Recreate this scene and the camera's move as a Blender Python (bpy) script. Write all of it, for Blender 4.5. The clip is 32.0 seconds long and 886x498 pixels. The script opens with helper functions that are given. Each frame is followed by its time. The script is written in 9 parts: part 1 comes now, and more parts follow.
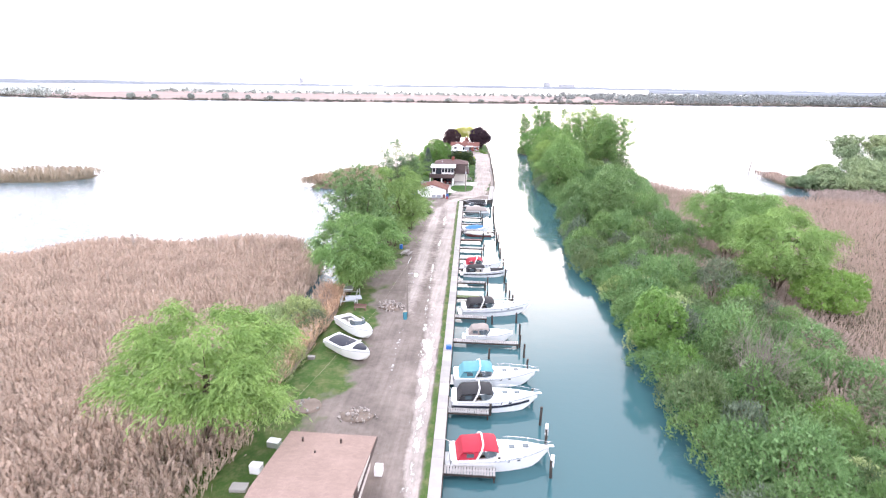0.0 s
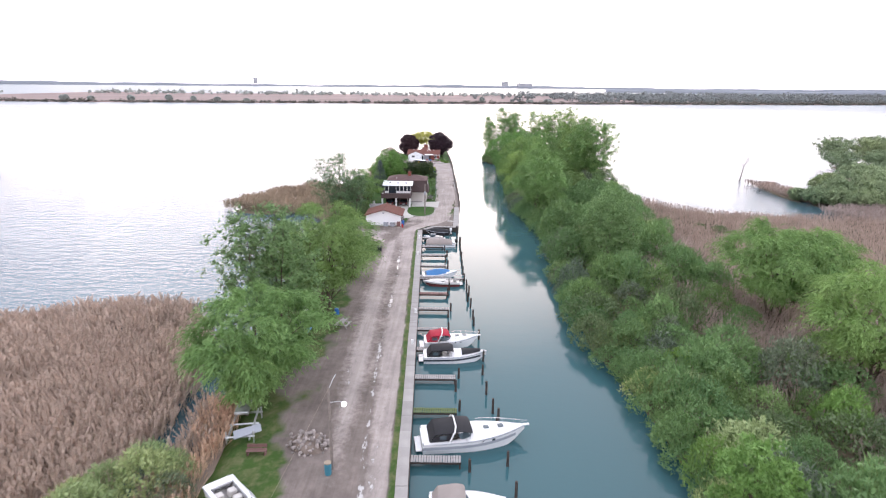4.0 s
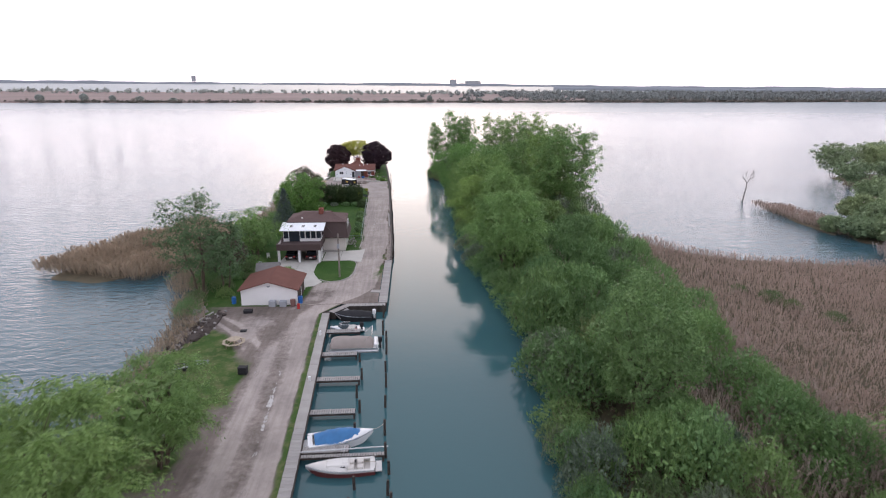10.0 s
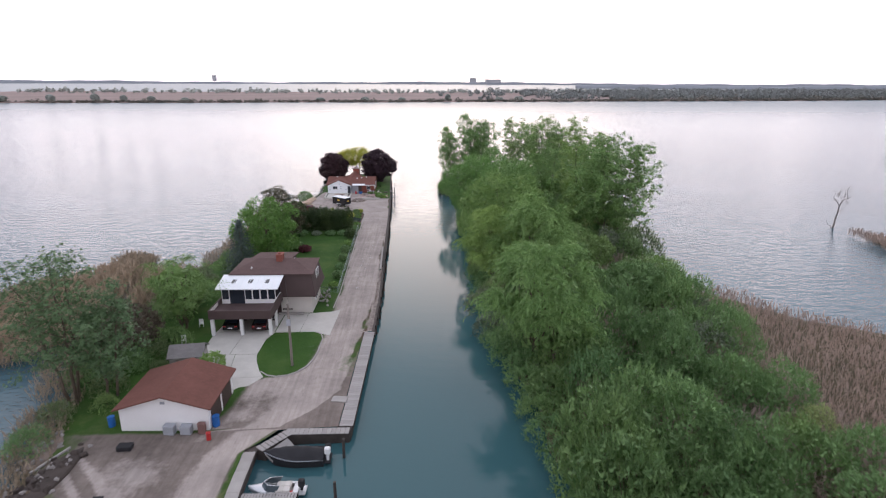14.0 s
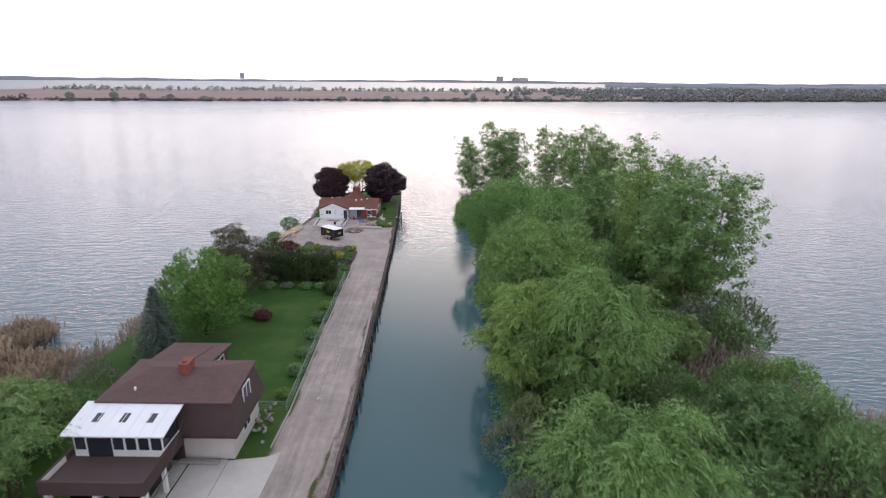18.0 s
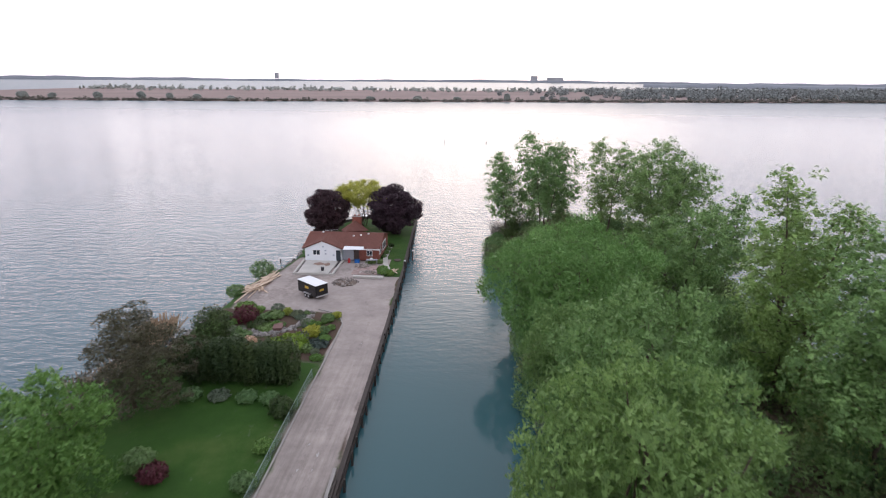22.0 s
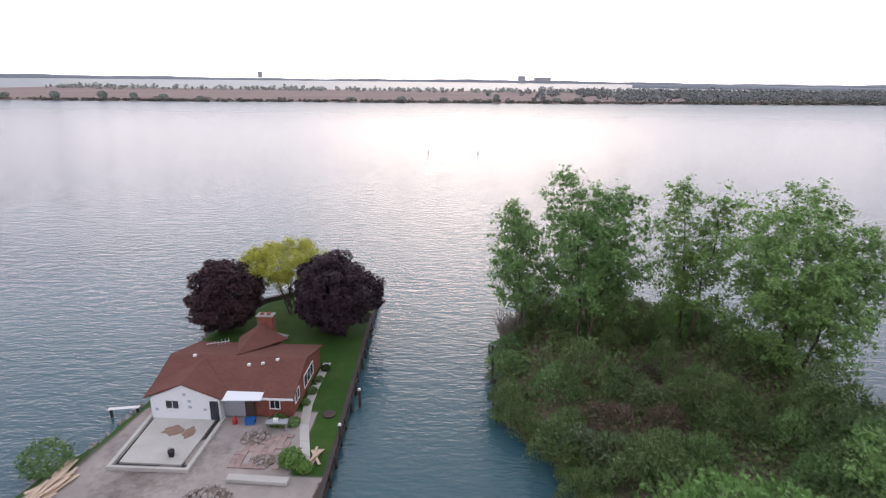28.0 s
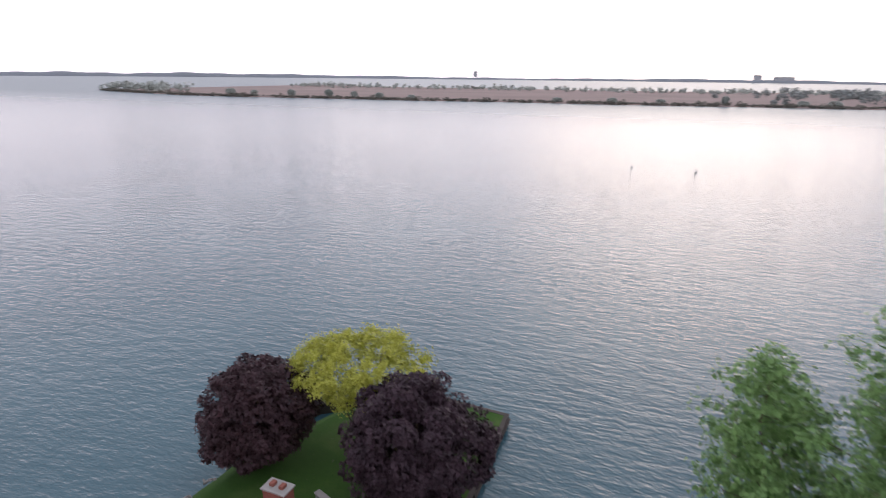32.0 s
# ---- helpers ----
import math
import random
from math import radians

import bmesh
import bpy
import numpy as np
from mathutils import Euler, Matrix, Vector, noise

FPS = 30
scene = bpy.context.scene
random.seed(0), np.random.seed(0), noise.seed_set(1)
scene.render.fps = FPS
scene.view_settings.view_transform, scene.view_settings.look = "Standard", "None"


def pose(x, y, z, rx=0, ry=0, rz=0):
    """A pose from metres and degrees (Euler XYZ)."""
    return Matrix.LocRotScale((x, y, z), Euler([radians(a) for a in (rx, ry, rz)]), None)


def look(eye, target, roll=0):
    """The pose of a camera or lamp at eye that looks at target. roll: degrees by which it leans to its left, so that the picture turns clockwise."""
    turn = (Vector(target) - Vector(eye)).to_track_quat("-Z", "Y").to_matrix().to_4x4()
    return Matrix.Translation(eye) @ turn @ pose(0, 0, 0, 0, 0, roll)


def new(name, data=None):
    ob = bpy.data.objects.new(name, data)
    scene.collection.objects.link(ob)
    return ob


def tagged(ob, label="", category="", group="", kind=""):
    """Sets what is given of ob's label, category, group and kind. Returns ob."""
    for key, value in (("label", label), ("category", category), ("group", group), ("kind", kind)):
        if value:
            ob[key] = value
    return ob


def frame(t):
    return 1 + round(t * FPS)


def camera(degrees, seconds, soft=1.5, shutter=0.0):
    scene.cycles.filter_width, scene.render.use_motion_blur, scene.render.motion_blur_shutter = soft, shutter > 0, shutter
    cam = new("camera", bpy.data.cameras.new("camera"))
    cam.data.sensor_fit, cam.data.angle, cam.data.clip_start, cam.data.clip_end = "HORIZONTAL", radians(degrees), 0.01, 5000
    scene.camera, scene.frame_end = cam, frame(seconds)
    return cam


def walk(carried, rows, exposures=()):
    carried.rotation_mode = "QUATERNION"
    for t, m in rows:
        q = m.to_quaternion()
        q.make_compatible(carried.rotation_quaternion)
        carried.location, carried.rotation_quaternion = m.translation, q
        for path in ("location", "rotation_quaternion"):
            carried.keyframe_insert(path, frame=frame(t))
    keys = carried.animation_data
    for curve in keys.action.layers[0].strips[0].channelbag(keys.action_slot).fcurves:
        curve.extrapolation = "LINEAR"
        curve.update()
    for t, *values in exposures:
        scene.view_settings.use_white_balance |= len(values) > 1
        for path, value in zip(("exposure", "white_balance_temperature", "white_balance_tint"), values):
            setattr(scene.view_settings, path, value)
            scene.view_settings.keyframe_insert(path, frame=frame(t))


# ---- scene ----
cam = camera(75.3, 32.0, soft=1.1, shutter=0.5)
PATH = [
    (0, (1.63, 2.358, 29.757), (1.471, 4.272, 29.202), 0.8),
    (0.5, (1.333, 6.107, 29.8), (1.19, 8.022, 29.243), 0.9),
    (1, (1.059, 9.833, 29.828), (0.944, 11.75, 29.27), 0.9),
    (1.5, (0.946, 13.556, 29.859), (0.848, 15.474, 29.301), 0.8),
    (2, (0.783, 17.2, 29.866), (0.707, 19.119, 29.309), 0.9),
    (2.5, (0.701, 20.857, 29.887), (0.636, 22.776, 29.33), 0.8),
    (3, (0.614, 24.389, 29.917), (0.553, 26.309, 29.361), 0.8),
    (3.5, (0.596, 27.927, 29.985), (0.545, 29.848, 29.43), 0.7),
    (5.5, (1.037, 42.374, 30.304), (1.1, 44.294, 29.747), 0.6),
    (6, (1.282, 46.001, 30.313), (1.362, 47.921, 29.757), 0.7),
    (6.5, (1.597, 49.66, 30.286), (1.693, 51.579, 29.73), 0.6),
    (7, (1.9, 53.36, 30.241), (2.01, 55.279, 29.686), 0.7),
    (7.5, (2.274, 57.037, 30.167), (2.391, 58.955, 29.612), 0.6),
    (8, (2.617, 60.685, 30.194), (2.74, 62.603, 29.638), 0.5),
    (8.5, (3.079, 64.293, 30.241), (3.206, 66.209, 29.683), 0.5),
    (9, (3.47, 67.908, 30.258), (3.603, 69.824, 29.7), 0.6),
    (9.5, (3.862, 71.662, 30.257), (3.999, 73.577, 29.698), 0.6),
    (10, (4.458, 75.537, 30.28), (4.595, 77.452, 29.719), 0.5),
    (10.5, (5.119, 79.343, 30.276), (5.256, 81.257, 29.713), 0.5),
    (11, (5.629, 83.03, 30.222), (5.747, 84.946, 29.66), 0.6),
    (11.5, (6.188, 86.81, 30.124), (6.278, 88.727, 29.562), 0.5),
    (12, (6.654, 90.648, 30.019), (6.729, 92.565, 29.456), 0.5),
    (12.5, (7.063, 94.482, 29.966), (7.122, 96.399, 29.401), 0.5),
    (13, (7.43, 98.289, 29.91), (7.49, 100.207, 29.345), 0.5),
    (13.5, (7.824, 102.089, 29.857), (7.893, 104.007, 29.293), 0.4),
    (14, (8.245, 105.977, 29.831), (8.316, 107.894, 29.266), 0.3),
    (14.5, (8.615, 109.816, 29.797), (8.68, 111.733, 29.23), 0.2),
    (16.5, (9.935, 124.788, 30.132), (9.962, 126.705, 29.563), 0.4),
    (17, (10.193, 128.49, 30.203), (10.211, 130.408, 29.633), 0.4),
    (17.5, (10.461, 132.264, 30.263), (10.465, 134.181, 29.693), 0.5),
    (18, (10.758, 136.057, 30.29), (10.746, 137.973, 29.719), 0.5),
    (18.5, (11.051, 139.855, 30.343), (11.028, 141.772, 29.772), 0.5),
    (19, (11.319, 143.624, 30.384), (11.286, 145.54, 29.814), 0.5),
    (19.5, (11.539, 147.546, 30.399), (11.489, 149.462, 29.828), 0.5),
    (20, (11.695, 151.448, 30.442), (11.623, 153.363, 29.869), 0.5),
    (20.5, (11.837, 155.355, 30.424), (11.739, 157.269, 29.85), 0.5),
    (21, (11.885, 159.395, 30.326), (11.759, 161.307, 29.754), 0.6),
    (21.5, (11.761, 163.49, 30.218), (11.636, 165.402, 29.646), 0.6),
    (22, (11.607, 167.669, 30.096), (11.488, 169.582, 29.523), 0.5),
    (22.5, (11.45, 171.816, 29.952), (11.343, 173.729, 29.378), 0.6),
    (23, (11.3, 175.936, 29.799), (11.2, 177.849, 29.226), 0.7),
    (23.5, (11.101, 179.916, 29.653), (11.007, 181.83, 29.079), 0.7),
    (24, (10.948, 183.732, 29.566), (10.859, 185.646, 28.991), 0.7),
    (24.5, (10.836, 187.448, 29.543), (10.75, 189.362, 28.969), 0.7),
    (25, (10.708, 191.22, 29.555), (10.626, 193.134, 28.981), 0.6),
    (25.5, (10.559, 195.0, 29.551), (10.48, 196.914, 28.977), 0.7),
    (27.5, (10.162, 209.866, 29.597), (10.085, 211.78, 29.025), 0.6),
    (28, (10.092, 213.618, 29.64), (10.017, 215.533, 29.067), 0.7),
    (28.5, (10.08, 217.499, 29.694), (10.005, 219.414, 29.12), 0.7),
    (29, (10.13, 221.321, 29.731), (10.055, 223.236, 29.158), 0.6),
    (29.5, (10.171, 224.942, 29.733), (10.098, 226.857, 29.16), 0.6),
    (30, (10.14, 228.827, 29.794), (10.051, 230.741, 29.222), 0.5),
    (30.5, (9.978, 232.871, 29.859), (9.794, 234.777, 29.284), 0.7),
    (31, (9.958, 236.727, 29.839), (9.627, 238.613, 29.262), 0.7),
    (31.5, (9.986, 240.674, 29.878), (9.463, 242.515, 29.298), 0.7),
    (32, (9.928, 244.579, 29.934), (9.197, 246.347, 29.352), 0.6),
]
SKY, SUN, CLOUD = 0.11, 0.35, 0.9
EXPOSURES = [(0.0, 1.68), (1.0, 1.5), (2.0, 1.30), (3.0, 1.10), (3.5, 0.98), (5.5, 0.64), (6.0, 0.56), (7.0, 0.43), (9.0, 0.24), (12.0, 0.15), (28.0, 0.12), (30.0, 0.07), (32.0, 0.03)]
EXPOSURES = [(t, stops, 6280, 14) for t, stops in EXPOSURES]
walk(cam, [(t, look(eye, target, roll)) for t, eye, target, roll in PATH], EXPOSURES)

# ---- world, sun, exposure ----
world = bpy.data.worlds.new("world")
scene.world = world
world.use_nodes = True
wn = world.node_tree.nodes
wl = world.node_tree.links
sky = wn.new("ShaderNodeTexSky")
sky.sky_type = 'NISHITA'
sky.sun_disc = False
sky.sun_elevation = radians(9)
sky.sun_rotation = radians(2)
sky.air_density, sky.dust_density, sky.ozone_density = 1.0, 3.0, 1.5
hs = wn.new("ShaderNodeHueSaturation")
hs.inputs["Saturation"].default_value = 0.35
cloud = wn.new("ShaderNodeMix")
cloud.data_type = 'RGBA'
cloud.inputs[0].default_value = CLOUD
# thin overcast: bluish overhead, paler and pinker low down, brightest about the veiled sun
ray = wn.new("ShaderNodeTexCoord")
rise = wn.new("ShaderNodeSeparateXYZ")
wl.new(ray.outputs["Generated"], rise.inputs[0])
veil = wn.new("ShaderNodeValToRGB")
veil.color_ramp.elements[0].position, veil.color_ramp.elements[0].color = 0.02, (1.46, 1.32, 1.36, 1)
veil.color_ramp.elements[1].position, veil.color_ramp.elements[1].color = 0.45, (0.80, 0.82, 0.90, 1)
low = veil.color_ramp.elements.new(0.13)
low.color = (1.34, 1.21, 1.25, 1)
wl.new(rise.outputs[2], veil.inputs[0])
toward = wn.new("ShaderNodeVectorMath")
toward.operation = 'DOT_PRODUCT'
toward.inputs[1].default_value = Vector((0.03, 1.0, 0.17)).normalized()
wl.new(ray.outputs["Generated"], toward.inputs[0])
glow = wn.new("ShaderNodeMapRange")
glow.interpolation_type = 'SMOOTHERSTEP'
glow.inputs["From Min"].default_value, glow.inputs["From Max"].default_value = 0.93, 1.0
wl.new(toward.outputs["Value"], glow.inputs["Value"])
warm = wn.new("ShaderNodeMix")
warm.data_type = 'RGBA'
warm.inputs[7].default_value = (1.95, 1.65, 1.5, 1)
wl.new(glow.outputs[0], warm.inputs[0])
wl.new(veil.outputs[0], warm.inputs[6])
bright = wn.new("ShaderNodeVectorMath")
bright.operation = 'SCALE'
bright.inputs["Scale"].default_value = 10.3
wl.new(warm.outputs[2], bright.inputs[0])
wl.new(bright.outputs[0], cloud.inputs[7])
wl.new(sky.outputs[0], hs.inputs["Color"])
wl.new(hs.outputs[0], cloud.inputs[6])
wl.new(cloud.outputs[2], wn["Background"].inputs[0])
wn["Background"].inputs[1].default_value = SKY

sun_data = bpy.data.lights.new("sun", 'SUN')
sun_data.energy, sun_data.angle, sun_data.color = SUN, radians(70), (1.0, 0.86, 0.76)
sun = new("sun", sun_data)
sun.matrix_world = look((10, 900, 200), (3, 0, 0))


# ---- small builders ----
rng = np.random.default_rng(7)


def mesh_from(name, verts, faces, mat=None, smooth=False):
    """A mesh from arrays; faces all of one length."""
    verts = np.asarray(verts, np.float32)
    faces = np.asarray(faces, np.int32)
    me = bpy.data.meshes.new(name)
    n, k = faces.shape
    me.vertices.add(len(verts))
    me.vertices.foreach_set("co", verts.ravel())
    me.loops.add(n * k)
    me.loops.foreach_set("vertex_index", faces.ravel())
    me.polygons.add(n)
    me.polygons.foreach_set("loop_start", np.arange(0, n * k, k, dtype=np.int32))
    me.polygons.foreach_set("loop_total", np.full(n, k, np.int32))
    if smooth:
        me.polygons.foreach_set("use_smooth", np.ones(n, bool))
    me.update(calc_edges=True)
    if mat:
        me.materials.append(mat)
    return me


def thing(name, x, y, z=0.0, rz=0.0, label="", category="", group="", kind=""):
    ob = new(name)
    ob.empty_display_size = 0.3
    ob.matrix_world = pose(x, y, z, 0, 0, rz)
    return tagged(ob, label, category, group, kind)


def part(name, bm, material, parent=None, label="", smooth=False):
    me = bpy.data.meshes.new(name)
    bmesh.ops.recalc_face_normals(bm, faces=bm.faces)
    if smooth:
        for f in bm.faces:
            f.smooth = True
    bm.to_mesh(me)
    bm.free()
    me.materials.append(material)
    ob = new(name, me)
    ob.parent = parent
    if label:
        ob["label"] = label
    return ob


def share(name, me, parent=None, m=None):
    ob = new(name, me)
    ob.parent = parent
    if m is not None:
        ob.matrix_basis = m
    return ob


def box(x0, x1, y0, y1, z0, z1, bm=None, bevel=0.0):
    bm = bm or bmesh.new()
    vs = [bm.verts.new((x, y, z)) for z in (z0, z1) for x, y in ((x0, y0), (x1, y0), (x1, y1), (x0, y1))]
    fs = [bm.faces.new([vs[i] for i in q]) for q in ((3, 2, 1, 0), (4, 5, 6, 7), (0, 1, 5, 4), (1, 2, 6, 5), (2, 3, 7, 6), (3, 0, 4, 7))]
    if bevel:
        es = list({e for f in fs for e in f.edges})
        bmesh.ops.bevel(bm, geom=es, offset=bevel, segments=1, affect='EDGES')
    return bm


def prism(pts, z0, z1, bm=None):
    """An upright prism on a plan outline."""
    bm = bm or bmesh.new()
    a = [bm.verts.new((x, y, z0)) for x, y in pts]
    b = [bm.verts.new((x, y, z1)) for x, y in pts]
    n = len(pts)
    bm.faces.new(a[::-1])
    bm.faces.new(b)
    for i in range(n):
        bm.faces.new((a[i], a[(i + 1) % n], b[(i + 1) % n], b[i]))
    return bm


def hull(top, bottom, bm=None):
    """A solid between two outlines of the same count of corners (x, y, z)."""
    bm = bm or bmesh.new()
    a = [bm.verts.new(p) for p in bottom]
    b = [bm.verts.new(p) for p in top]
    n = len(a)
    bm.faces.new(a[::-1])
    bm.faces.new(b)
    for i in range(n):
        bm.faces.new((a[i], a[(i + 1) % n], b[(i + 1) % n], b[i]))
    return bm


def tube(p0, p1, r0, r1=None, n=6, bm=None):
    bm = bm or bmesh.new()
    r1 = r0 if r1 is None else r1
    p0, p1 = Vector(p0), Vector(p1)
    d = (p1 - p0).normalized()
    u = d.orthogonal().normalized()
    v = d.cross(u)
    ring = [[bm.verts.new(p + (u * math.cos(k * 2 * math.pi / n) + v * math.sin(k * 2 * math.pi / n)) * r) for k in range(n)] for p, r in ((p0, r0), (p1, r1))]
    for k in range(n):
        bm.faces.new((ring[0][k], ring[0][(k + 1) % n], ring[1][(k + 1) % n], ring[1][k]))
    bm.faces.new(ring[0][::-1])
    bm.faces.new(ring[1])
    return bm


def chain(pts, r, n=6, bm=None):
    bm = bm or bmesh.new()
    for a, b in zip(pts, pts[1:]):
        tube(a, b, r, r, n, bm)
    return bm


def lerp_table(table, v):
    xs, ys = zip(*table)
    return np.interp(v, xs, ys)


def wobble(x, y, scale, seed=0.0):
    """Smooth noise on the plan, about -1 to 1, for arrays."""
    s = 0
    for k, (fx, fy, a) in enumerate(((1, 0.37, 1), (-0.61, 1.13, 0.9), (1.7, 1.9, 0.6), (-2.3, 1.4, 0.5), (3.1, -2.6, 0.35), (4.3, 4.9, 0.25))):
        s = s + a * np.sin((x * fx + y * fy) / scale + seed * (k + 1.3) + 1.7 * k + 0.8 * np.sin((y * fx - x * fy) / scale * 0.7 + k))
    return s / 2.2


# ---- materials ----
def nodes_of(name):
    m = bpy.data.materials.new(name)
    m.use_nodes = True
    nt = m.node_tree
    return m, nt, nt.nodes["Principled BSDF"]


def noise_node(nt, scale, detail=4.0, rough=0.6, vector=None):
    n = nt.nodes.new("ShaderNodeTexNoise")
    n.inputs["Scale"].default_value = scale
    n.inputs["Detail"].default_value = detail
    n.inputs["Roughness"].default_value = rough
    if vector is not None:
        nt.links.new(vector, n.inputs["Vector"])
    return n


def ramp(nt, fac, stops):
    r = nt.nodes.new("ShaderNodeValToRGB")
    el = r.color_ramp.elements
    while len(el) < len(stops):
        el.new(0.5)
    for e, (p, c) in zip(el, stops):
        e.position, e.color = p, (*c, 1) if len(c) == 3 else c
    nt.links.new(fac, r.inputs[0])
    return r


def mix(nt, fac, a, b, mode='MIX'):
    m = nt.nodes.new("ShaderNodeMix")
    m.data_type, m.blend_type = 'RGBA', mode
    for sock, v in ((m.inputs[0], fac), (m.inputs[6], a), (m.inputs[7], b)):
        if isinstance(v, (int, float)):
            sock.default_value = v
        elif isinstance(v, tuple):
            sock.default_value = (*v, 1) if len(v) == 3 else v
        else:
            nt.links.new(v, sock)
    return m.outputs[2]


def bump(nt, bsdf, height, strength, dist):
    b = nt.nodes.new("ShaderNodeBump")
    b.inputs["Strength"].default_value, b.inputs["Distance"].default_value = strength, dist
    nt.links.new(height, b.inputs["Height"])
    nt.links.new(b.outputs[0], bsdf.inputs["Normal"])


def plain(name, color, rough=0.6, var=0.25, scale=3.0, metal=0.0, relief=0.0, random=0.0, spec=0.5):
    """A surface of one colour with grain and stains at two scales."""
    m, nt, b = nodes_of(name)
    co = nt.nodes.new("ShaderNodeTexCoord").outputs["Object"]
    fine, broad = noise_node(nt, scale * 6, 5, 0.7, co), noise_node(nt, scale * 0.35, 3, 0.6, co)
    dark, light = tuple(c * (1 - var) for c in color), tuple(min(1, c * (1 + var)) for c in color)
    c = ramp(nt, fine.outputs[0], ((0.25, dark), (0.75, light))).outputs[0]
    c = mix(nt, 0.6, c, ramp(nt, broad.outputs[0], ((0.3, dark), (0.7, light))).outputs[0])
    if random:
        inf = nt.nodes.new("ShaderNodeObjectInfo")
        c = mix(nt, random, c, ramp(nt, inf.outputs["Random"], ((0.0, dark), (1.0, light))).outputs[0])
    nt.links.new(c, b.inputs["Base Color"])
    b.inputs["Roughness"].default_value, b.inputs["Metallic"].default_value = rough, metal
    b.inputs["Specular IOR Level"].default_value = spec
    if relief:
        bump(nt, b, fine.outputs[0], 0.6, relief)
    return m


def leaf_mat(name, lo, hi, trans=0.25, fine=10.0):
    """Sprays of small leaves: ragged gaps between them, each spray has its own tone, broad patches differ, light comes through."""
    m, nt, b = nodes_of(name)
    geo = nt.nodes.new("ShaderNodeNewGeometry")
    co = nt.nodes.new("ShaderNodeTexCoord").outputs["Object"]
    inf = nt.nodes.new("ShaderNodeObjectInfo")
    soft_lo, soft_hi = (tuple(a + (b - a) * f for a, b in zip(lo, hi)) for f in (0.2, 0.85))
    c = ramp(nt, geo.outputs["Random Per Island"], ((0.0, soft_lo), (1.0, soft_hi))).outputs[0]
    broad = noise_node(nt, 0.5, 3, 0.6, co)
    c = mix(nt, 0.5, c, ramp(nt, broad.outputs[0], ((0.32, lo), (0.68, hi))).outputs[0])
    tone = ramp(nt, inf.outputs["Random"], ((0.0, (0.82, 0.88, 0.9)), (0.5, (1, 1, 1)), (1.0, (1.12, 1.05, 0.92))))
    c = mix(nt, 1.0, c, tone.outputs[0], 'MULTIPLY')
    nt.links.new(c, b.inputs["Base Color"])
    b.inputs["Roughness"].default_value = 0.55
    b.inputs["Specular IOR Level"].default_value = 0.25
    tr = nt.nodes.new("ShaderNodeBsdfTranslucent")
    nt.links.new(c, tr.inputs[0])
    ms = nt.nodes.new("ShaderNodeMixShader")
    ms.inputs[0].default_value = trans
    nt.links.new(b.outputs[0], ms.inputs[1])
    nt.links.new(tr.outputs[0], ms.inputs[2])
    last = ms.outputs[0]
    if fine:
        gap = ramp(nt, noise_node(nt, fine, 1.5, 0.6, co).outputs[0], ((0.415, (0, 0, 0)), (0.465, (1, 1, 1))))
        cut = nt.nodes.new("ShaderNodeMixShader")
        hole = nt.nodes.new("ShaderNodeBsdfTransparent")
        nt.links.new(gap.outputs[0], cut.inputs[0])
        nt.links.new(hole.outputs[0], cut.inputs[1])
        nt.links.new(last, cut.inputs[2])
        last = cut.outputs[0]
    nt.links.new(last, nt.nodes["Material Output"].inputs[0])
    return m


M_bark = plain("bark", (0.10, 0.075, 0.055), 0.9, 0.4, 5, relief=0.03)
M_greybark = plain("grey_bark", (0.22, 0.19, 0.17), 0.9, 0.3, 5, relief=0.02)
M_willow = leaf_mat("willow_leaf", (0.122, 0.220, 0.066), (0.325, 0.488, 0.164), 0.25)
M_osier = leaf_mat("osier_leaf", (0.112, 0.192, 0.058), (0.290, 0.432, 0.142), 0.22)
M_green = leaf_mat("green_leaf", (0.104, 0.182, 0.070), (0.262, 0.395, 0.152), 0.24)
M_poplar = leaf_mat("poplar_leaf", (0.112, 0.210, 0.070), (0.305, 0.470, 0.154), 0.25, 9.0)
M_bright = leaf_mat("bright_leaf", (0.105, 0.205, 0.05), (0.262, 0.430, 0.120), 0.25)
M_dark = leaf_mat("dark_leaf", (0.028, 0.056, 0.022), (0.082, 0.122, 0.046), 0.15)
M_shrub = leaf_mat("shrub_leaf", (0.094, 0.184, 0.072), (0.246, 0.392, 0.156), 0.22)
M_grey = leaf_mat("grey_leaf", (0.105, 0.142, 0.098), (0.235, 0.285, 0.195), 0.2)
M_lime = leaf_mat("lime_leaf", (0.108, 0.220, 0.056), (0.274, 0.452, 0.134), 0.25)
M_reeddry = leaf_mat("reed_brown", (0.281, 0.213, 0.155), (0.537, 0.421, 0.31), 0.3, 9.0)
M_ash = leaf_mat("ash_leaf", (0.064, 0.118, 0.056), (0.168, 0.270, 0.130), 0.2)
M_dull = leaf_mat("dull_leaf", (0.100, 0.145, 0.066), (0.235, 0.305, 0.135), 0.20)
M_point = leaf_mat("olive_leaf", (0.082, 0.128, 0.048), (0.206, 0.284, 0.112), 0.18)
M_bank = leaf_mat("bank_leaf", (0.080, 0.154, 0.060), (0.212, 0.336, 0.128), 0.22)
M_crown = leaf_mat("bank_crown_leaf", (0.092, 0.180, 0.056), (0.242, 0.386, 0.130), 0.23)
M_pine = leaf_mat("pine_needle", (0.044, 0.044, 0.026), (0.122, 0.116, 0.066), 0.1)
M_chartreuse = leaf_mat("chartreuse_leaf", (0.16, 0.26, 0.03), (0.34, 0.47, 0.07), 0.2)
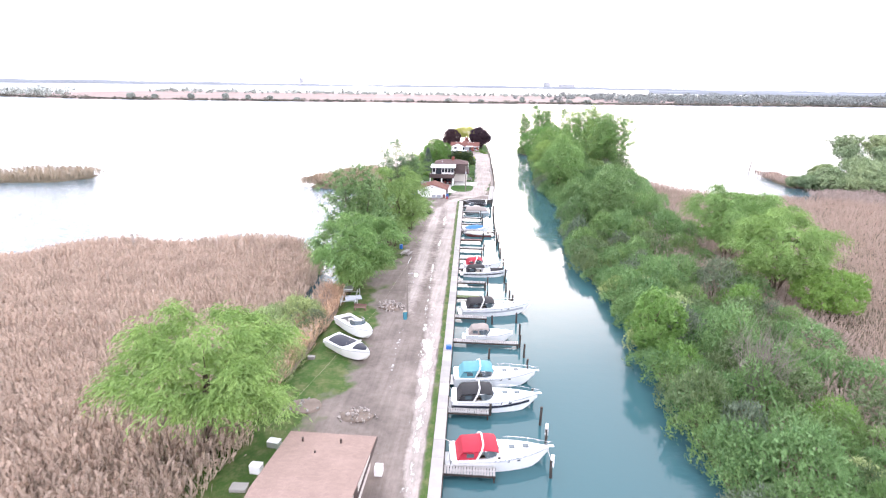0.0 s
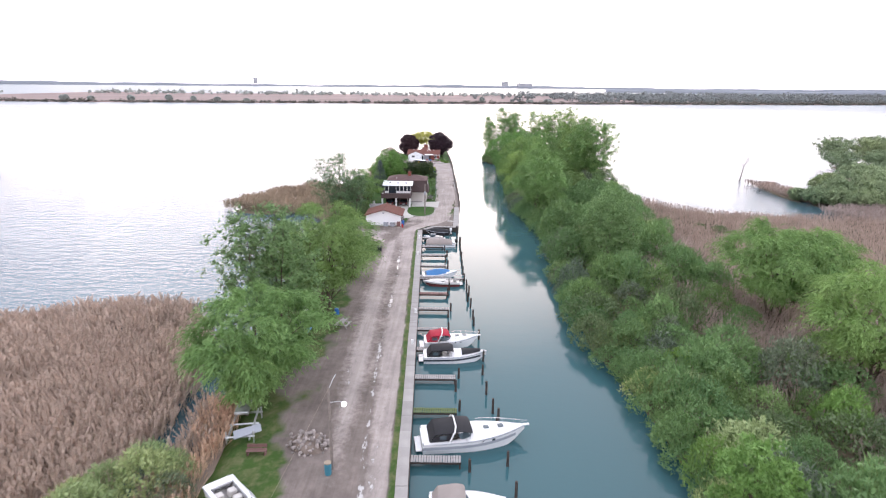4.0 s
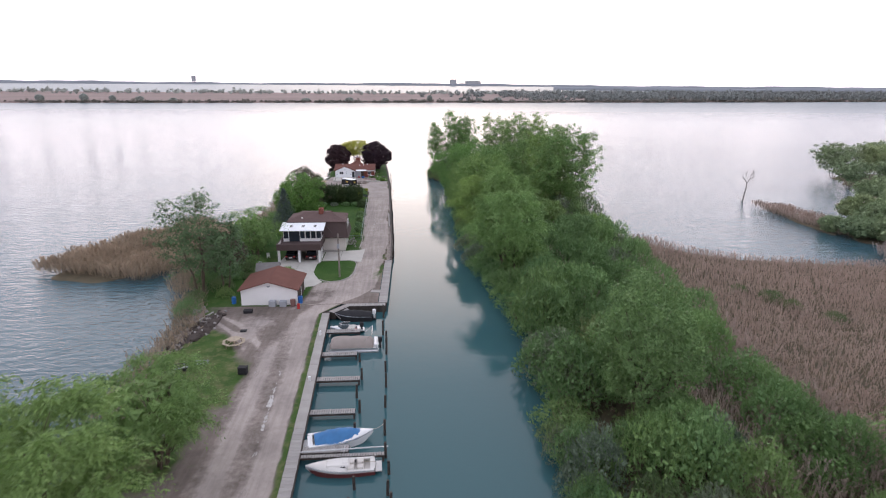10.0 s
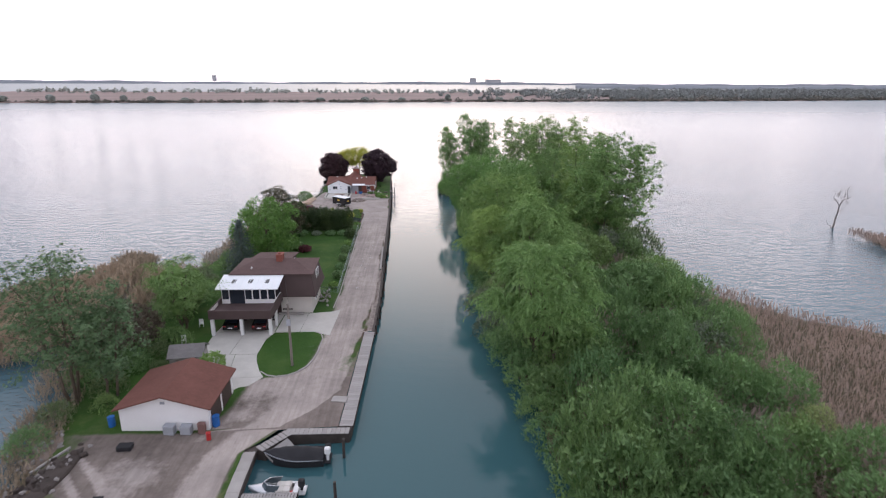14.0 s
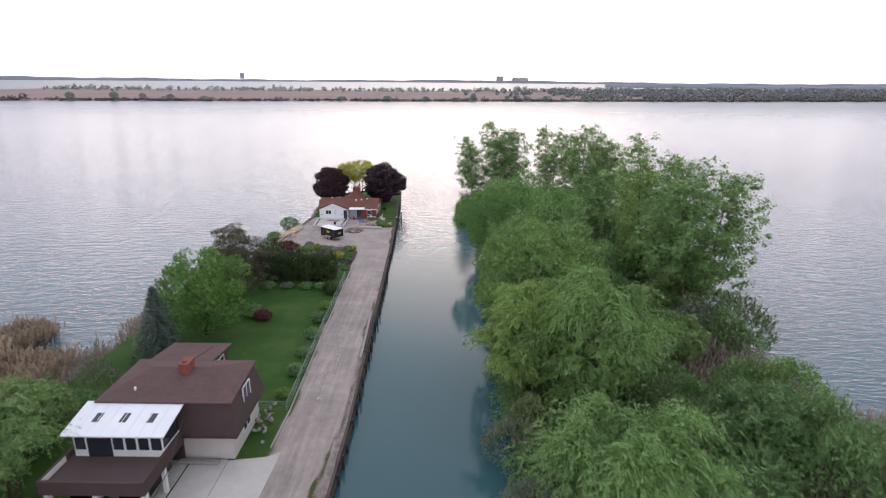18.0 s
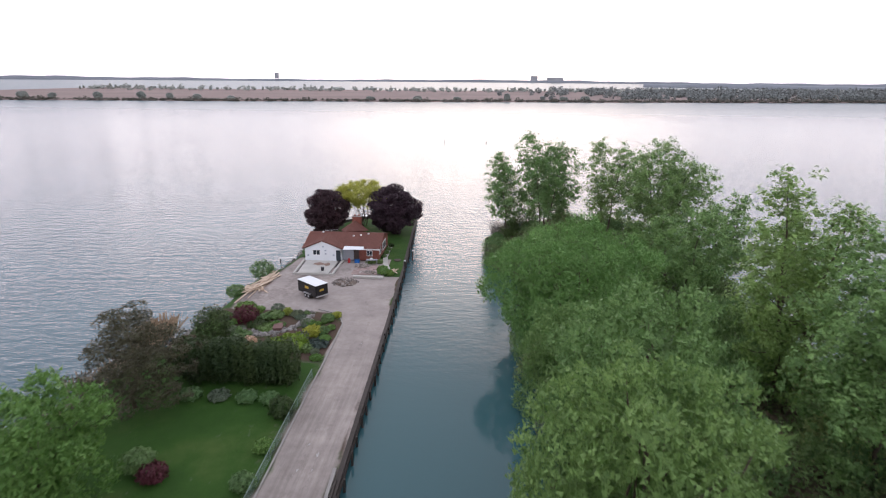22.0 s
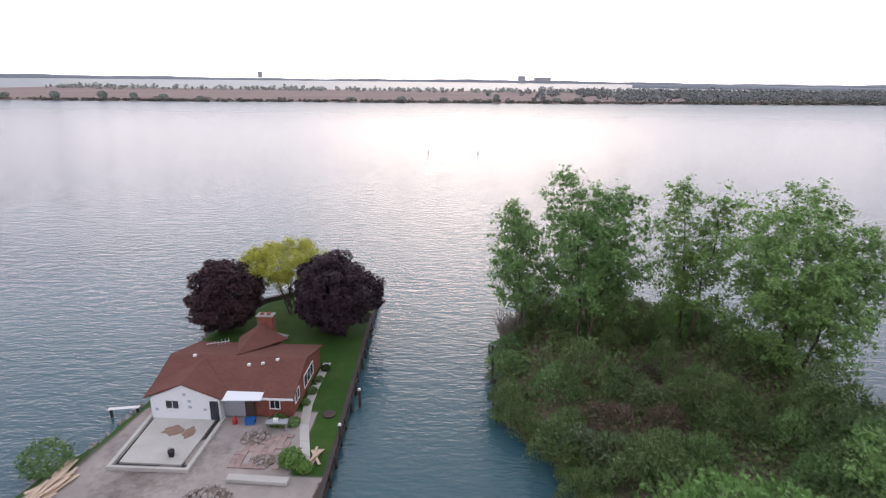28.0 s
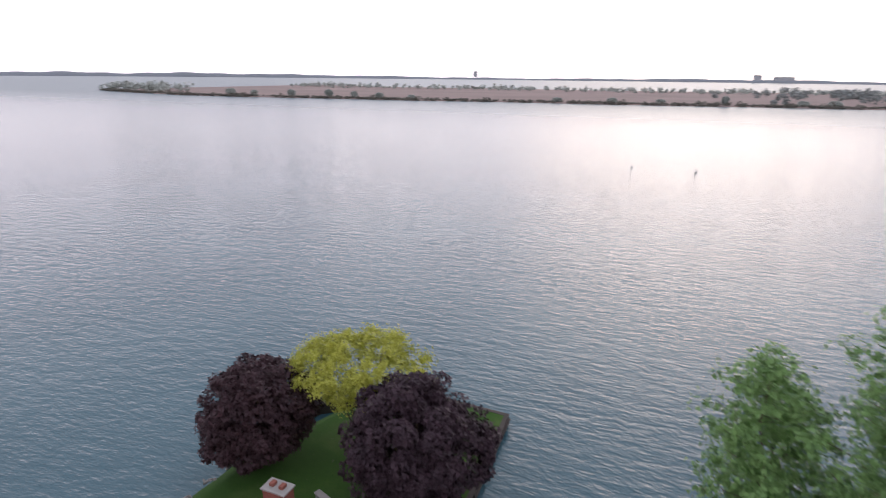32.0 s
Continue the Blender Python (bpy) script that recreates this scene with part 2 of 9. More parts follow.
M_sallow = leaf_mat("sallow_leaf", (0.24, 0.31, 0.13), (0.50, 0.58, 0.29), 0.25)
M_maple = leaf_mat("maple_leaf", (0.064, 0.154, 0.040), (0.176, 0.334, 0.088), 0.2)
M_crimson = leaf_mat("crimson_leaf", (0.0585, 0.0156, 0.0234), (0.176, 0.052, 0.0676), 0.15)
M_purple = leaf_mat("purple_leaf", (0.022, 0.012, 0.018), (0.074, 0.040, 0.054), 0.12)
M_yellow = leaf_mat("yellow_leaf", (0.30, 0.345, 0.06), (0.56, 0.59, 0.14), 0.4)
M_spruce = leaf_mat("spruce_needle", (0.038, 0.060, 0.050), (0.105, 0.145, 0.128), 0.1, 9.0)
M_brownleaf = leaf_mat("brown_leaf", (0.10, 0.075, 0.055), (0.20, 0.155, 0.115), 0.15)
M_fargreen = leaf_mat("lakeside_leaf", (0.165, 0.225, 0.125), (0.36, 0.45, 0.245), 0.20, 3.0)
M_reed = leaf_mat("reed_straw", (0.414, 0.304, 0.242), (0.8, 0.614, 0.505), 0.3, 9.0)
M_reedred = leaf_mat("reed_russet", (0.295, 0.230, 0.203), (0.535, 0.435, 0.395), 0.3, 9.0)

# ---- water ----
def water_material():
    m, nt, b = nodes_of("lake_water")
    co = nt.nodes.new("ShaderNodeTexCoord").outputs["Object"]
    sep = nt.nodes.new("ShaderNodeSeparateXYZ")
    nt.links.new(co, sep.inputs[0])

    def window(sock, lo, hi, soft):
        outs = []
        for edge, sgn in ((lo, 1), (hi, -1)):
            mr = nt.nodes.new("ShaderNodeMapRange")
            mr.inputs["From Min"].default_value, mr.inputs["From Max"].default_value = edge - sgn * soft, edge + sgn * soft
            nt.links.new(sock, mr.inputs["Value"])
            outs.append(mr.outputs[0])
        mm = nt.nodes.new("ShaderNodeMath")
        mm.operation = 'MULTIPLY'
        nt.links.new(outs[0], mm.inputs[0])
        nt.links.new(outs[1], mm.inputs[1])
        return mm.outputs[0]
    canal = nt.nodes.new("ShaderNodeMath")
    canal.operation = 'MULTIPLY'
    nt.links.new(window(sep.outputs[0], -6, 20, 3), canal.inputs[0])
    nt.links.new(window(sep.outputs[1], -200, 250, 32), canal.inputs[1])
    mp = nt.nodes.new("ShaderNodeMapping")
    mp.inputs["Rotation"].default_value[2] = radians(-14)
    mp.inputs["Scale"].default_value = (0.45, 1.0, 1.0)
    nt.links.new(co, mp.inputs[0])
    w1, w2, w3 = noise_node(nt, 0.8, 3, 0.55, mp.outputs[0]), noise_node(nt, 2.4, 2, 0.6, mp.outputs[0]), noise_node(nt, 0.035, 2, 0.5, co)
    add = mix(nt, 0.35, w1.outputs[0], w2.outputs[0])
    calm = nt.nodes.new("ShaderNodeMapRange")
    calm.inputs["To Min"].default_value, calm.inputs["To Max"].default_value = 1.0, 0.055
    nt.links.new(canal.outputs[0], calm.inputs["Value"])
    bp = nt.nodes.new("ShaderNodeBump")
    bp.inputs["Distance"].default_value = 0.3
    nt.links.new(calm.outputs[0], bp.inputs["Strength"])
    nt.links.new(add, bp.inputs["Height"])
    nt.links.new(bp.outputs[0], b.inputs["Normal"])
    c = ramp(nt, w3.outputs[0], ((0.35, (0.044, 0.100, 0.128)), (0.65, (0.055, 0.118, 0.148))))
    teal = mix(nt, canal.outputs[0], c.outputs[0], (0.044, 0.112, 0.128))
    nt.links.new(teal, b.inputs["Base Color"])
    rg = nt.nodes.new("ShaderNodeMapRange")
    rg.inputs["To Min"].default_value, rg.inputs["To Max"].default_value = 0.08, 0.02
    nt.links.new(canal.outputs[0], rg.inputs["Value"])
    far = nt.nodes.new("ShaderNodeMapRange")
    far.inputs["From Min"].default_value, far.inputs["From Max"].default_value = 330, 850
    far.inputs["To Max"].default_value = 0.27
    nt.links.new(sep.outputs[1], far.inputs["Value"])
    chop = nt.nodes.new("ShaderNodeMath")
    nt.links.new(rg.outputs[0], chop.inputs[0])
    nt.links.new(far.outputs[0], chop.inputs[1])
    nt.links.new(chop.outputs[0], b.inputs["Roughness"])
    ior = nt.nodes.new("ShaderNodeMapRange")
    ior.inputs["To Min"].default_value, ior.inputs["To Max"].default_value = 1.47, 1.32
    nt.links.new(canal.outputs[0], ior.inputs["Value"])
    nt.links.new(ior.outputs[0], b.inputs["IOR"])
    return m


M_water = water_material()
R = 4900
water = new("water", mesh_from("water", [(-R, -1500, 0), (R, -1500, 0), (R, R + 200, 0), (-R, R + 200, 0)], [(0, 1, 2, 3)], M_water))
tagged(water, "calm teal lake and canal water, rippled farther out", "water", kind="structure")

# ---- plan of the land ----
DOCK = ((-80, 3.25), (38.5, -1.2), (147.5, -5.35))      # outer edge of the boat dock
WALL = ((149.5, 2.0), (169, 2.4), (180, 2.4), (232, 0.95), (250, 0.25), (275, -0.95), (288, -1.6))
LEFT = ((-80, -23), (35, -22.5), (48, -21.6), (57, -20.4), (70, -19.4), (83, -22), (100, -25), (120, -23), (136, -23.8), (143, -24.4), (150, -25.1),
        (162, -29), (190, -29), (205, -27.5), (220, -26), (232, -24.4), (245, -23.4), (253, -21.6), (262, -20.6), (275, -21.3), (283, -18), (288.5, -12))


def right_edge(y):
    """The dock, then round the basin head, then the sea wall."""
    head = lerp_table(((146.4, -6.3), (147.2, -5.5), (148.5, -4.6), (149.6, -3.9)), y)
    return np.where(y < 146.4, lerp_table(DOCK, y) - 1.0, np.where(y < 149.6, head, lerp_table(WALL, y) - np.where(y < 169, 1.15, 0.25)))


def left_edge(y):
    return lerp_table(LEFT, y) + 0.6 * wobble(y * 0 + 3, y, 5.0, 2.0)


def smooth(a, b, v):
    t = np.clip((v - a) / (b - a), 0, 1)
    return t * t * (3 - 2 * t)


ROAD_L = ((-80, -4), (36, -6.8), (50, -8.6), (70, -10.2), (105, -12), (135, -12.4), (142, -12.4), (147, -11.0), (152, -9.5), (157.6, -9.2), (158.4, -7.6), (158.9, -5.5), (159.5, -4.8), (160.6, -4.0), (163.8, -3.5), (168, -3.35), (176, -3.5), (182, -3.4), (232, -5.0), (236, -5.8), (240, -9))
ROAD_R = ((-80, 1.7), (38, -2.75), (64, -3.72), (82, -4.42), (116, -5.7), (140, -6.6), (146, -6.7), (149, -4.6), (153, -1.2), (156, 0.3), (169, 1.1), (182, 1.6), (232, 0.6), (250, 0.0))


def land_cover(x, y):
    """Shares of grass, pale gravel, wet track and bare earth on the peninsula."""
    n1, n2, n3 = wobble(x, y, 2.2, 1), wobble(x, y, 6.5, 4), wobble(x, y, 0.9, 8)
    rl, rr = lerp_table(ROAD_L, y), lerp_table(ROAD_R, y)
    inside = smooth(-0.5, 0.5, x - rl + np.where((y > 157) & (y < 172), 0.06, 0.35) * n1) * smooth(-0.25, 0.25, rr - x + 0.12 * n3)
    grass = np.ones_like(x)
    # worn apron beside the track
    apron = np.where(y < 150, lerp_table(((-80, -6), (36, -11.5), (45, -13.6), (50, -12.7), (58, -12.3), (68, -11.9), (80, -14.2), (87, -14.4), (92, -13.9), (97, -13.6), (104, -13.4), (113, -14.0), (119, -13.4), (125, -12.4), (130, -12.3), (138, -15.5), (142, -20), (150, -22)), y), rl)
    bare = smooth(-1.2, 1.2, x - apron + 1.1 * n1 + 0.7 * n3)
    bare *= np.where(y > 149, 0, 1) * smooth(0.1, -0.15, x - rr + 0.1 * n3)
    plot = smooth(237.5, 239, y)
    yard = smooth(234.4, 235.3, y + 0.4 * n1) * smooth(-20.9, -20.1, x + 0.3 * n1) * np.where(y < 249.4, 1, smooth(-2.4, -2.7, x)) * smooth(258.2, 257.8, y) * smooth(0.4, 0.0, x)
    yard *= np.where((y > 249) & (x < -16.5), smooth(-19.5, -18.5, x - (y - 249) * 0.1), 1)
    inside = np.maximum(inside * np.where(y > 240, 0, 1), 0)
    bare = np.maximum(bare, yard)
    mulch = smooth(221, 222.5, y) * smooth(235.6, 234.8, y + 0.4 * n1) * smooth(-4.5, -4.9, x + np.clip(y - 232, 0, 9) * 0.75) * smooth(-22.5, -21.5, x)
    bed = smooth(-5.6, -5.2, x + 0.15 * n1) * smooth(-3.5, -3.7, x + (y - 182) * 0.026) * smooth(183, 184, y) * smooth(222, 221, y)
    mulch = np.maximum(mulch, 0.2 * bed)
    verge = smooth(147.5, 150, y) * smooth(-0.3, 0.5, x - lerp_table(((147, -7), (153, -3), (158, -0.9), (169, 0.0), (182, 0.7), (240, -0.8)), y)) * np.where(y < 249, 1, 0)
    bare = np.maximum(bare, verge)
    crack = verge * np.exp(-((x - rr - 0.1 - 0.25 * n1) / 0.28) ** 2) * smooth(160, 164, y)
    u = (x - rl) / (rr - rl)
    back = smooth(56, 92, y)
    worn = 0.14 + 0.28 * back + (0.6 - 0.18 * back) * smooth(0.62, 0.8, u + 0.05 * n1) + 0.5 * back * np.exp(-((u - 0.3) / 0.12) ** 2)
    mulch = np.maximum(mulch, np.clip(crack * (0.8 + 0.5 * n2), 0, 1))
    turn = smooth(130, 147, y)
    sand = np.clip(0.42 + 0.5 * n2 + 0.2 * n3, 0, 0.85)
    merge = smooth(150, 162, y)
    worn = np.clip(worn, 0, 1) * (1 - turn) + turn * (0.9 * merge + (1 - merge) * np.maximum(sand, 0.75 * smooth(0.25, 0.6, u)))
    # pale sandy ground and curved wheel marks on the turning place
    r1 = np.hypot(x + 27, y - 133) - 0.25 * n1
    marks = sum(np.exp(-((r1 - q) / 0.3) ** 2) for q in (9.6, 11.3, 13.4, 15.0))
    sandy = bare * smooth(120, 138, y) * np.clip(np.exp(-((x + 15.2) / 4.2) ** 2 - ((y - 141.5) / 4.5) ** 2) * (0.8 + 0.5 * n1) + 0.55 * marks * smooth(133, 138, y), 0, 0.9)
    gravel = np.maximum(np.maximum(inside * worn, sandy), verge * 0.45 * smooth(160, 166, y))
    grass = np.clip(1 - np.maximum(bare, inside), 0, 1)
    grass = grass * (1 - 0.75 * smooth(0.75, 1.35, n2 * 0.9 + 0.5 * n1) * (y < 148))
    # weeds among the gravel by the wall
    grass = np.maximum(grass, np.clip(verge * smooth(0.75, 1.3, n2 + 0.6 * n3) * 0.3 + crack * (0.2 + 0.5 * n2), 0, 1))
    centre = (rl + rr) / 2
    u = (x - rl) / (rr - rl)
    lane = np.where(y < 100, 0.75, 0.82) * np.exp(-((u - 0.64 - 0.03 * np.sin(y / 8)) / 0.05) ** 2) * (0.25 + 0.75 * smooth(58, 72, y)) + smooth(100, 60, y) * (0.86 * np.exp(-((u - 0.82) / 0.13) ** 2) + 0.45 * smooth(54, 74, y) * np.exp(-((u - 0.5) / 0.06) ** 2)) + 0.35 * np.exp(-((u - 0.2) / 0.1) ** 2)
    lane = lane + 0.85 * smooth(166, 172, y) * smooth(216, 206, y) * np.exp(-((u - 0.44) / 0.09) ** 2)
    wet = inside * np.where(y < 150, 1, np.where(y > 166, 0.75, 0.5)) * np.clip(lane * (0.8 + 0.45 * n2 + 0.25 * n3), 0, 1)
    grass = grass * (1 - mulch) + mulch * smooth(-0.2, 0.7, n2 + 0.7 * n3) * 0.75
    gravel = np.maximum(gravel, yard * (0.8 + 0.25 * n2))
    return grass, gravel, wet, np.clip(mulch, 0, 1)


def ground_z(x, y):
    le = left_edge(y)
    z = 1.0 - 1.9 * smooth(3.2, -0.8, x - le)
    g, gr, wet, bare = land_cover(x, y)
    return z + 0.035 * wobble(x, y, 1.7, 3) * (x - le > 2) - 0.03 * gr - 0.02 * wet


def land_material():
    m, nt, b = nodes_of("peninsula_ground")
    co = nt.nodes.new("ShaderNodeTexCoord").outputs["Object"]
    at = nt.nodes.new("ShaderNodeAttribute")
    at.attribute_name = "cover"
    sp = nt.nodes.new("ShaderNodeSeparateColor")
    nt.links.new(at.outputs["Color"], sp.inputs[0])
    fine, mid, broad = noise_node(nt, 9, 6, 0.75, co), noise_node(nt, 1.6, 5, 0.65, co), noise_node(nt, 0.25, 4, 0.6, co)
    mp = nt.nodes.new("ShaderNodeMapping")
    mp.inputs["Scale"].default_value = (1.9, 0.09, 1)
    nt.links.new(co, mp.inputs[0])
    mp.inputs["Rotation"].default_value[2] = radians(-2.4)
    ruts = noise_node(nt, 1.3, 4, 0.6, mp.outputs[0])
    thin = noise_node(nt, 4.5, 4, 0.6, mp.outputs[0])
    mq = nt.nodes.new("ShaderNodeMapping")
    mq.inputs["Scale"].default_value = (1.3, 0.5, 1)
    mq.inputs["Rotation"].default_value[2] = radians(-2.4)
    nt.links.new(co, mq.inputs[0])
    pools = noise_node(nt, 1.5, 6, 0.7, mq.outputs[0])
    earth = mix(nt, 0.5, ramp(nt, fine.outputs[0], ((0.3, (0.165, 0.138, 0.126)), (0.7, (0.238, 0.204, 0.190)))).outputs[0],
                ramp(nt, mid.outputs[0], ((0.3, (0.158, 0.132, 0.120)), (0.7, (0.272, 0.235, 0.218)))).outputs[0])
    pale = mix(nt, 0.35, ramp(nt, fine.outputs[0], ((0.3, (0.345, 0.306, 0.29)), (0.7, (0.425, 0.38, 0.365)))).outputs[0],
               ramp(nt, mid.outputs[0], ((0.3, (0.28, 0.245, 0.23)), (0.7, (0.45, 0.405, 0.39)))).outputs[0])
    turf = mix(nt, 0.5, ramp(nt, fine.outputs[0], ((0.3, (0.012, 0.043, 0.007)), (0.7, (0.052, 0.120, 0.016)))).outputs[0],
               ramp(nt, broad.outputs[0], ((0.3, (0.022, 0.064, 0.011)), (0.5, (0.038, 0.096, 0.016)), (0.72, (0.095, 0.140, 0.036)))).outputs[0])

    dry = nt.nodes.new("ShaderNodeMapRange")
    dry.inputs["From Min"].default_value, dry.inputs["From Max"].default_value = 138, 156
    dry.inputs["To Min"].default_value, dry.inputs["To Max"].default_value = 0.85, 0.0
    place = nt.nodes.new("ShaderNodeSeparateXYZ")
    nt.links.new(co, place.inputs[0])
    nt.links.new(place.outputs[1], dry.inputs["Value"])
    straw = nt.nodes.new("ShaderNodeMath")
    straw.operation = 'MULTIPLY'
    nt.links.new(dry.outputs[0], straw.inputs[0])
    nt.links.new(ramp(nt, noise_node(nt, 0.75, 6, 0.7, co).outputs[0], ((0.44, (0.14, 0.14, 0.14)), (0.60, (0.85, 0.85, 0.85)))).outputs[0], straw.inputs[1])
    turf = mix(nt, straw.outputs[0], turf, ramp(nt, mid.outputs[0], ((0.3, (0.075, 0.105, 0.03)), (0.7, (0.20, 0.18, 0.10)))).outputs[0])
    # wheel ruts along the track, plainest on the road past the houses
    gone = nt.nodes.new("ShaderNodeMapRange")
    gone.inputs["From Min"].default_value, gone.inputs["From Max"].default_value = 140, 164
    gone.inputs["To Min"].default_value, gone.inputs["To Max"].default_value = 0.5, 0.62
    sy = nt.nodes.new("ShaderNodeSeparateXYZ")
    nt.links.new(co, sy.inputs[0])
    nt.links.new(sy.outputs[1], gone.inputs["Value"])
    yard = nt.nodes.new("ShaderNodeMapRange")
    yard.inputs["From Min"].default_value, yard.inputs["From Max"].default_value = 216, 233
    yard.inputs["To Min"].default_value, yard.inputs["To Max"].default_value = 1.0, 0.0
    nt.links.new(sy.outputs[1], yard.inputs["Value"])
    rutted = nt.nodes.new("ShaderNodeMath")
    rutted.operation = 'MULTIPLY'
    nt.links.new(gone.outputs[0], rutted.inputs[0])
    nt.links.new(yard.outputs[0], rutted.inputs[1])
    worn_in = mix(nt, 1.0, ramp(nt, ruts.outputs[0], ((0.36, (0.78, 0.77, 0.75)), (0.64, (1.14, 1.13, 1.12)))).outputs[0], ramp(nt, thin.outputs[0], ((0.35, (0.96, 0.96, 0.96)), (0.65, (1.03, 1.03, 1.03)))).outputs[0], 'MULTIPLY')
    pale = mix(nt, rutted.outputs[0], pale, mix(nt, 1.0, pale, worn_in, 'MULTIPLY'))
    earth = mix(nt, rutted.outputs[0], earth, mix(nt, 1.0, earth, worn_in, 'MULTIPLY'))
    pale = mix(nt, 0.7, pale, ramp(nt, broad.outputs[0], ((0.35, (0.74, 0.72, 0.70)), (0.65, (1.16, 1.13, 1.10)))).outputs[0], 'MULTIPLY')

    def edge(sock, amount, soft=0.15):
        mm = nt.nodes.new("ShaderNodeMath")
        mm.operation = 'MULTIPLY_ADD'
        nt.links.new(mid.outputs[0], mm.inputs[0])
        mm.inputs[1].default_value = amount
        nt.links.new(sock, mm.inputs[2])
        mr = nt.nodes.new("ShaderNodeMapRange")
        mr.inputs["From Min"].default_value, mr.inputs["From Max"].default_value = 0.5 - soft + amount * 0.5, 0.5 + soft + amount * 0.5
        nt.links.new(mm.outputs[0], mr.inputs["Value"])
        return mr.outputs[0]
    earth = mix(nt, 0.75, earth, ramp(nt, broad.outputs[0], ((0.35, (0.62, 0.6, 0.58)), (0.65, (1.15, 1.13, 1.1)))).outputs[0], 'MULTIPLY')
    c = mix(nt, edge(sp.outputs[1], 0.5), earth, pale)
    c = mix(nt, edge(at.outputs["Alpha"], 0.4), c, ramp(nt, fine.outputs[0], ((0.3, (0.055, 0.036, 0.026)), (0.7, (0.13, 0.088, 0.066)))).outputs[0])
    c = mix(nt, edge(sp.outputs[0], 1.2, 0.34), c, turf)
    wm = nt.nodes.new("ShaderNodeMath")
    wm.operation = 'MULTIPLY_ADD'
    nt.links.new(pools.outputs[0], wm.inputs[0])
    wm.inputs[1].default_value = 2.8
    nt.links.new(sp.outputs[2], wm.inputs[2])
    wr = nt.nodes.new("ShaderNodeMapRange")
    wr.inputs["From Min"].default_value, wr.inputs["From Max"].default_value = 2.12, 2.24
    nt.links.new(wm.outputs[0], wr.inputs["Value"])
    wet = wr.outputs[0]
    damp = nt.nodes.new("ShaderNodeMapRange")
    damp.inputs["From Min"].default_value, damp.inputs["From Max"].default_value = 1.80, 2.12
    damp.inputs["To Max"].default_value = 0.45
    nt.links.new(wm.outputs[0], damp.inputs["Value"])
    c = mix(nt, damp.outputs[0], c, (0.19, 0.165, 0.15))
    # puddles: pale base colour stands in for the white sky they mirror
    c = mix(nt, wet, c, (0.52, 0.50, 0.49))
    nt.links.new(c, b.inputs["Base Color"])
    mr = nt.nodes.new("ShaderNodeMapRange")
    mr.inputs["To Min"].default_value, mr.inputs["To Max"].default_value = 0.9, 0.06
    nt.links.new(wet, mr.inputs["Value"])
    nt.links.new(mr.outputs[0], b.inputs["Roughness"])
    b.inputs["Specular IOR Level"].default_value = 0.22
    bump(nt, b, fine.outputs[0], 0.5, 0.05)
    return m


def sheet(name, ys, lo, hi, cols, zfun, mat, cover=None):
    """Ground between two edges, row by row."""
    t = np.linspace(0, 1, cols)
    y = np.repeat(ys[:, None], cols, 1)
    x = lo(ys)[:, None] * (1 - t) + hi(ys)[:, None] * t
    z = zfun(x, y)
    v = np.stack([x, y, z], -1).reshape(-1, 3)
    i = np.arange(len(ys) * cols).reshape(len(ys), cols)
    f = np.stack([i[:-1, :-1], i[:-1, 1:], i[1:, 1:], i[1:, :-1]], -1).reshape(-1, 4)
    me = mesh_from(name, v, f, mat, True)
    if cover:
        g = cover(x, y)
        a = me.color_attributes.new("cover", 'FLOAT_COLOR', 'POINT')
        a.data.foreach_set("color", np.stack([g[0], g[1], g[2], g[3]], -1).astype(np.float32).ravel())
    return new(name, me)


ground = sheet("ground", np.arange(-20, 288.6, 0.45), lambda y: left_edge(y) - 1.0, right_edge, 84, ground_z, land_material(), land_cover)
tagged(ground, "peninsula ground of lawn, worn earth and pale gravel track", "ground", kind="structure")

# right bank and marsh
BANK_L = ((-80, 21.5), (40, 20.3), (60, 19.6), (84, 19.0), (92, 17.2), (102, 16.7), (115, 17.0), (139, 19.8), (147, 18.4), (156, 18.3), (166, 16.4), (181, 16.2), (200, 16.8), (218, 17.6), (232, 17.4), (250, 18.3), (256, 15.3), (259, 13.5), (271, 14.1), (284, 18), (291, 26))
BANK_R = ((-80, 190), (120, 180), (150, 150), (161, 100), (165.5, 76), (168, 66), (172, 58.5), (178, 54), (183, 49.5), (190, 46.5), (200, 46), (215, 46.5), (250, 47), (275, 47), (284, 41), (291, 30))


def marsh_z(x, y):
    e = np.minimum(x - lerp_table(BANK_L, y) - 0.5 * wobble(x * 0, y, 3.0), lerp_table(BANK_R, y) - x)
    return -0.7 + 1.3 * smooth(-0.2, 1.6, e) + 0.25 * smooth(1, 6, e) * (x < 34) + 0.1 * wobble(x, y, 3, 5)


def marsh_material():
    m, nt, b = nodes_of("marsh_ground")
    co = nt.nodes.new("ShaderNodeTexCoord").outputs["Object"]
    fine, mid = noise_node(nt, 5, 6, 0.75, co), noise_node(nt, 0.5, 5, 0.65, co)
    c = mix(nt, 0.6, ramp(nt, fine.outputs[0], ((0.3, (0.07, 0.06, 0.035)), (0.7, (0.17, 0.13, 0.085)))).outputs[0],
            ramp(nt, mid.outputs[0], ((0.35, (0.07, 0.066, 0.04)), (0.7, (0.15, 0.115, 0.07)))).outputs[0])
    nt.links.new(c, b.inputs["Base Color"])
    b.inputs["Roughness"].default_value = 0.95
    bump(nt, b, fine.outputs[0], 0.8, 0.1)
    return m


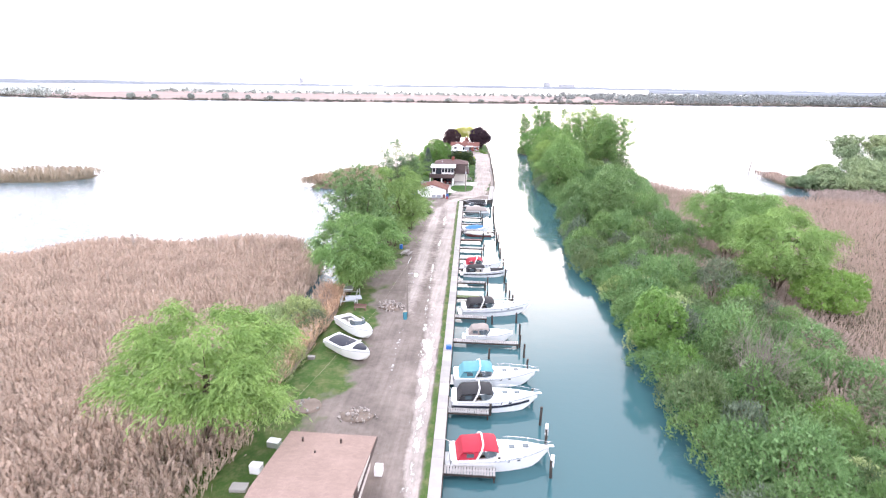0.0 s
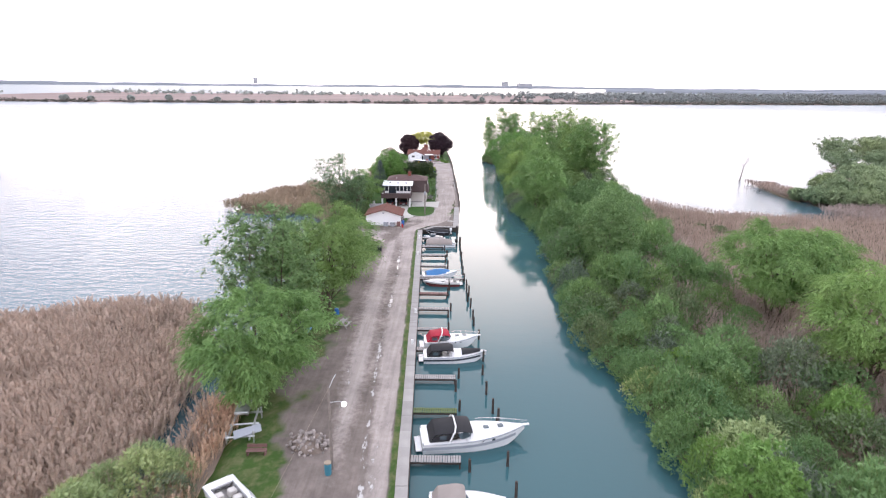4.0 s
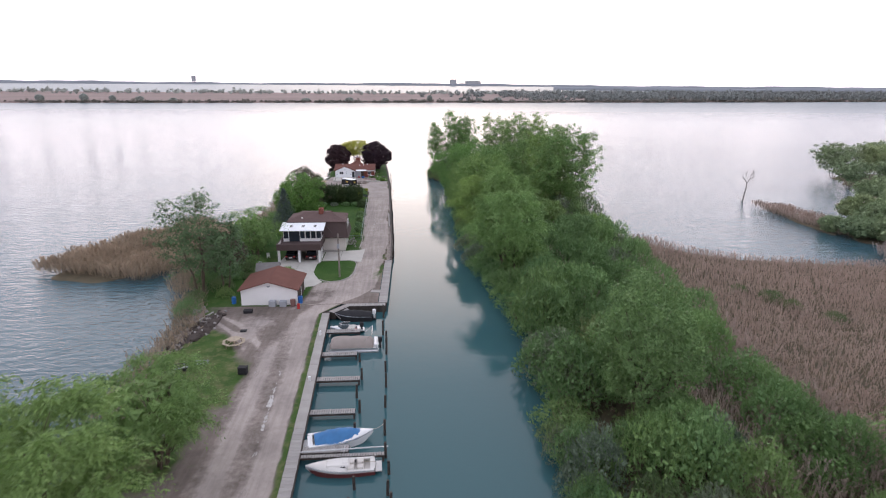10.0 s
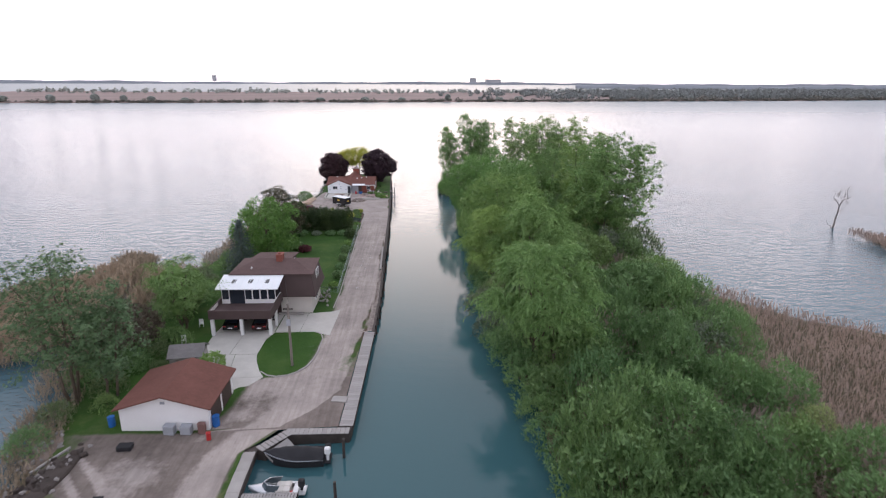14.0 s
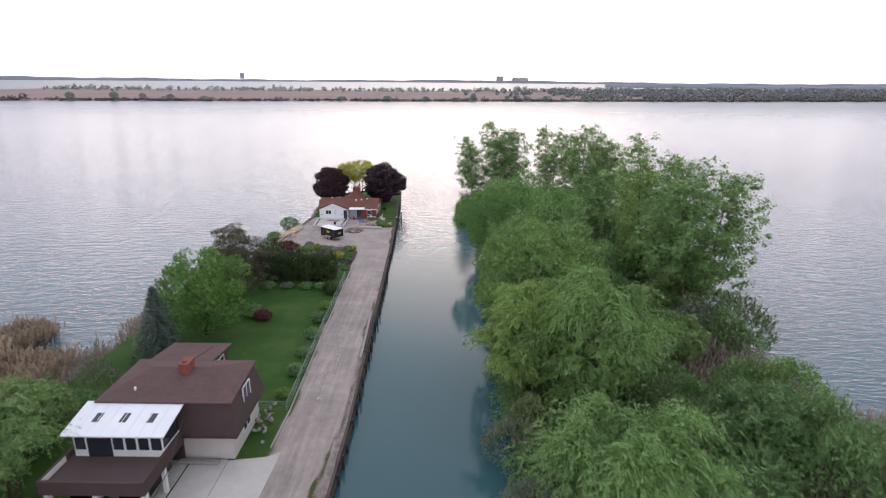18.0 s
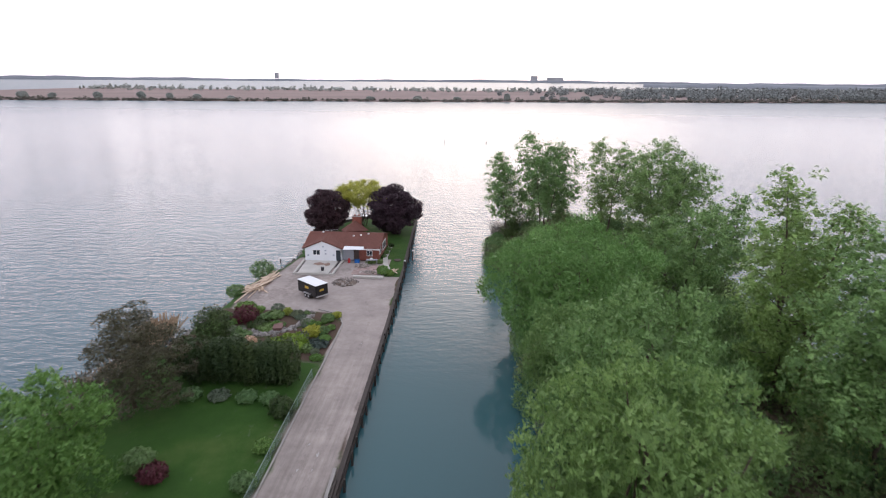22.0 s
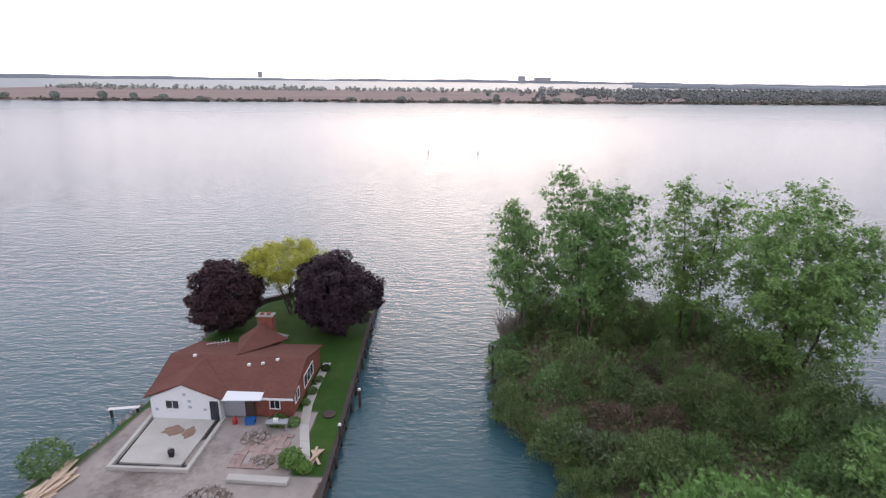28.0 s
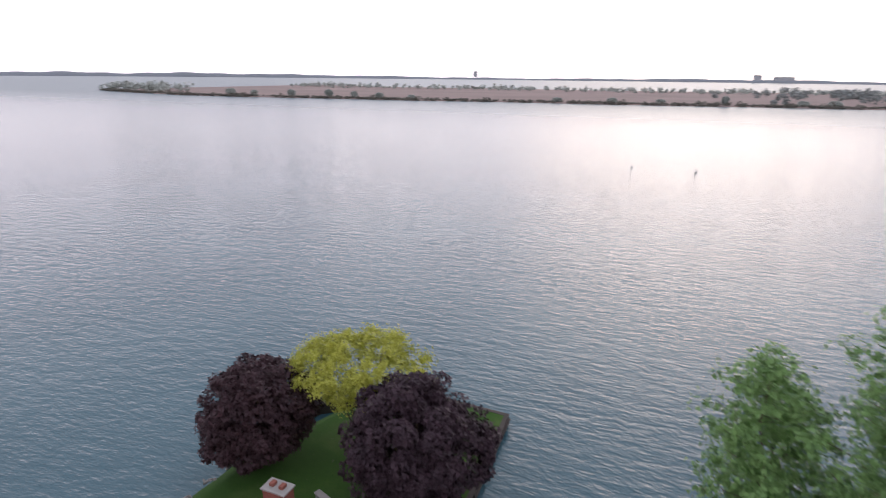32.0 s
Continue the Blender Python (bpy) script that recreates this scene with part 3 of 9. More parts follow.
M_marsh = marsh_material()
bank = sheet("ground_bank", np.arange(-60, 291, 1.0), lambda y: lerp_table(BANK_L, y) - 0.6, lambda y: lerp_table(BANK_R, y) + 1, 90, marsh_z, M_marsh)
tagged(bank, "overgrown earth bank running out into a marsh", "bank", kind="structure")


def islet(name, cx, cy, rx, ry, rot, top, label):
    a = np.linspace(0, 2 * np.pi, 49)[:-1]
    verts, faces = [(cx, cy, top)], []
    c, s = math.cos(radians(rot)), math.sin(radians(rot))
    for k, (q, z) in enumerate(((0.5, top), (0.85, top * 0.7), (1.05, -0.7))):
        w = 1 + 0.10 * np.sin(3 * a + cx) + 0.07 * np.sin(7 * a + cy)
        px, py = rx * q * w * np.cos(a), ry * q * w * np.sin(a)
        verts += list(zip(cx + c * px - s * py, cy + s * px + c * py, np.full(48, z)))
        for j in range(48):
            n = (j + 1) % 48
            if k:
                faces.append((1 + (k - 1) * 48 + j, 1 + (k - 1) * 48 + n, 1 + k * 48 + n, 1 + k * 48 + j))
            else:
                faces.append((0, 1 + j, 1 + n, 0))
    faces = [f if len(set(f)) == 4 else (f[0], f[1], f[2], f[2]) for f in faces]
    bm = bmesh.new()
    vs = [bm.verts.new(v) for v in verts]
    for f in faces:
        bm.faces.new([vs[i] for i in dict.fromkeys(f)])
    return tagged(part(name, bm, M_marsh), label, "islet", kind="structure")


islet("ground_islet", -41.0, 174.0, 14.0, 10.0, 40, 0.3, "low reed islet of brown marsh earth")
islet("ground_islet", -38.8, 197.5, 3.0, 3.2, 0, 0.15, "tiny islet of marsh earth under reeds")
islet("ground_islet", -139, 166, 21, 9, 12, 0.3, "low reed islet of brown marsh earth")
islet("ground_islet", 166, 250, 26, 15, 12, 0.5, "wooded islet of marsh earth")
islet("ground_islet", 132, 186, 39, 19, 8, 0.4, "low islet of marsh earth under green thicket")
islet("ground_islet", 132, 167, 40, 14, 0, 0.35, "low islet of marsh earth joined to the reeds")
islet("ground_islet", 97.0, 199, 3.2, 16, -4, 0.3, "narrow spit of marsh earth")
# reed marsh west of the peninsula
marsh_w = sheet("ground_marsh", np.arange(-40, 105, 2.0), lambda y: lerp_table(((-40, -120), (60, -105), (85, -84), (100, -70), (104, -60)), y), lambda y: lerp_table(((-40, -19.0), (46, -18.4), (55, -18.0), (70, -17.6), (80, -19.5), (88, -25), (104, -33)), y), 40,
                lambda x, y: 0.12 + 0.1 * wobble(x, y, 4, 3) - 0.55 * np.exp(-((x + 23.4 - 0.5 * np.sin(y / 5)) / 1.2) ** 2) * smooth(60, 63, y) * smooth(88, 85, y) - 0.9 * smooth(97, 104, y + 2 * wobble(x, y, 6, 1)), plain("reed_litter", (0.25, 0.195, 0.155), 0.95, 0.35, 1.5, relief=0.05))
tagged(marsh_w, "flooded reed marsh of brown earth", "marsh", kind="structure")

# ---- foliage builders ----
def leaf_quads(c, out, size, g, flat=0.55, aspect=0.55, droop=0.0):
    """Small leaf sprays at the points c that face mostly along out."""
    n = len(c)
    nrm = out + flat * np.array([0, 0, 1.0]) + 0.75 * g.normal(size=(n, 3))
    nrm /= np.linalg.norm(nrm, axis=1)[:, None] + 1e-9
    u = np.cross(nrm, g.normal(size=(n, 3)))
    u[:, 2] -= droop * 2.2
    u -= nrm * (u * nrm).sum(1)[:, None] * (1 if droop < 0.5 else 0.3)
    u /= np.linalg.norm(u, axis=1)[:, None] + 1e-9
    v = np.cross(nrm, u)
    s = (size * g.uniform(0.6, 1.35, n))[:, None]
    a = aspect
    base = c - u * s * 0.45
    verts = np.stack([base - v * s * a * 0.55, base + v * s * a * 0.55, c + u * s * 0.65], 1)
    return verts.reshape(-1, 3)


def leaf_along(c, way, size, g, aspect=0.3):
    """Slender leaf sprays at the points c that lie along way."""
    n = len(c)
    u = way + 0.3 * g.normal(size=(n, 3))
    u /= np.linalg.norm(u, axis=1)[:, None] + 1e-9
    v = np.cross(u, g.normal(size=(n, 3)))
    v /= np.linalg.norm(v, axis=1)[:, None] + 1e-9
    s = (np.asarray(size) * g.uniform(0.7, 1.4, n))[:, None]
    return np.stack([c - u * s * 0.5 - v * s * aspect * 0.5, c - u * s * 0.3 + v * s * aspect * 0.5, c + u * s * 0.6], 1).reshape(-1, 3)


def quads_mesh(name, verts, mat):
    n = len(verts) // 3
    return mesh_from(name, verts, np.arange(n * 3).reshape(n, 3), mat)


def clump_leaves(centres, radii, count, size, g, crown_c, droop=0.0, aspect=0.55, squash=0.8, airy=False):
    """Leaves on the outer side of many clumps."""
    vs = []
    k = np.repeat(np.arange(len(centres)), count)
    d = g.normal(size=(len(k), 3))
    d /= np.linalg.norm(d, axis=1)[:, None]
    away = centres[k] - crown_c
    away /= np.linalg.norm(away, axis=1)[:, None] + 1e-9
    flip = ((d * away).sum(1) < -0.35) & (g.random(len(k)) < 0.75)
    d[flip] *= -1
    r = radii[k] * g.uniform(0.45, 1.0, len(k)) ** 0.5
    if airy:
        r = radii[k] * np.minimum(np.abs(g.normal(size=len(k))), 1.6) * 0.74
    p = centres[k] + d * r[:, None] * np.array([1, 1, squash])
    if droop:
        p[:, 2] -= droop * r * g.random(len(k)) ** 2 * 1.5
    return leaf_quads(p, d * 0.8 + away * 0.4, size, g, droop=droop, aspect=aspect)


def shoots(c, rad, crown_c, count, segs, size, aspect, rise, fall, g):
    """Leafy shoots that spring outwards and up from every clump."""
    k = np.repeat(np.arange(len(c)), count)
    out = c[k] - crown_c
    out /= np.linalg.norm(out, axis=1)[:, None] + 1e-9
    dr = 0.8 * out + 0.6 * g.normal(size=(len(k), 3)) + np.array([0, 0, rise])
    dr /= np.linalg.norm(dr, axis=1)[:, None] + 1e-9
    reach = rad[k] * g.uniform(0.6, 1.3, len(k))
    t = np.tile((np.arange(segs) + 0.5) / segs, len(k))
    w = np.repeat(np.arange(len(k)), segs)
    p = c[k][w] + dr[w] * (reach[w] * (t - 0.15))[:, None] + 0.25 * g.normal(size=(len(w), 3)) * size
    p[:, 2] -= fall * reach[w] * t * t
    way = dr[w].copy()
    way[:, 2] -= 2 * fall * t
    ok = p[:, 2] > 0.1
    return leaf_along(p[ok], way[ok], size * (1.15 - 0.4 * t[ok]), g, aspect)


def lobe_leaves(c, rad, crown_c, per, size, g, aspect=0.9, ragged=0.16, squash=0.85, spray=0.0):
    """Leaves over the outer skin of rounded lobes, none inside a neighbour, with ragged sprigs standing out."""
    k = np.repeat(np.arange(len(c)), np.maximum(8, (per * rad ** 2)).astype(int))
    d = g.normal(size=(len(k), 3))
    d /= np.linalg.norm(d, axis=1)[:, None]
    away = c[k] - crown_c
    away /= np.linalg.norm(away, axis=1)[:, None] + 1e-9
    under = (d * away).sum(1) < -0.25
    d[under] *= -1
    far = g.uniform(0.78, 1.04, len(k))
    sprig = g.random(len(k)) < ragged
    far[sprig] = g.uniform(1.0, 1.32, int(sprig.sum()))
    p = c[k] + d * (rad[k] * far)[:, None] * np.array([1, 1, squash])
    buried = np.zeros(len(k), bool)
    for j in range(len(c)):
        near = ((p - c[j]) ** 2).sum(1) < (0.72 * rad[j]) ** 2
        buried |= near & (k != j)
    keep = (~buried | (g.random(len(k)) < 0.08)) & (p[:, 2] > 0.05)
    p, d, sp = p[keep], d[keep], sprig[keep]
    nrm = d + np.array([0, 0, 0.25]) + np.where(sp, 0.9, 0.42)[:, None] * g.normal(size=p.shape)
    nrm /= np.linalg.norm(nrm, axis=1)[:, None] + 1e-9
    u = np.cross(nrm, g.normal(size=p.shape))
    u /= np.linalg.norm(u, axis=1)[:, None] + 1e-9
    v = np.cross(nrm, u)
    s = (size * g.uniform(0.6, 1.3, len(p)))[:, None]
    # leafy sprays that stand up and out of the skin
    up = (g.random(len(p)) < spray)[:, None]
    stand = 0.75 * d + np.array([0, 0, 0.75]) + 0.45 * g.normal(size=p.shape)
    stand /= np.linalg.norm(stand, axis=1)[:, None] + 1e-9
    side = np.cross(stand, g.normal(size=p.shape))
    side /= np.linalg.norm(side, axis=1)[:, None] + 1e-9
    u, v, s = np.where(up, stand, u), np.where(up, side * 0.55, v), np.where(up, s * 1.35, s)
    return np.stack([p - u * s * 0.45 - v * s * aspect * 0.55, p - u * s * 0.45 + v * s * aspect * 0.55, p + u * s * 0.65], 1).reshape(-1, 3)


def limb_mesh(paths, sides=5):
    """Tapered limbs along bent paths of (point, radius)."""
    bm = bmesh.new()
    for path in paths:
        rings = []
        for k, (p, r) in enumerate(path):
            nxt = path[min(k + 1, len(path) - 1)][0]
            prv = path[max(k - 1, 0)][0]
            d = (Vector(nxt) - Vector(prv)).normalized()
            u = d.orthogonal().normalized()
            v = d.cross(u)
            rings.append([bm.verts.new(Vector(p) + (u * math.cos(a * 2 * math.pi / sides) + v * math.sin(a * 2 * math.pi / sides)) * r) for a in range(sides)])
        for a, b in zip(rings, rings[1:]):
            for k in range(sides):
                bm.faces.new((a[k], a[(k + 1) % sides], b[(k + 1) % sides], b[k]))
        bm.faces.new(rings[-1])
        bm.faces.new(rings[0][::-1])
    return bm


def bent(p, q, r0, r1, g, steps=4, sag=0.0, wig=0.06):
    p, q = np.array(p, float), np.array(q, float)
    L = np.linalg.norm(q - p)
    out = []
    for k in range(steps + 1):
        t = k / steps
        w = p + (q - p) * t + g.normal(size=3) * wig * L * (0 < k < steps) + np.array([0, 0, sag * L * math.sin(math.pi * t)])
        out.append((tuple(w), r0 + (r1 - r0) * t))
    return out


SHAPES = {
    # kind: (crown bottom share, widest share, clump count factor, droop, leaf size, aspect, shell)
    "willow": (0.06, 0.50, 0.72, 0.45, 0.38, 0.34, 0.62),
    "round": (0.08, 0.50, 1.0, 0.0, 0.30, 0.6, 0.75),
    "tuft": (0.06, 0.50, 1.1, 0.0, 0.29, 0.55, 0.7),
    "dense": (0.05, 0.45, 1.3, 0.0, 0.30, 0.9, 0.9),
    "umbrella": (0.45, 0.72, 0.8, 0.1, 0.24, 0.8, 0.7),
}


def cottonwood_parts(h, rx, ry, seed, leaf, stems, fill, lean, size, airy):
    """Upright tree: stems with ascending limbs that carry leafy twigs."""
    g = np.random.default_rng(seed)
    paths, centres = [], []
    r0 = (0.014 * h + 0.06) / math.sqrt(stems)
    for k in range(stems):
        a = 2 * math.pi * k / stems + seed
        off = 0.42 if stems > 1 else 0.0
        top_h = h * (1.0 if k == 0 else g.uniform(0.84, 0.97))
        foot = np.array((0.06 * rx * math.cos(a), 0.06 * ry * math.sin(a), -0.5))
        head = np.array((lean[0] + off * rx * math.cos(a), lean[1] + off * ry * math.sin(a), top_h - 0.4))
        trunk = bent(foot, head, r0, r0 * 0.12, g, 9, 0, 0.012)
        paths.append(trunk)
        line = np.array([p for p, r in trunk])
        reach = (0.8 if stems > 1 else 1.0)
        m = int(h * (2.1 if airy else 2.7) + 10)
        for j in range(m):
            low = 0.24 if airy else 0.13
            f = low + (0.98 - low) * ((j + g.random()) / m) ** 0.9
            i = min(int(f * 9), 8)
            p0 = line[i] + (line[i + 1] - line[i]) * (f * 9 - i)
            az = j * 2.4 + g.normal() * 0.4 + seed
            # widest near the middle, with a rounded top
            span = reach * min(1.0, 0.66 + 1.2 * (f - 0.1)) * (1 - 0.8 * (max(0, f - 0.42) / 0.58) ** 1.7) * g.uniform(0.6, 1.1)
            dx, dy = span * rx * math.cos(az), span * ry * math.sin(az)
            L = math.hypot(dx, dy)
            rise = L * g.uniform(0.3, 0.85) if f > 0.22 else L * g.uniform(-0.1, 0.4)
            p1 = p0 + np.array((dx, dy, min(rise, h - p0[2] - 0.2)))
            limb = bent(p0, p1, r0 * 0.3 * (1.1 - f), 0.015, g, 4, -0.06, 0.04)
            if j % 2 == 0:
                paths.append(limb)
            pts = np.array([p for p, r in limb])
            steps = max(2, int(L / 0.62))
            for s in range(steps):
                t = 0.28 + 0.72 * (s + g.random()) / steps
                q = min(int(t * 4), 3)
                c = pts[q] + (pts[q + 1] - pts[q]) * (t * 4 - q)
                centres.append(c + g.normal(size=3) * np.array((0.42, 0.42, 0.3)) * (0.5 + 0.12 * L))
        for s in range(5):
            centres.append(head + g.normal(size=3) * np.array((0.35, 0.35, 0.5)) - np.array((0, 0, 0.4 * s)))
    c = np.array(centres)
    c[:, 2] = np.maximum(c[:, 2], 0.6)
    rad = g.uniform(0.42, 0.85, len(c)) * (1.0 + 0.02 * h)
    per = max(16, int((29 if airy else 34) * fill * (0.3 / size) ** 1.4))
    lv = clump_leaves(c, rad, per, size, g, np.array([0, 0, 0.4 * h]), 0.0, 0.85, airy=True)
    return limb_mesh(paths, 4), quads_mesh("crown", lv, leaf)


def tree_parts(kind, h, rx, ry, seed, leaf, stems=1, fill=1.0, lean=(0, 0), leafsize=None):
    """Trunk and crown meshes of one tree, standing at the origin."""
    g = np.random.default_rng(seed)
    if kind in ("poplar", "open"):
        return cottonwood_parts(h, rx, ry, seed, leaf, stems, fill, lean, leafsize or 0.3, kind == "open")
    low, wide, many, droop, size, aspect, shell = SHAPES[kind]
    size = leafsize or size
    zc, zb = h * (low + 1) / 2, h * low
    rz = (h - zb) / 2
    vol = (rx * ry * rz) ** (1 / 3)
    loose = kind == "umbrella"
    cr = np.clip(vol * (0.105 if loose else 0.30 if kind == "willow" else 0.21), 0.5, 2.1)
    n = int(many * 3.2 * (rx * ry + rx * rz + ry * rz) / 3 / cr ** 2 * (1.25 if loose else 2.3))
    d = g.normal(size=(n, 3))
    d /= np.linalg.norm(d, axis=1)[:, None]
    q = g.uniform(shell, 1.0, n) ** 0.6
    c = d * q[:, None] * np.array([rx - cr * 0.6, ry - cr * 0.6, rz - cr * 0.6])
    if kind == "willow":
        c[:, 2] += 0.12 * rz
        c[:, 2] = np.where(c[:, 2] < 0, c[:, 2] * (0.8 + 0.3 * g.random(n)), c[:, 2])
    c[:, :2] += 0.10 * np.array([rx, ry]) * np.sin(c[:, 2:] * 1.3 + seed)
    c += g.normal(size=(n, 3)) * (0.06 if kind == "willow" else 0.10) * vol
    far_out = np.linalg.norm(c / np.array([rx, ry, rz]), axis=1)
    c *= np.minimum(1, 0.98 / np.maximum(far_out, 1e-6))[:, None]
    c += np.array([lean[0] * 0.6, lean[1] * 0.6, zc])
    c[:, 2] = np.maximum(c[:, 2], zb * 0.5 + 0.3 * cr)
    rad = cr * g.uniform(0.65, 1.25, n) * (1.6 if loose else 1)
    per = int(np.clip(190 * fill * (cr / 1.3) ** 1.7 * (0.30 / size) ** 1.6, 14, 330))
    if kind == "willow":
        # each clump is a mop of shoots that arch outwards and hang
        strands, segs = int(np.clip(52 * fill * (cr / 1.3) ** 1.5, 18, 70)), 7
        k = np.repeat(np.arange(n), strands)
        az = g.random(len(k)) * 2 * math.pi
        dr = np.stack([np.cos(az), np.sin(az), np.zeros(len(k))], 1)
        out = (c - np.array([0, 0, zc])) * np.array([1, 1, 0]) / max(rx, ry)
        dr = dr + 0.8 * out[k]
        reach = rad[k] * g.uniform(0.45, 1.05, len(k))
        fall = g.uniform(0.7, 1.5, len(k))
        start = c[k] + g.normal(size=(len(k), 3)) * 0.16 * cr + np.array([0, 0, 0.35]) * rad[k][:, None]
        t = np.tile((np.arange(segs) + 0.5) / segs, len(k))
        w = np.repeat(np.arange(len(k)), segs)
        p = start[w] + dr[w] * (reach[w] * t)[:, None]
        p[:, 2] += reach[w] * (0.5 * t - fall[w] * t * t)
        way = dr[w].copy()
        way[:, 2] += 0.5 - 2 * fall[w] * t
        way /= np.linalg.norm(way, axis=1)[:, None]
        p += g.normal(size=p.shape) * 0.06
        ok = p[:, 2] > 0.25
        lv = leaf_along(p[ok], way[ok], size, g, aspect)
    elif kind in ("round", "tuft"):
        lobes = rad * (0.85 if kind == "round" else 0.95)
        lv = lobe_leaves(c, lobes, np.array([0, 0, zc * 0.7]), 46 * fill * (0.4 / (size * 1.08)) ** 2, size * 1.08, g, 0.8, 0.26, spray=0.5)
        tip = shoots(c, lobes * 1.1, np.array([0, 0, zc * 0.7]), 7, 4, size, aspect, 0.5, 0.2, g)
        lv = np.concatenate([lv, tip])
    else:
        lv = clump_leaves(c, rad, per, size, g, np.array([0, 0, zc * 0.8]), droop, aspect, airy=loose)
    # shaded inner leaves
    m = int((420 if not loose else 40) * vol ** 2 / 25)
    d = g.normal(size=(m, 3))
    d /= np.linalg.norm(d, axis=1)[:, None]
    p = d * g.uniform(0.35, 0.72, (m, 1)) * np.array([rx, ry, rz]) + np.array([lean[0] * 0.6, lean[1] * 0.6, zc])
    lv = np.concatenate([lv, leaf_quads(p[p[:, 2] > 0.5], d[p[:, 2] > 0.5], 0.8, g, 0.2, 0.9)])
    # limbs
    paths = []
    tops = c[np.argsort(-c[:, 2])]
    r0 = (0.015 if loose else 0.022) * h + 0.08
    for k in range(stems):
        a = 2 * math.pi * k / stems + seed
        foot = (0.35 * r0 * 3 * math.cos(a) * (stems > 1), 0.35 * r0 * 3 * math.sin(a) * (stems > 1), -0.5)
        head = (lean[0] * 0.5 + (0.30 * rx * math.cos(a) if stems > 1 else 0), lean[1] * 0.5 + (0.30 * ry * math.sin(a) if stems > 1 else 0), zc + 0.35 * rz)
        rr = r0 / math.sqrt(stems)
        tr = bent(foot, head, rr, rr * 0.35, g, 6, 0, 0.025)
        paths.append(tr)
        for j in range(int(9 / stems) + 3):
            tgt = c[g.integers(0, n)]
            s = int(np.clip(1 + (tgt[2] - zb) / h * 4 * g.random(), 1, 5))
            p0 = tr[s][0]
            paths.append(bent(p0, p0 + (tgt - np.array(p0)) * 0.95, rr * 0.32, rr * 0.06, g, 4, 0.06, 0.04))
    return limb_mesh(paths), quads_mesh("crown", lv, leaf)


def tree(x, y, h, rx, kind, leaf, label, seed, ry=None, z=0.95, stems=1, fill=1.0, group="", name="tree", bark=None, lean=(0, 0), leafsize=None):
    root = thing(name, x, y, z, 0, label, "tree" if name != "shrub" else "shrub", group)
    limbs, crown = tree_parts(kind, h, rx, ry or rx, seed, leaf, stems, fill, lean, leafsize)
    part("trunk", limbs, bark or M_bark, root, smooth=True)
    share("crown", crown, root)
    return root


# ---- trees of the peninsula ----
tree(-20.6, 41.5, 11.2, 8.0, "willow", M_willow, "large pale green weeping willow beside the reeds", 11, 6.5, fill=2.2)
tree(-17.5, 80.5, 10.6, 6.6, "willow", M_willow, "spreading pale green willow over the lawn edge", 12, 6.0)
tree(-17.6, 77.0, 6.4, 2.7, "willow", M_willow, "small pale green willow by the ditch", 13)
tree(-19.8, 92.5, 16.0, 7.0, "open", M_green, "tall open-crowned tree with gaps between its limbs", 14, 5.0, stems=3)
tree(-16.0, 102.0, 14.4, 6.2, "willow", M_osier, "tall leaning willow with several trunks above the track", 15, 5.0, stems=3, fill=0.72, leafsize=0.33)
tree(-14.6, 115.5, 9.6, 5.2, "willow", M_osier, "low rounded airy willow beside the worn earth", 16, 4.6, stems=5, fill=0.42, leafsize=0.31)
tree(-21.5, 110.0, 8.5, 4.6, "round", M_green, "green broadleaf tree on the lake shore", 17)
tree(-24.2, 154.6, 15.2, 6.4, "open", M_ash, "tall ragged grey-green tree behind the garage", 18, 5.0, stems=3, fill=0.46, lean=(-0.8, 0), leafsize=0.26)
tree(-20.9, 155.2, 11.0, 3.2, "open", M_ash, "dark green ragged tree close behind the garage", 19, 3.4, stems=2, fill=0.8, leafsize=0.26)
tree(-20.4, 170.5, 9.4, 4.2, "willow", M_osier, "airy light green young willow by the brown house", 20, stems=3, fill=0.3, leafsize=0.27)
tree(-24.0, 164.0, 6.0, 3.6, "round", M_brownleaf, "half-bare brownish shrub tree in the reeds", 21, fill=0.5)
tree(-22.5, 176.5, 6.0, 3.0, "round", M_green, "green shrub tree beside the house", 22)
tree(-17.3, 198.0, 10.2, 5.2, "round", M_maple, "green maple tree on the lawn", 24, 4.6, fill=1.1)
tree(-17.6, 274.6, 8.4, 3.75, "dense", M_purple, "round dark purple maple behind the house", 26, 4.6, fill=1.15, group="purple maples", leafsize=0.31)
tree(-4.5, 275.2, 9.0, 4.7, "dense", M_purple, "broad dark purple maple at the lawn corner", 27, 5.0, fill=1.15, group="purple maples", leafsize=0.31)
tree(-11.4, 279.6, 9.2, 5.6, "umbrella", M_yellow, "airy yellow-green honey locust with open limbs", 28, 5.0, stems=3, fill=2.0, leafsize=0.19)


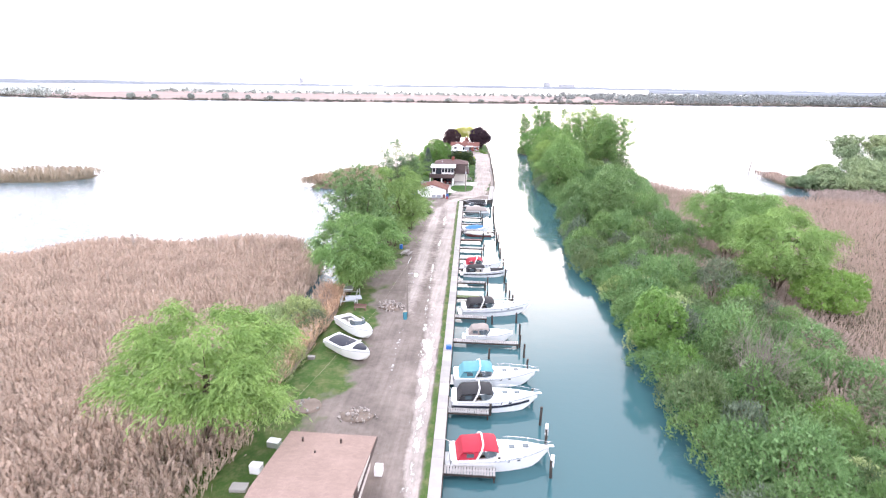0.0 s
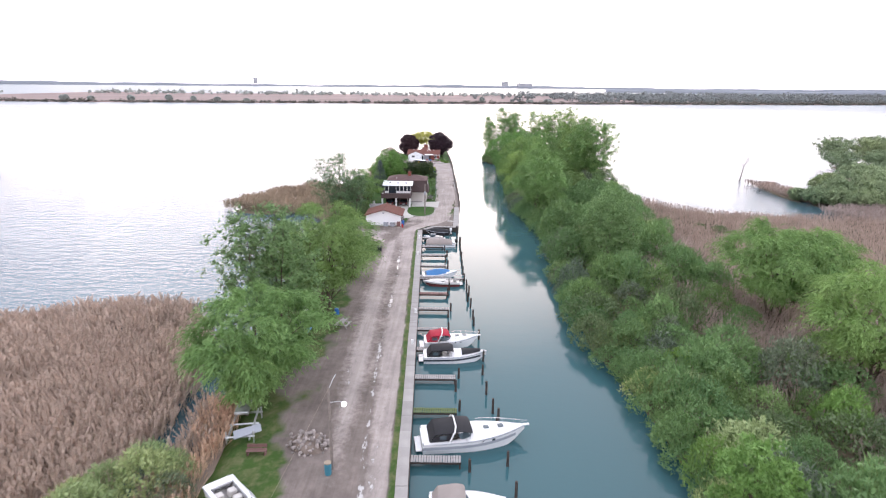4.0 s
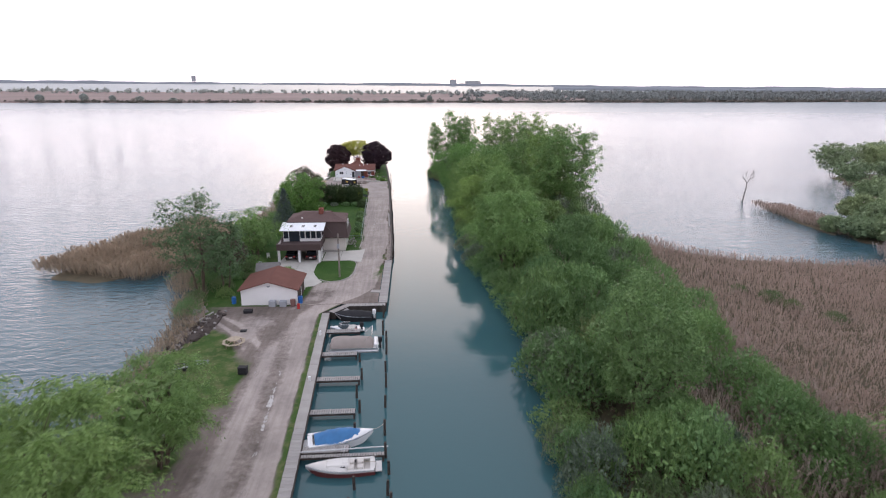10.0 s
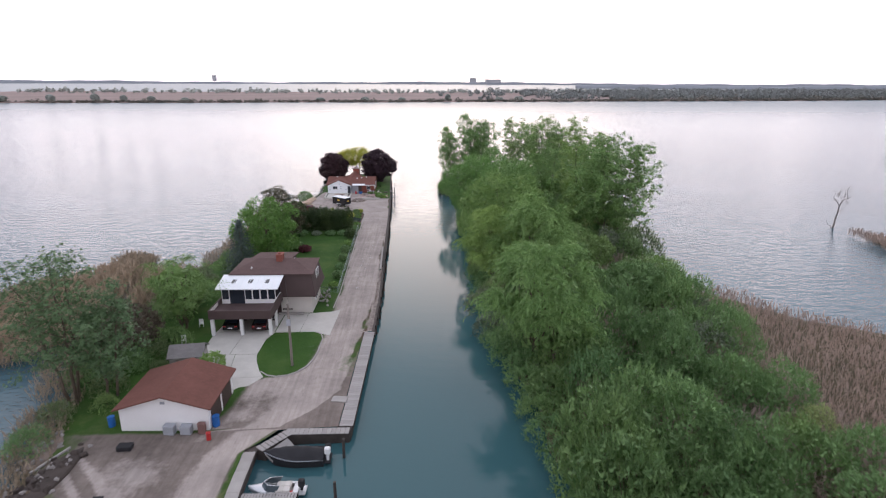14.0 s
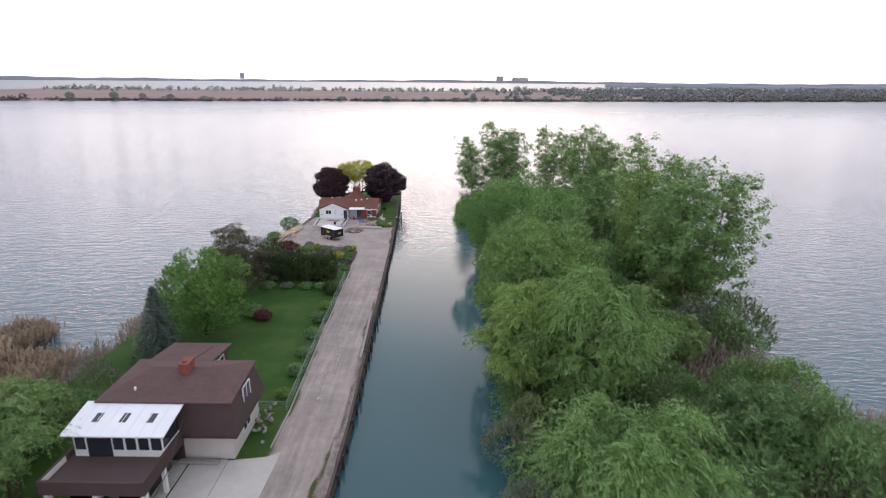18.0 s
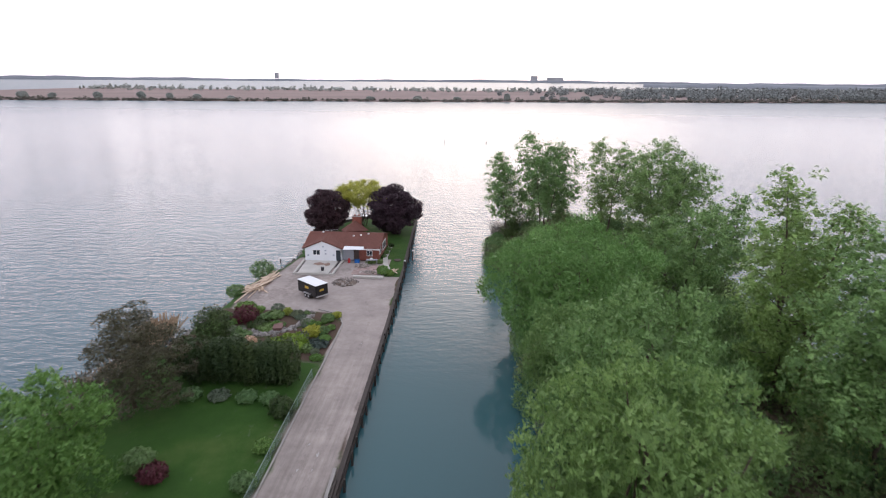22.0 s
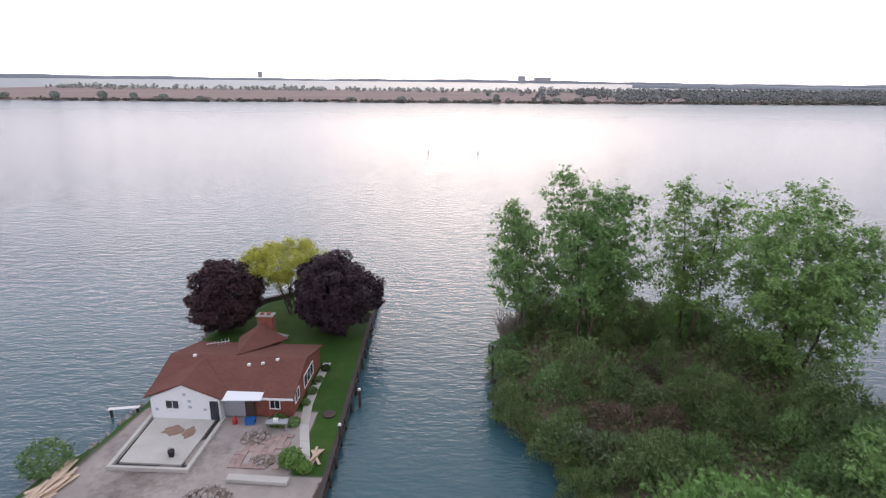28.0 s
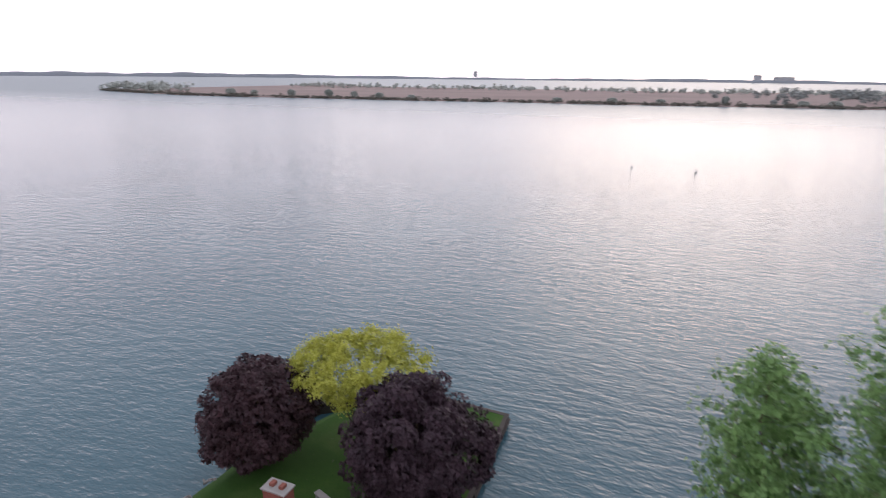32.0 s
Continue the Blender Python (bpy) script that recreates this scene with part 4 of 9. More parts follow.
def spruce(x, y, h, r, label, seed, z=0.95):
    root = thing("spruce", x, y, z, 0, label, "tree")
    g = np.random.default_rng(seed)
    part("trunk", limb_mesh([bent((0, 0, -0.4), (0, 0, h), 0.16, 0.02, g, 5, 0, 0.004)]), M_bark, root, smooth=True)
    pts, outs = [], []
    for k in range(30):
        zz = 0.5 + (h - 0.7) * (k / 29) ** 0.9
        rr = r * (1 - zz / h) ** 0.85 + 0.1
        for a in np.linspace(0, 2 * np.pi, max(5, int(15 * rr / r)) + 1)[:-1] + g.random() * 3:
            for s in np.linspace(0.25, 1, 11):
                q = s * rr * (0.85 + 0.15 * g.random())
                for _ in range(3):
                    pts.append((q * math.cos(a) + g.normal() * 0.09, q * math.sin(a) + g.normal() * 0.09, zz - 0.28 * q + g.normal() * 0.05))
                    outs.append((math.cos(a), math.sin(a), 0.4))
    share("crown", quads_mesh("crown", leaf_quads(np.array(pts), np.array(outs), 0.3, g, 0.6, 0.4), M_spruce), root)
    return root


def pine(x, y, h, r, label, seed, z=0.95):
    """Spreading old pine: level limbs that carry flat pads of needles."""
    root = thing("pine_tree", x, y, z, 0, label, "tree")
    g = np.random.default_rng(seed)
    trunk = bent((0, 0, -0.4), (0.3, 0.2, h * 0.95), 0.22, 0.04, g, 8, 0, 0.02)
    paths, pads = [trunk], []
    line = np.array([q for q, w in trunk])
    for k in range(62):
        f = 0.12 + 0.86 * (k + 0.5) / 62
        i = min(int(f * 8), 7)
        p0 = line[i] + (line[i + 1] - line[i]) * (f * 8 - i)
        az, span = k * 2.4 + g.normal() * 0.3, r * (1.05 - 0.75 * f ** 1.6) * g.uniform(0.7, 1.1)
        p1 = p0 + np.array((span * math.cos(az), span * math.sin(az), span * g.uniform(0.05, 0.3)))
        paths.append(bent(p0, p1, 0.07 * (1.2 - f), 0.02, g, 3, 0.04, 0.03))
        for t in np.arange(0.3, 1.01, 0.22):
            pads.append(p0 + (p1 - p0) * t + g.normal(size=3) * np.array((0.35, 0.35, 0.12)))
    c = np.array(pads)
    lv = lobe_leaves(c, g.uniform(0.55, 0.95, len(c)), np.array([0, 0, h * 0.3]), 150, 0.3, g, 0.45, 0.35, 0.55)
    part("trunk", limb_mesh(paths), M_bark, root, smooth=True)
    share("crown", quads_mesh("crown", lv, M_pine), root)
    return root


pine(-19.0, 211.8, 9.6, 5.4, "dark brownish green spreading pine beside the hedge", 25)
spruce(-19.4, 191.0, 8.6, 3.7, "blue-grey spruce at the corner of the lawn", 31)

# ---- trees of the right bank ----
tree(43.0, 102.5, 12.9, 7.8, "willow", M_willow, "broad pale willow among the bank shrubs", 41, 7.0, z=0.6, stems=3)
tree(43.0, 84.5, 12.6, 7.0, "willow", M_willow, "broad pale willow beside the marsh", 42, 6.0, z=0.6, stems=3)
tree(49.0, 107.0, 11.2, 6.8, "willow", M_willow, "pale green willow beside the marsh", 43, 6.0, z=0.6, stems=2)
tree(47.2, 78.5, 6.2, 4.4, "round", M_bright, "low bright green tree at the marsh edge", 44, z=0.6)
tree(20.6, 63.2, 7.8, 2.8, "round", M_bright, "upright bright green tree over the canal", 45, z=0.6)
tree(26.0, 120.8, 13.6, 4.3, "tuft", M_green, "tall bright green tree rising out of the shrubs", 46, 4.6, z=0.6, fill=1.2, leafsize=0.24)
tree(20.8, 160.0, 13.9, 6.4, "willow", M_willow, "weeping willow leaning over the canal", 47, 6.2, z=0.5, stems=2, group="canal willows")
tree(23.4, 181.0, 14.6, 5.9, "willow", M_willow, "weeping willow with hanging curtains over the canal", 48, 6.0, z=0.5, stems=2, group="canal willows")
tree(18.6, 184.0, 12.2, 4.8, "willow", M_willow, "small weeping willow at the canal edge", 49, z=0.5, group="canal willows")
tree(21.0, 195.0, 15.6, 6.8, "round", M_crown, "dense green tree on the bank", 50, 5.6, z=0.5)
tree(24.0, 205.5, 16.0, 6.6, "round", M_crown, "large dense green tree on the bank", 51, 6.2, z=0.5)
tree(42.2, 206.0, 20.0, 9.2, "poplar", M_poplar, "wide green cottonwood on the lake side", 52, 7.6, z=0.5, stems=3, fill=0.95)
tree(39.8, 216.5, 22.0, 6.0, "poplar", M_poplar, "tall open green cottonwood on the bank", 53, 4.8, z=0.5, stems=2)
tree(43.6, 224.5, 16.5, 6.0, "poplar", M_poplar, "open cottonwood at the lake edge", 54, 5.0, z=0.5, stems=2)
tree(22.4, 228.5, 14.4, 9.4, "tuft", M_lime, "wide pale green tree overhanging the canal", 55, 8.0, z=0.5, stems=3, fill=1.0, leafsize=0.24)
tree(20.8, 217.5, 9.5, 4.6, "tuft", M_crown, "pale green tree leaning to the canal", 65, 4.4, z=0.5, stems=2, leafsize=0.22)
tree(37.0, 238.5, 14.5, 5.6, "poplar", M_poplar, "green cottonwood among others", 56, 6.0, z=0.5, stems=2)
tree(45.5, 246.0, 14.5, 5.4, "poplar", M_poplar, "green cottonwood at the lake edge", 57, 5.4, z=0.5, stems=2)
tree(43.4, 267.0, 19.6, 9.8, "poplar", M_poplar, "tall wide cottonwood near the point", 58, 7.0, z=0.5, stems=3)
tree(35.6, 275.5, 18.6, 5.6, "open", M_poplar, "slim tall cottonwood with see-through crown", 59, 4.6, z=0.5, stems=2, fill=1.3)
tree(24.0, 274.0, 19.9, 7.4, "open", M_poplar, "tall cottonwood at the canal mouth", 60, 6.0, z=0.5, stems=3, fill=1.35)
tree(17.2, 276.4, 16.4, 5.0, "open", M_poplar, "leaning cottonwood at the canal mouth", 61, 4.2, z=0.5, stems=2, fill=1.3, lean=(-1.5, 0))
tree(36.0, 176.5, 6.6, 4.2, "round", M_green, "rounded green tree at the marsh", 62, z=0.5)
tree(29.5, 189.0, 6.6, 3.8, "round", M_green, "green tree in the middle of the bank", 63, z=0.5)
tree(35.0, 193.0, 6.0, 3.6, "round", M_green, "green tree in the middle of the bank", 64, z=0.5)
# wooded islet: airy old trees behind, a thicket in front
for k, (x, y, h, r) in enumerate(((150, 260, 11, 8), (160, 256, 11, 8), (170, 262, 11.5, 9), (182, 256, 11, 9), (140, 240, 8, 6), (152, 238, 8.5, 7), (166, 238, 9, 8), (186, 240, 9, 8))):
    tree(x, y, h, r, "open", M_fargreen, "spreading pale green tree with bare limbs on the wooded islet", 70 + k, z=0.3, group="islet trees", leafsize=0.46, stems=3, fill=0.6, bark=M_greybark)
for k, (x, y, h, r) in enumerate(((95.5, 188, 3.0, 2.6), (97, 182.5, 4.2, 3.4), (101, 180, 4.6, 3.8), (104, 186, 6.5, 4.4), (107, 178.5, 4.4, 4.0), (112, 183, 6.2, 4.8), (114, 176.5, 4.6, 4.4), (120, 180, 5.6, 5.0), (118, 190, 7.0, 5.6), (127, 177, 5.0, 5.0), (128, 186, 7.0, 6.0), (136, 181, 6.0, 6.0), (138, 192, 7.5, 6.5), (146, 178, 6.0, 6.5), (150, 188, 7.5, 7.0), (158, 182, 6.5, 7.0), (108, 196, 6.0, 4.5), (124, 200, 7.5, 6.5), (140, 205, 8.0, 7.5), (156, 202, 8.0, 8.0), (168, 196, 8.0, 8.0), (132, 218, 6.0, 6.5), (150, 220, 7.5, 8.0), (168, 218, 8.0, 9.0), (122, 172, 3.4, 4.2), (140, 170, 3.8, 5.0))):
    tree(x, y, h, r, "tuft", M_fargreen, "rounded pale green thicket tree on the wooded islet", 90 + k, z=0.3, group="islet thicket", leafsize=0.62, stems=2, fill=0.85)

# ---- shrub belt ----
def shrub_mesh(seed, leaf, r=2.4, h=3.4, size=0.25, lobe=0.36, many=18, sprigs=6):
    """A mounded shrub of rounded lobes with leafy sprigs."""
    g = np.random.default_rng(seed)
    k = np.arange(many)
    az, up = k * 2.4 + g.normal(size=many) * 0.3, np.sqrt((k + 0.5) / many)
    c = np.stack([np.cos(az) * up * r * 0.68, np.sin(az) * up * r * 0.68, h * (0.70 - 0.52 * up ** 2) * g.uniform(0.8, 1.12, many)], 1)
    rad = r * lobe * g.uniform(0.75, 1.25, many)
    lv = lobe_leaves(c, rad, np.array([0, 0, -0.6]), 56 * (0.4 / size) ** 2, size, g, 0.62, 0.3, 0.95, 0.7)
    tip = shoots(c, rad * 1.15, np.array([0, 0, -0.4]), sprigs, 4, size * 0.85, 0.42, 1.0, 0.15, g)
    return quads_mesh("crown", np.concatenate([lv, tip]), leaf)


def twig_mesh(seed, h=3.2, n=26, spread=0.55, r=0.03):
    g = np.random.default_rng(seed)
    paths = []
    for k in range(n):
        a, s = g.random() * 6.28, g.random()
        q = (h * spread * s * math.cos(a), h * spread * s * math.sin(a), h * g.uniform(0.6, 1.05))
        b = bent((0.2 * math.cos(a), 0.2 * math.sin(a), -0.3), q, r * 1.6, r * 0.3, g, 4, 0.03, 0.05)
        paths.append(b)
        for j in range(3):
            p = np.array(b[g.integers(1, 4)][0])
            paths.append(bent(p, p + np.array([g.normal() * 0.25, g.normal() * 0.25, g.uniform(0.2, 0.5)]) * h * 0.5, r * 0.5, r * 0.2, g, 2, 0, 0.04))
    return limb_mesh(paths, 3)


SHRUB_KINDS = [(shrub_mesh(100 + k, m, sprigs=16 if k == 5 else 6), lab) for k, (m, lab) in enumerate((
    (M_shrub, "dense mid-green leafy bank shrub"), (M_shrub, "dense mid-green leafy bank shrub"), (M_green, "dark green leafy bank shrub"), (M_bright, "fresh bright green bank shrub"),
    (M_grey, "silvery grey-green olive shrub on the bank"), (M_sallow, "pale yellow-green low willow shrub"), (M_dull, "dull olive-green tangled thicket shrub")))]
SHRUB_KINDS += [(shrub_mesh(110 + k, m, 2.4, 3.6, 0.20 if k == 2 else 0.24, 0.27, 30, 7), lab) for k, (m, lab) in enumerate(((M_bank, "tall mounded leafy green bank shrub"), (M_bank, "tall mounded fresh green bank shrub"), (M_point, "mounded dark olive-green scrub willow")))]
SHRUB_KINDS.append((shrub_mesh(117, M_brownleaf, 2.4, 3.0, 0.20, 0.34, 16, 20), "dry brown tangled scrub on the point"))
M_twig_src = twig_mesh(120, 3.2, 3, 0.5)
M_twig = bpy.data.meshes.new("stems")
M_twig_src.to_mesh(M_twig)
M_twig_src.free()
M_twig.materials.append(M_bark)


def shrub(x, y, s, kind, rot, z=0.5, tall=1.0, group="bank shrubs", label=""):
    me, lab = SHRUB_KINDS[kind]
    root = thing("shrub", x, y, z - 0.1, rot, label or lab, "shrub", group)
    share("crown", me, root, Matrix.Diagonal((s, s, s * tall, 1)))
    share("stem", M_twig, root, Matrix.Diagonal((s * 0.8, s * 0.8, s * tall * 0.75, 1)))
    return root


g = np.random.default_rng(77)
placed = []
inner = {}
BELT_R = ((-60, 44), (60, 40), (90, 38), (110, 40), (130, 42), (150, 43), (165, 44), (185, 45), (200, 45), (230, 45.5), (250, 46), (275, 46), (285, 36))
tries = 0
while len(placed) < 440 and tries < 16000:
    tries += 1
    y = g.uniform(22, 283)
    lo, hi = float(lerp_table(BANK_L, y)) + 0.9, float(lerp_table(BELT_R, y))
    u = g.random() ** 1.25
    x = lo + (hi - lo) * u
    s = g.uniform(0.8, 1.7) * (0.8 if x - lo < 1.5 else 1)
    if y > 262:
        s *= 0.8
    if (x - 25.6) ** 2 + (y - 120.3) ** 2 < 12:
        continue
    if 118 < y < 168 and x < 36:
        s = g.uniform(1.25, 1.9)
    if any((x - a) ** 2 + (y - b) ** 2 < (0.78 * (s + c)) ** 2 for a, b, c in placed):
        continue
    if 84 < y < 127 and 31.0 - 0.25 * s < x < 36.3 and abs(x - 33.6 - 0.6 * math.sin(y / 6)) < 2.4 + 0.3 * s:
        continue
    # reed glades inside the belt
    if wobble(np.float64(x), np.float64(y), 7.0, 6) > 0.75 and x - lo > 8 and y < 150:
        continue
    placed.append((x, y, s))
    k = int(g.choice(6, p=(0.33, 0.25, 0.22, 0.05, 0.09, 0.06)))
    if 58 < y < 150 and x - lo < 6 and g.random() < 0.1:
        k = 3
    if y > 240 and g.random() < 0.85:
        k = int(g.choice((9, 6, 0), p=(0.72, 0.16, 0.12)))
    elif g.random() < 0.12:
        k = 6
    if 118 < y < 168 and x < 36 and g.random() < 0.8:
        k = int(g.choice((7, 8), p=(0.45, 0.55)))
    if 250 < y < 273 and 21 < x < 37 and g.random() < 0.35:
        k = 10
    rot, tall = g.random() * 360, g.uniform(0.65, 1.45)
    if u < 0.32 and y < 240 or y > 262 and u < 0.5:
        shrub(x, y, s, k, rot, 0.45, tall)
    else:
        inner.setdefault(k, []).append(pose(x, y, 0.35, 0, 0, rot) @ Matrix.Diagonal((s, s, s * tall, 1)))
for k, places in inner.items():
    me, lab = SHRUB_KINDS[k]
    co = np.empty(len(me.vertices) * 3, np.float32)
    me.vertices.foreach_get("co", co)
    co = np.concatenate([co.reshape(-1, 3), np.ones((len(me.vertices), 1), np.float32)], 1)
    tagged(new("thicket", quads_mesh("thicket", np.concatenate([(co @ np.array(m).T)[:, :3] for m in places]), me.materials[0])), "closed thicket of " + lab + "s", "shrubs", kind="stuff")
# a closed front of shrubs that leans out over the canal
y = 22.0
while y < 282:
    s = g.uniform(0.75, 1.25) * (0.8 if y > 240 else 1)
    k = 9 if y > 236 and g.random() < 0.8 else int(g.choice((0, 1, 2, 4, 6), p=(0.3, 0.25, 0.2, 0.12, 0.13)))
    shrub(float(lerp_table(BANK_L, y)) + g.uniform(0.3, 1.6), y, s, k, g.random() * 360, 0.2, g.uniform(0.7, 1.1))
    y += s * g.uniform(2.0, 3.0)
for x, y, s in ((20.3, 127.8, 1.5), (21.6, 124.6, 1.2), (29.5, 113.6, 1.2)):
    shrub(x, y, s, 4, 60 * s, 0.45, 1.15)
# low undergrowth that covers the bank between the shrubs
gu = np.random.default_rng(5)
n = 66000
ux, uy = gu.uniform(14, 47, n), np.where(gu.random(n) < 0.87, gu.uniform(20, 288, n), gu.uniform(250, 288, n))
ok = (ux > lerp_table(BANK_L, uy) + 0.5) & (ux < np.minimum(lerp_table(BELT_R, uy) + 1, lerp_table(BANK_R, uy) - 0.4))
ux, uy = ux[ok], uy[ok]
uz = 0.45 + gu.random(len(ux)) ** 1.5 * (1.3 + 0.8 * wobble(ux, uy, 3.0, 4))
keep = (wobble(ux, uy, 7.0, 6) < 0.7) | (uy > 150)
uv = leaf_quads(np.stack([ux, uy, uz], 1)[keep], np.tile([0, -0.2, 0.5], (int(keep.sum()), 1)), 0.42, gu, 0.4, 0.9)
cutk = np.repeat(gu.random(len(uv) // 3) < np.where(uy[keep] > 235, 0.93, 0.7), 3)
tagged(new("undergrowth", quads_mesh("undergrowth", uv[cutk], M_point)), "tangled green undergrowth covering the bank", "undergrowth", kind="stuff")
tagged(new("undergrowth", quads_mesh("undergrowth", uv[~cutk], M_brownleaf)), "dry brown undergrowth covering the bank", "undergrowth", kind="stuff")
# bare small trees on the point
for x, y, h, r in ((30.1, 278.2, 4.6, 5), (14.9, 276.0, 3.4, 6)):
    bare = thing("bare_shrub", x, y, 0.4, 40 * r, "leafless grey-brown small tree on the point", "shrub")
    part("stem", twig_mesh(125 + r, h, 34, 0.5, 0.03), M_greybark, bare)
# bare grey thicket
dead = thing("bare_shrub", 27.4, 53.5, 0.5, 0, "leafless grey tangled thicket over the bank", "shrub")
part("stem", twig_mesh(121, 8.2, 80, 0.5, 0.03), M_greybark, dead)
# green scrub standing in the reed marsh
for k, (x, y, s) in enumerate(((56.5, 148.5, 0.8), (58.0, 146.0, 0.6), (60.4, 141.0, 0.7), (54.0, 152.5, 0.6), (63.0, 132.0, 0.6))):
    shrub(x, y, s, 6, 51 * k, 0.55, 0.75, "marsh shrubs", "dull green scrub standing in dry reeds")
# shore shrubs of the peninsula
for k, (x, y, s, kd) in enumerate(((-21.5, 66.9, 1.2, 5), (-22.6, 69.2, 0.9, 5), (-24.0, 63.1, 1.2, 5), (-22.2, 62.2, 0.9, 5), (-25.4, 64.8, 0.9, 5), (-26.0, 62.0, 1.0, 5), (-24.4, 66.6, 0.9, 5), (-20.4, 68.6, 0.8, 5), (-19.2, 50.8, 0.6, 3), (-20.4, 48.5, 0.9, 5), (-20.6, 55, 0.9, 0), (-20.0, 59.5, 0.7, 5), (-19.6, 63.5, 0.7, 6), (-20.8, 69, 0.7, 5), (-19.5, 57, 0.9, 5), (-20.2, 53, 1.0, 5), (-19.5, 66, 0.8, 4), (-20.6, 61, 0.7, 5), (-23, 98, 1.2, 2), (-24, 88, 1.1, 2), (-22.5, 104, 1.2, 0), (-20.5, 118, 1.0, 0), (-21.5, 124, 0.8, 5),
                                   (-23.5, 147, 0.8, 0), (-20.6, 153.2, 0.6, 2), (-22.0, 156.6, 0.8, 6), (-22.5, 159.8, 0.9, 2), (-20.4, 163.6, 0.7, 6), (-19.8, 166.5, 0.8, 0), (-22.8, 166.4, 1.0, 2), (-19.0, 160.4, 0.5, 6), (-24.0, 151.5, 0.7, 6), (-24.8, 158, 1.0, 2), (-22, 161, 0.9, 0), (-25, 168, 0.9, 0), (-24.5, 174, 1.0, 2), (-22, 181, 0.9, 0), (-24, 187, 0.9, 4), (-22.5, 195, 1.0, 2), (-22.5, 203, 0.9, 2))):
    shrub(x, y, s, kd, 37 * k, 0.6, 1.0, "shore shrubs")


# ---- reeds ----
def reed_bed(name, pts, label, mat, height=(1.7, 2.7), z=0.1, width=0.045, per=1):
    g = np.random.default_rng(len(pts))
    p = np.repeat(np.asarray(pts, float), per, 0)
    n = len(p)
    p[:, :2] += g.normal(size=(n, 2)) * 0.25
    h = g.uniform(*height, n)
    a = g.random(n) * math.pi
    w = width * g.uniform(0.7, 1.4, n)
    h *= 1 + 0.16 * wobble(p[:, 0], p[:, 1], 5.0, 2) + 0.10 * wobble(p[:, 0], p[:, 1], 1.6, 5)
    lean = g.normal(size=(n, 2)) * 0.25 * h[:, None]
    dx, dy = np.cos(a) * w, np.sin(a) * w
    zb = np.full(n, z - 0.2)
    dx, dy = dx * 1.9, dy * 1.9
    b0 = np.stack([p[:, 0], p[:, 1], zb], 1)
    b1 = np.stack([p[:, 0] + lean[:, 0] + dx, p[:, 1] + lean[:, 1] + dy, zb + h * 0.93], 1)
    t1 = np.stack([p[:, 0] + lean[:, 0] - dx, p[:, 1] + lean[:, 1] - dy, zb + h], 1)
    ob = new(name, quads_mesh(name, np.stack([b0, b1, t1], 1).reshape(-1, 3), mat))
    return tagged(ob, label, "reeds", kind="stuff")


def scatter(n, x0, x1, y0, y1, keep, seed):
    g = np.random.default_rng(seed)
    x, y = g.uniform(x0, x1, n), g.uniform(y0, y1, n)
    k = keep(x, y)
    return np.stack([x[k], y[k]], 1)


reed_bed("reeds", scatter(185000, -100, -17.6, 12, 104, lambda x, y: (y < lerp_table(((-100, 68), (-84, 80), (-70, 99), (-35, 103), (-20, 90)), x) + 2 * wobble(x, y, 4, 1)) & (x < lerp_table(((12, -18.6), (42, -18.4), (50, -18.9), (58, -19.2), (66, -18.9), (73, -19.6), (80, -22), (104, -31)), y) + 0.8 * wobble(x, y, 3, 2)) & (wobble(x, y, 5, 9) > -1.15) & ((np.abs(x + 23.4 - 0.5 * np.sin(y / 5)) > 1.1 + 0.4 * wobble(x, y, 2, 6)) | (y < 62) | (y > 87)), 1),
         "dense dry straw-coloured reeds west of the lawn", M_reed, (1.3, 2.4), 0.1, 0.05)
reed_bed("reeds", scatter(5200, -21.4, -17.4, 50, 79, lambda x, y: (x < -18.7 + 0.03 * np.clip(y - 56, 0, 12) + 0.5 * wobble(x, y, 2, 4)) & (wobble(x, y, 2.4, 3) > -0.7), 9), "dry straw reeds along the edge of the lawn", M_reed, (1.0, 2.0), 0.55, 0.04)
reed_bed("reeds", scatter(170000, 36, 175, 60, 190, lambda x, y: (x > lerp_table(BELT_R, y) - 1 + 2 * wobble(x, y, 5, 2)) & (x < lerp_table(BANK_R, y) - 0.5 + 1.5 * wobble(x, y, 4, 3)) & (x < 45 + (y - 40) * 1.6), 2),
         "dry russet reed marsh beyond the bank shrubs", M_reedred, (0.9, 1.8), 0.4, 0.036)
reed_bed("reeds", scatter(26000, 22, 45, 20, 200, lambda x, y: (wobble(x, y, 7.0, 6) > 0.45) | (x > 34) | ((np.abs(x - 33.6 - 0.6 * np.sin(y / 6)) < 2.6) & (y > 80) & (y < 128)), 3), "dry reeds growing between the bank shrubs", M_reedred, (1.4, 2.4), 0.5)
reed_bed("reeds", scatter(30000, -62, -26, 156, 206, lambda x, y: (x > -55.5 + np.clip(y - 168, 0, 40) * 0.62 + np.clip(168 - y, 0, 9) * 1.2 + 0.8 * wobble(x, y, 2.5, 2)) & (y > lerp_table(((-56, 168), (-49, 165.3), (-40, 163), (-35, 162.4), (-31, 168), (-28, 176)), x) + 0.6 * wobble(x, y, 2, 5)) & (x < -29) & (y < 192) & (wobble(x, y, 4, 7) > -0.8), 4), "dry straw reeds covering the low islet", M_reeddry, (1.8, 2.8), 0.3, 0.06)
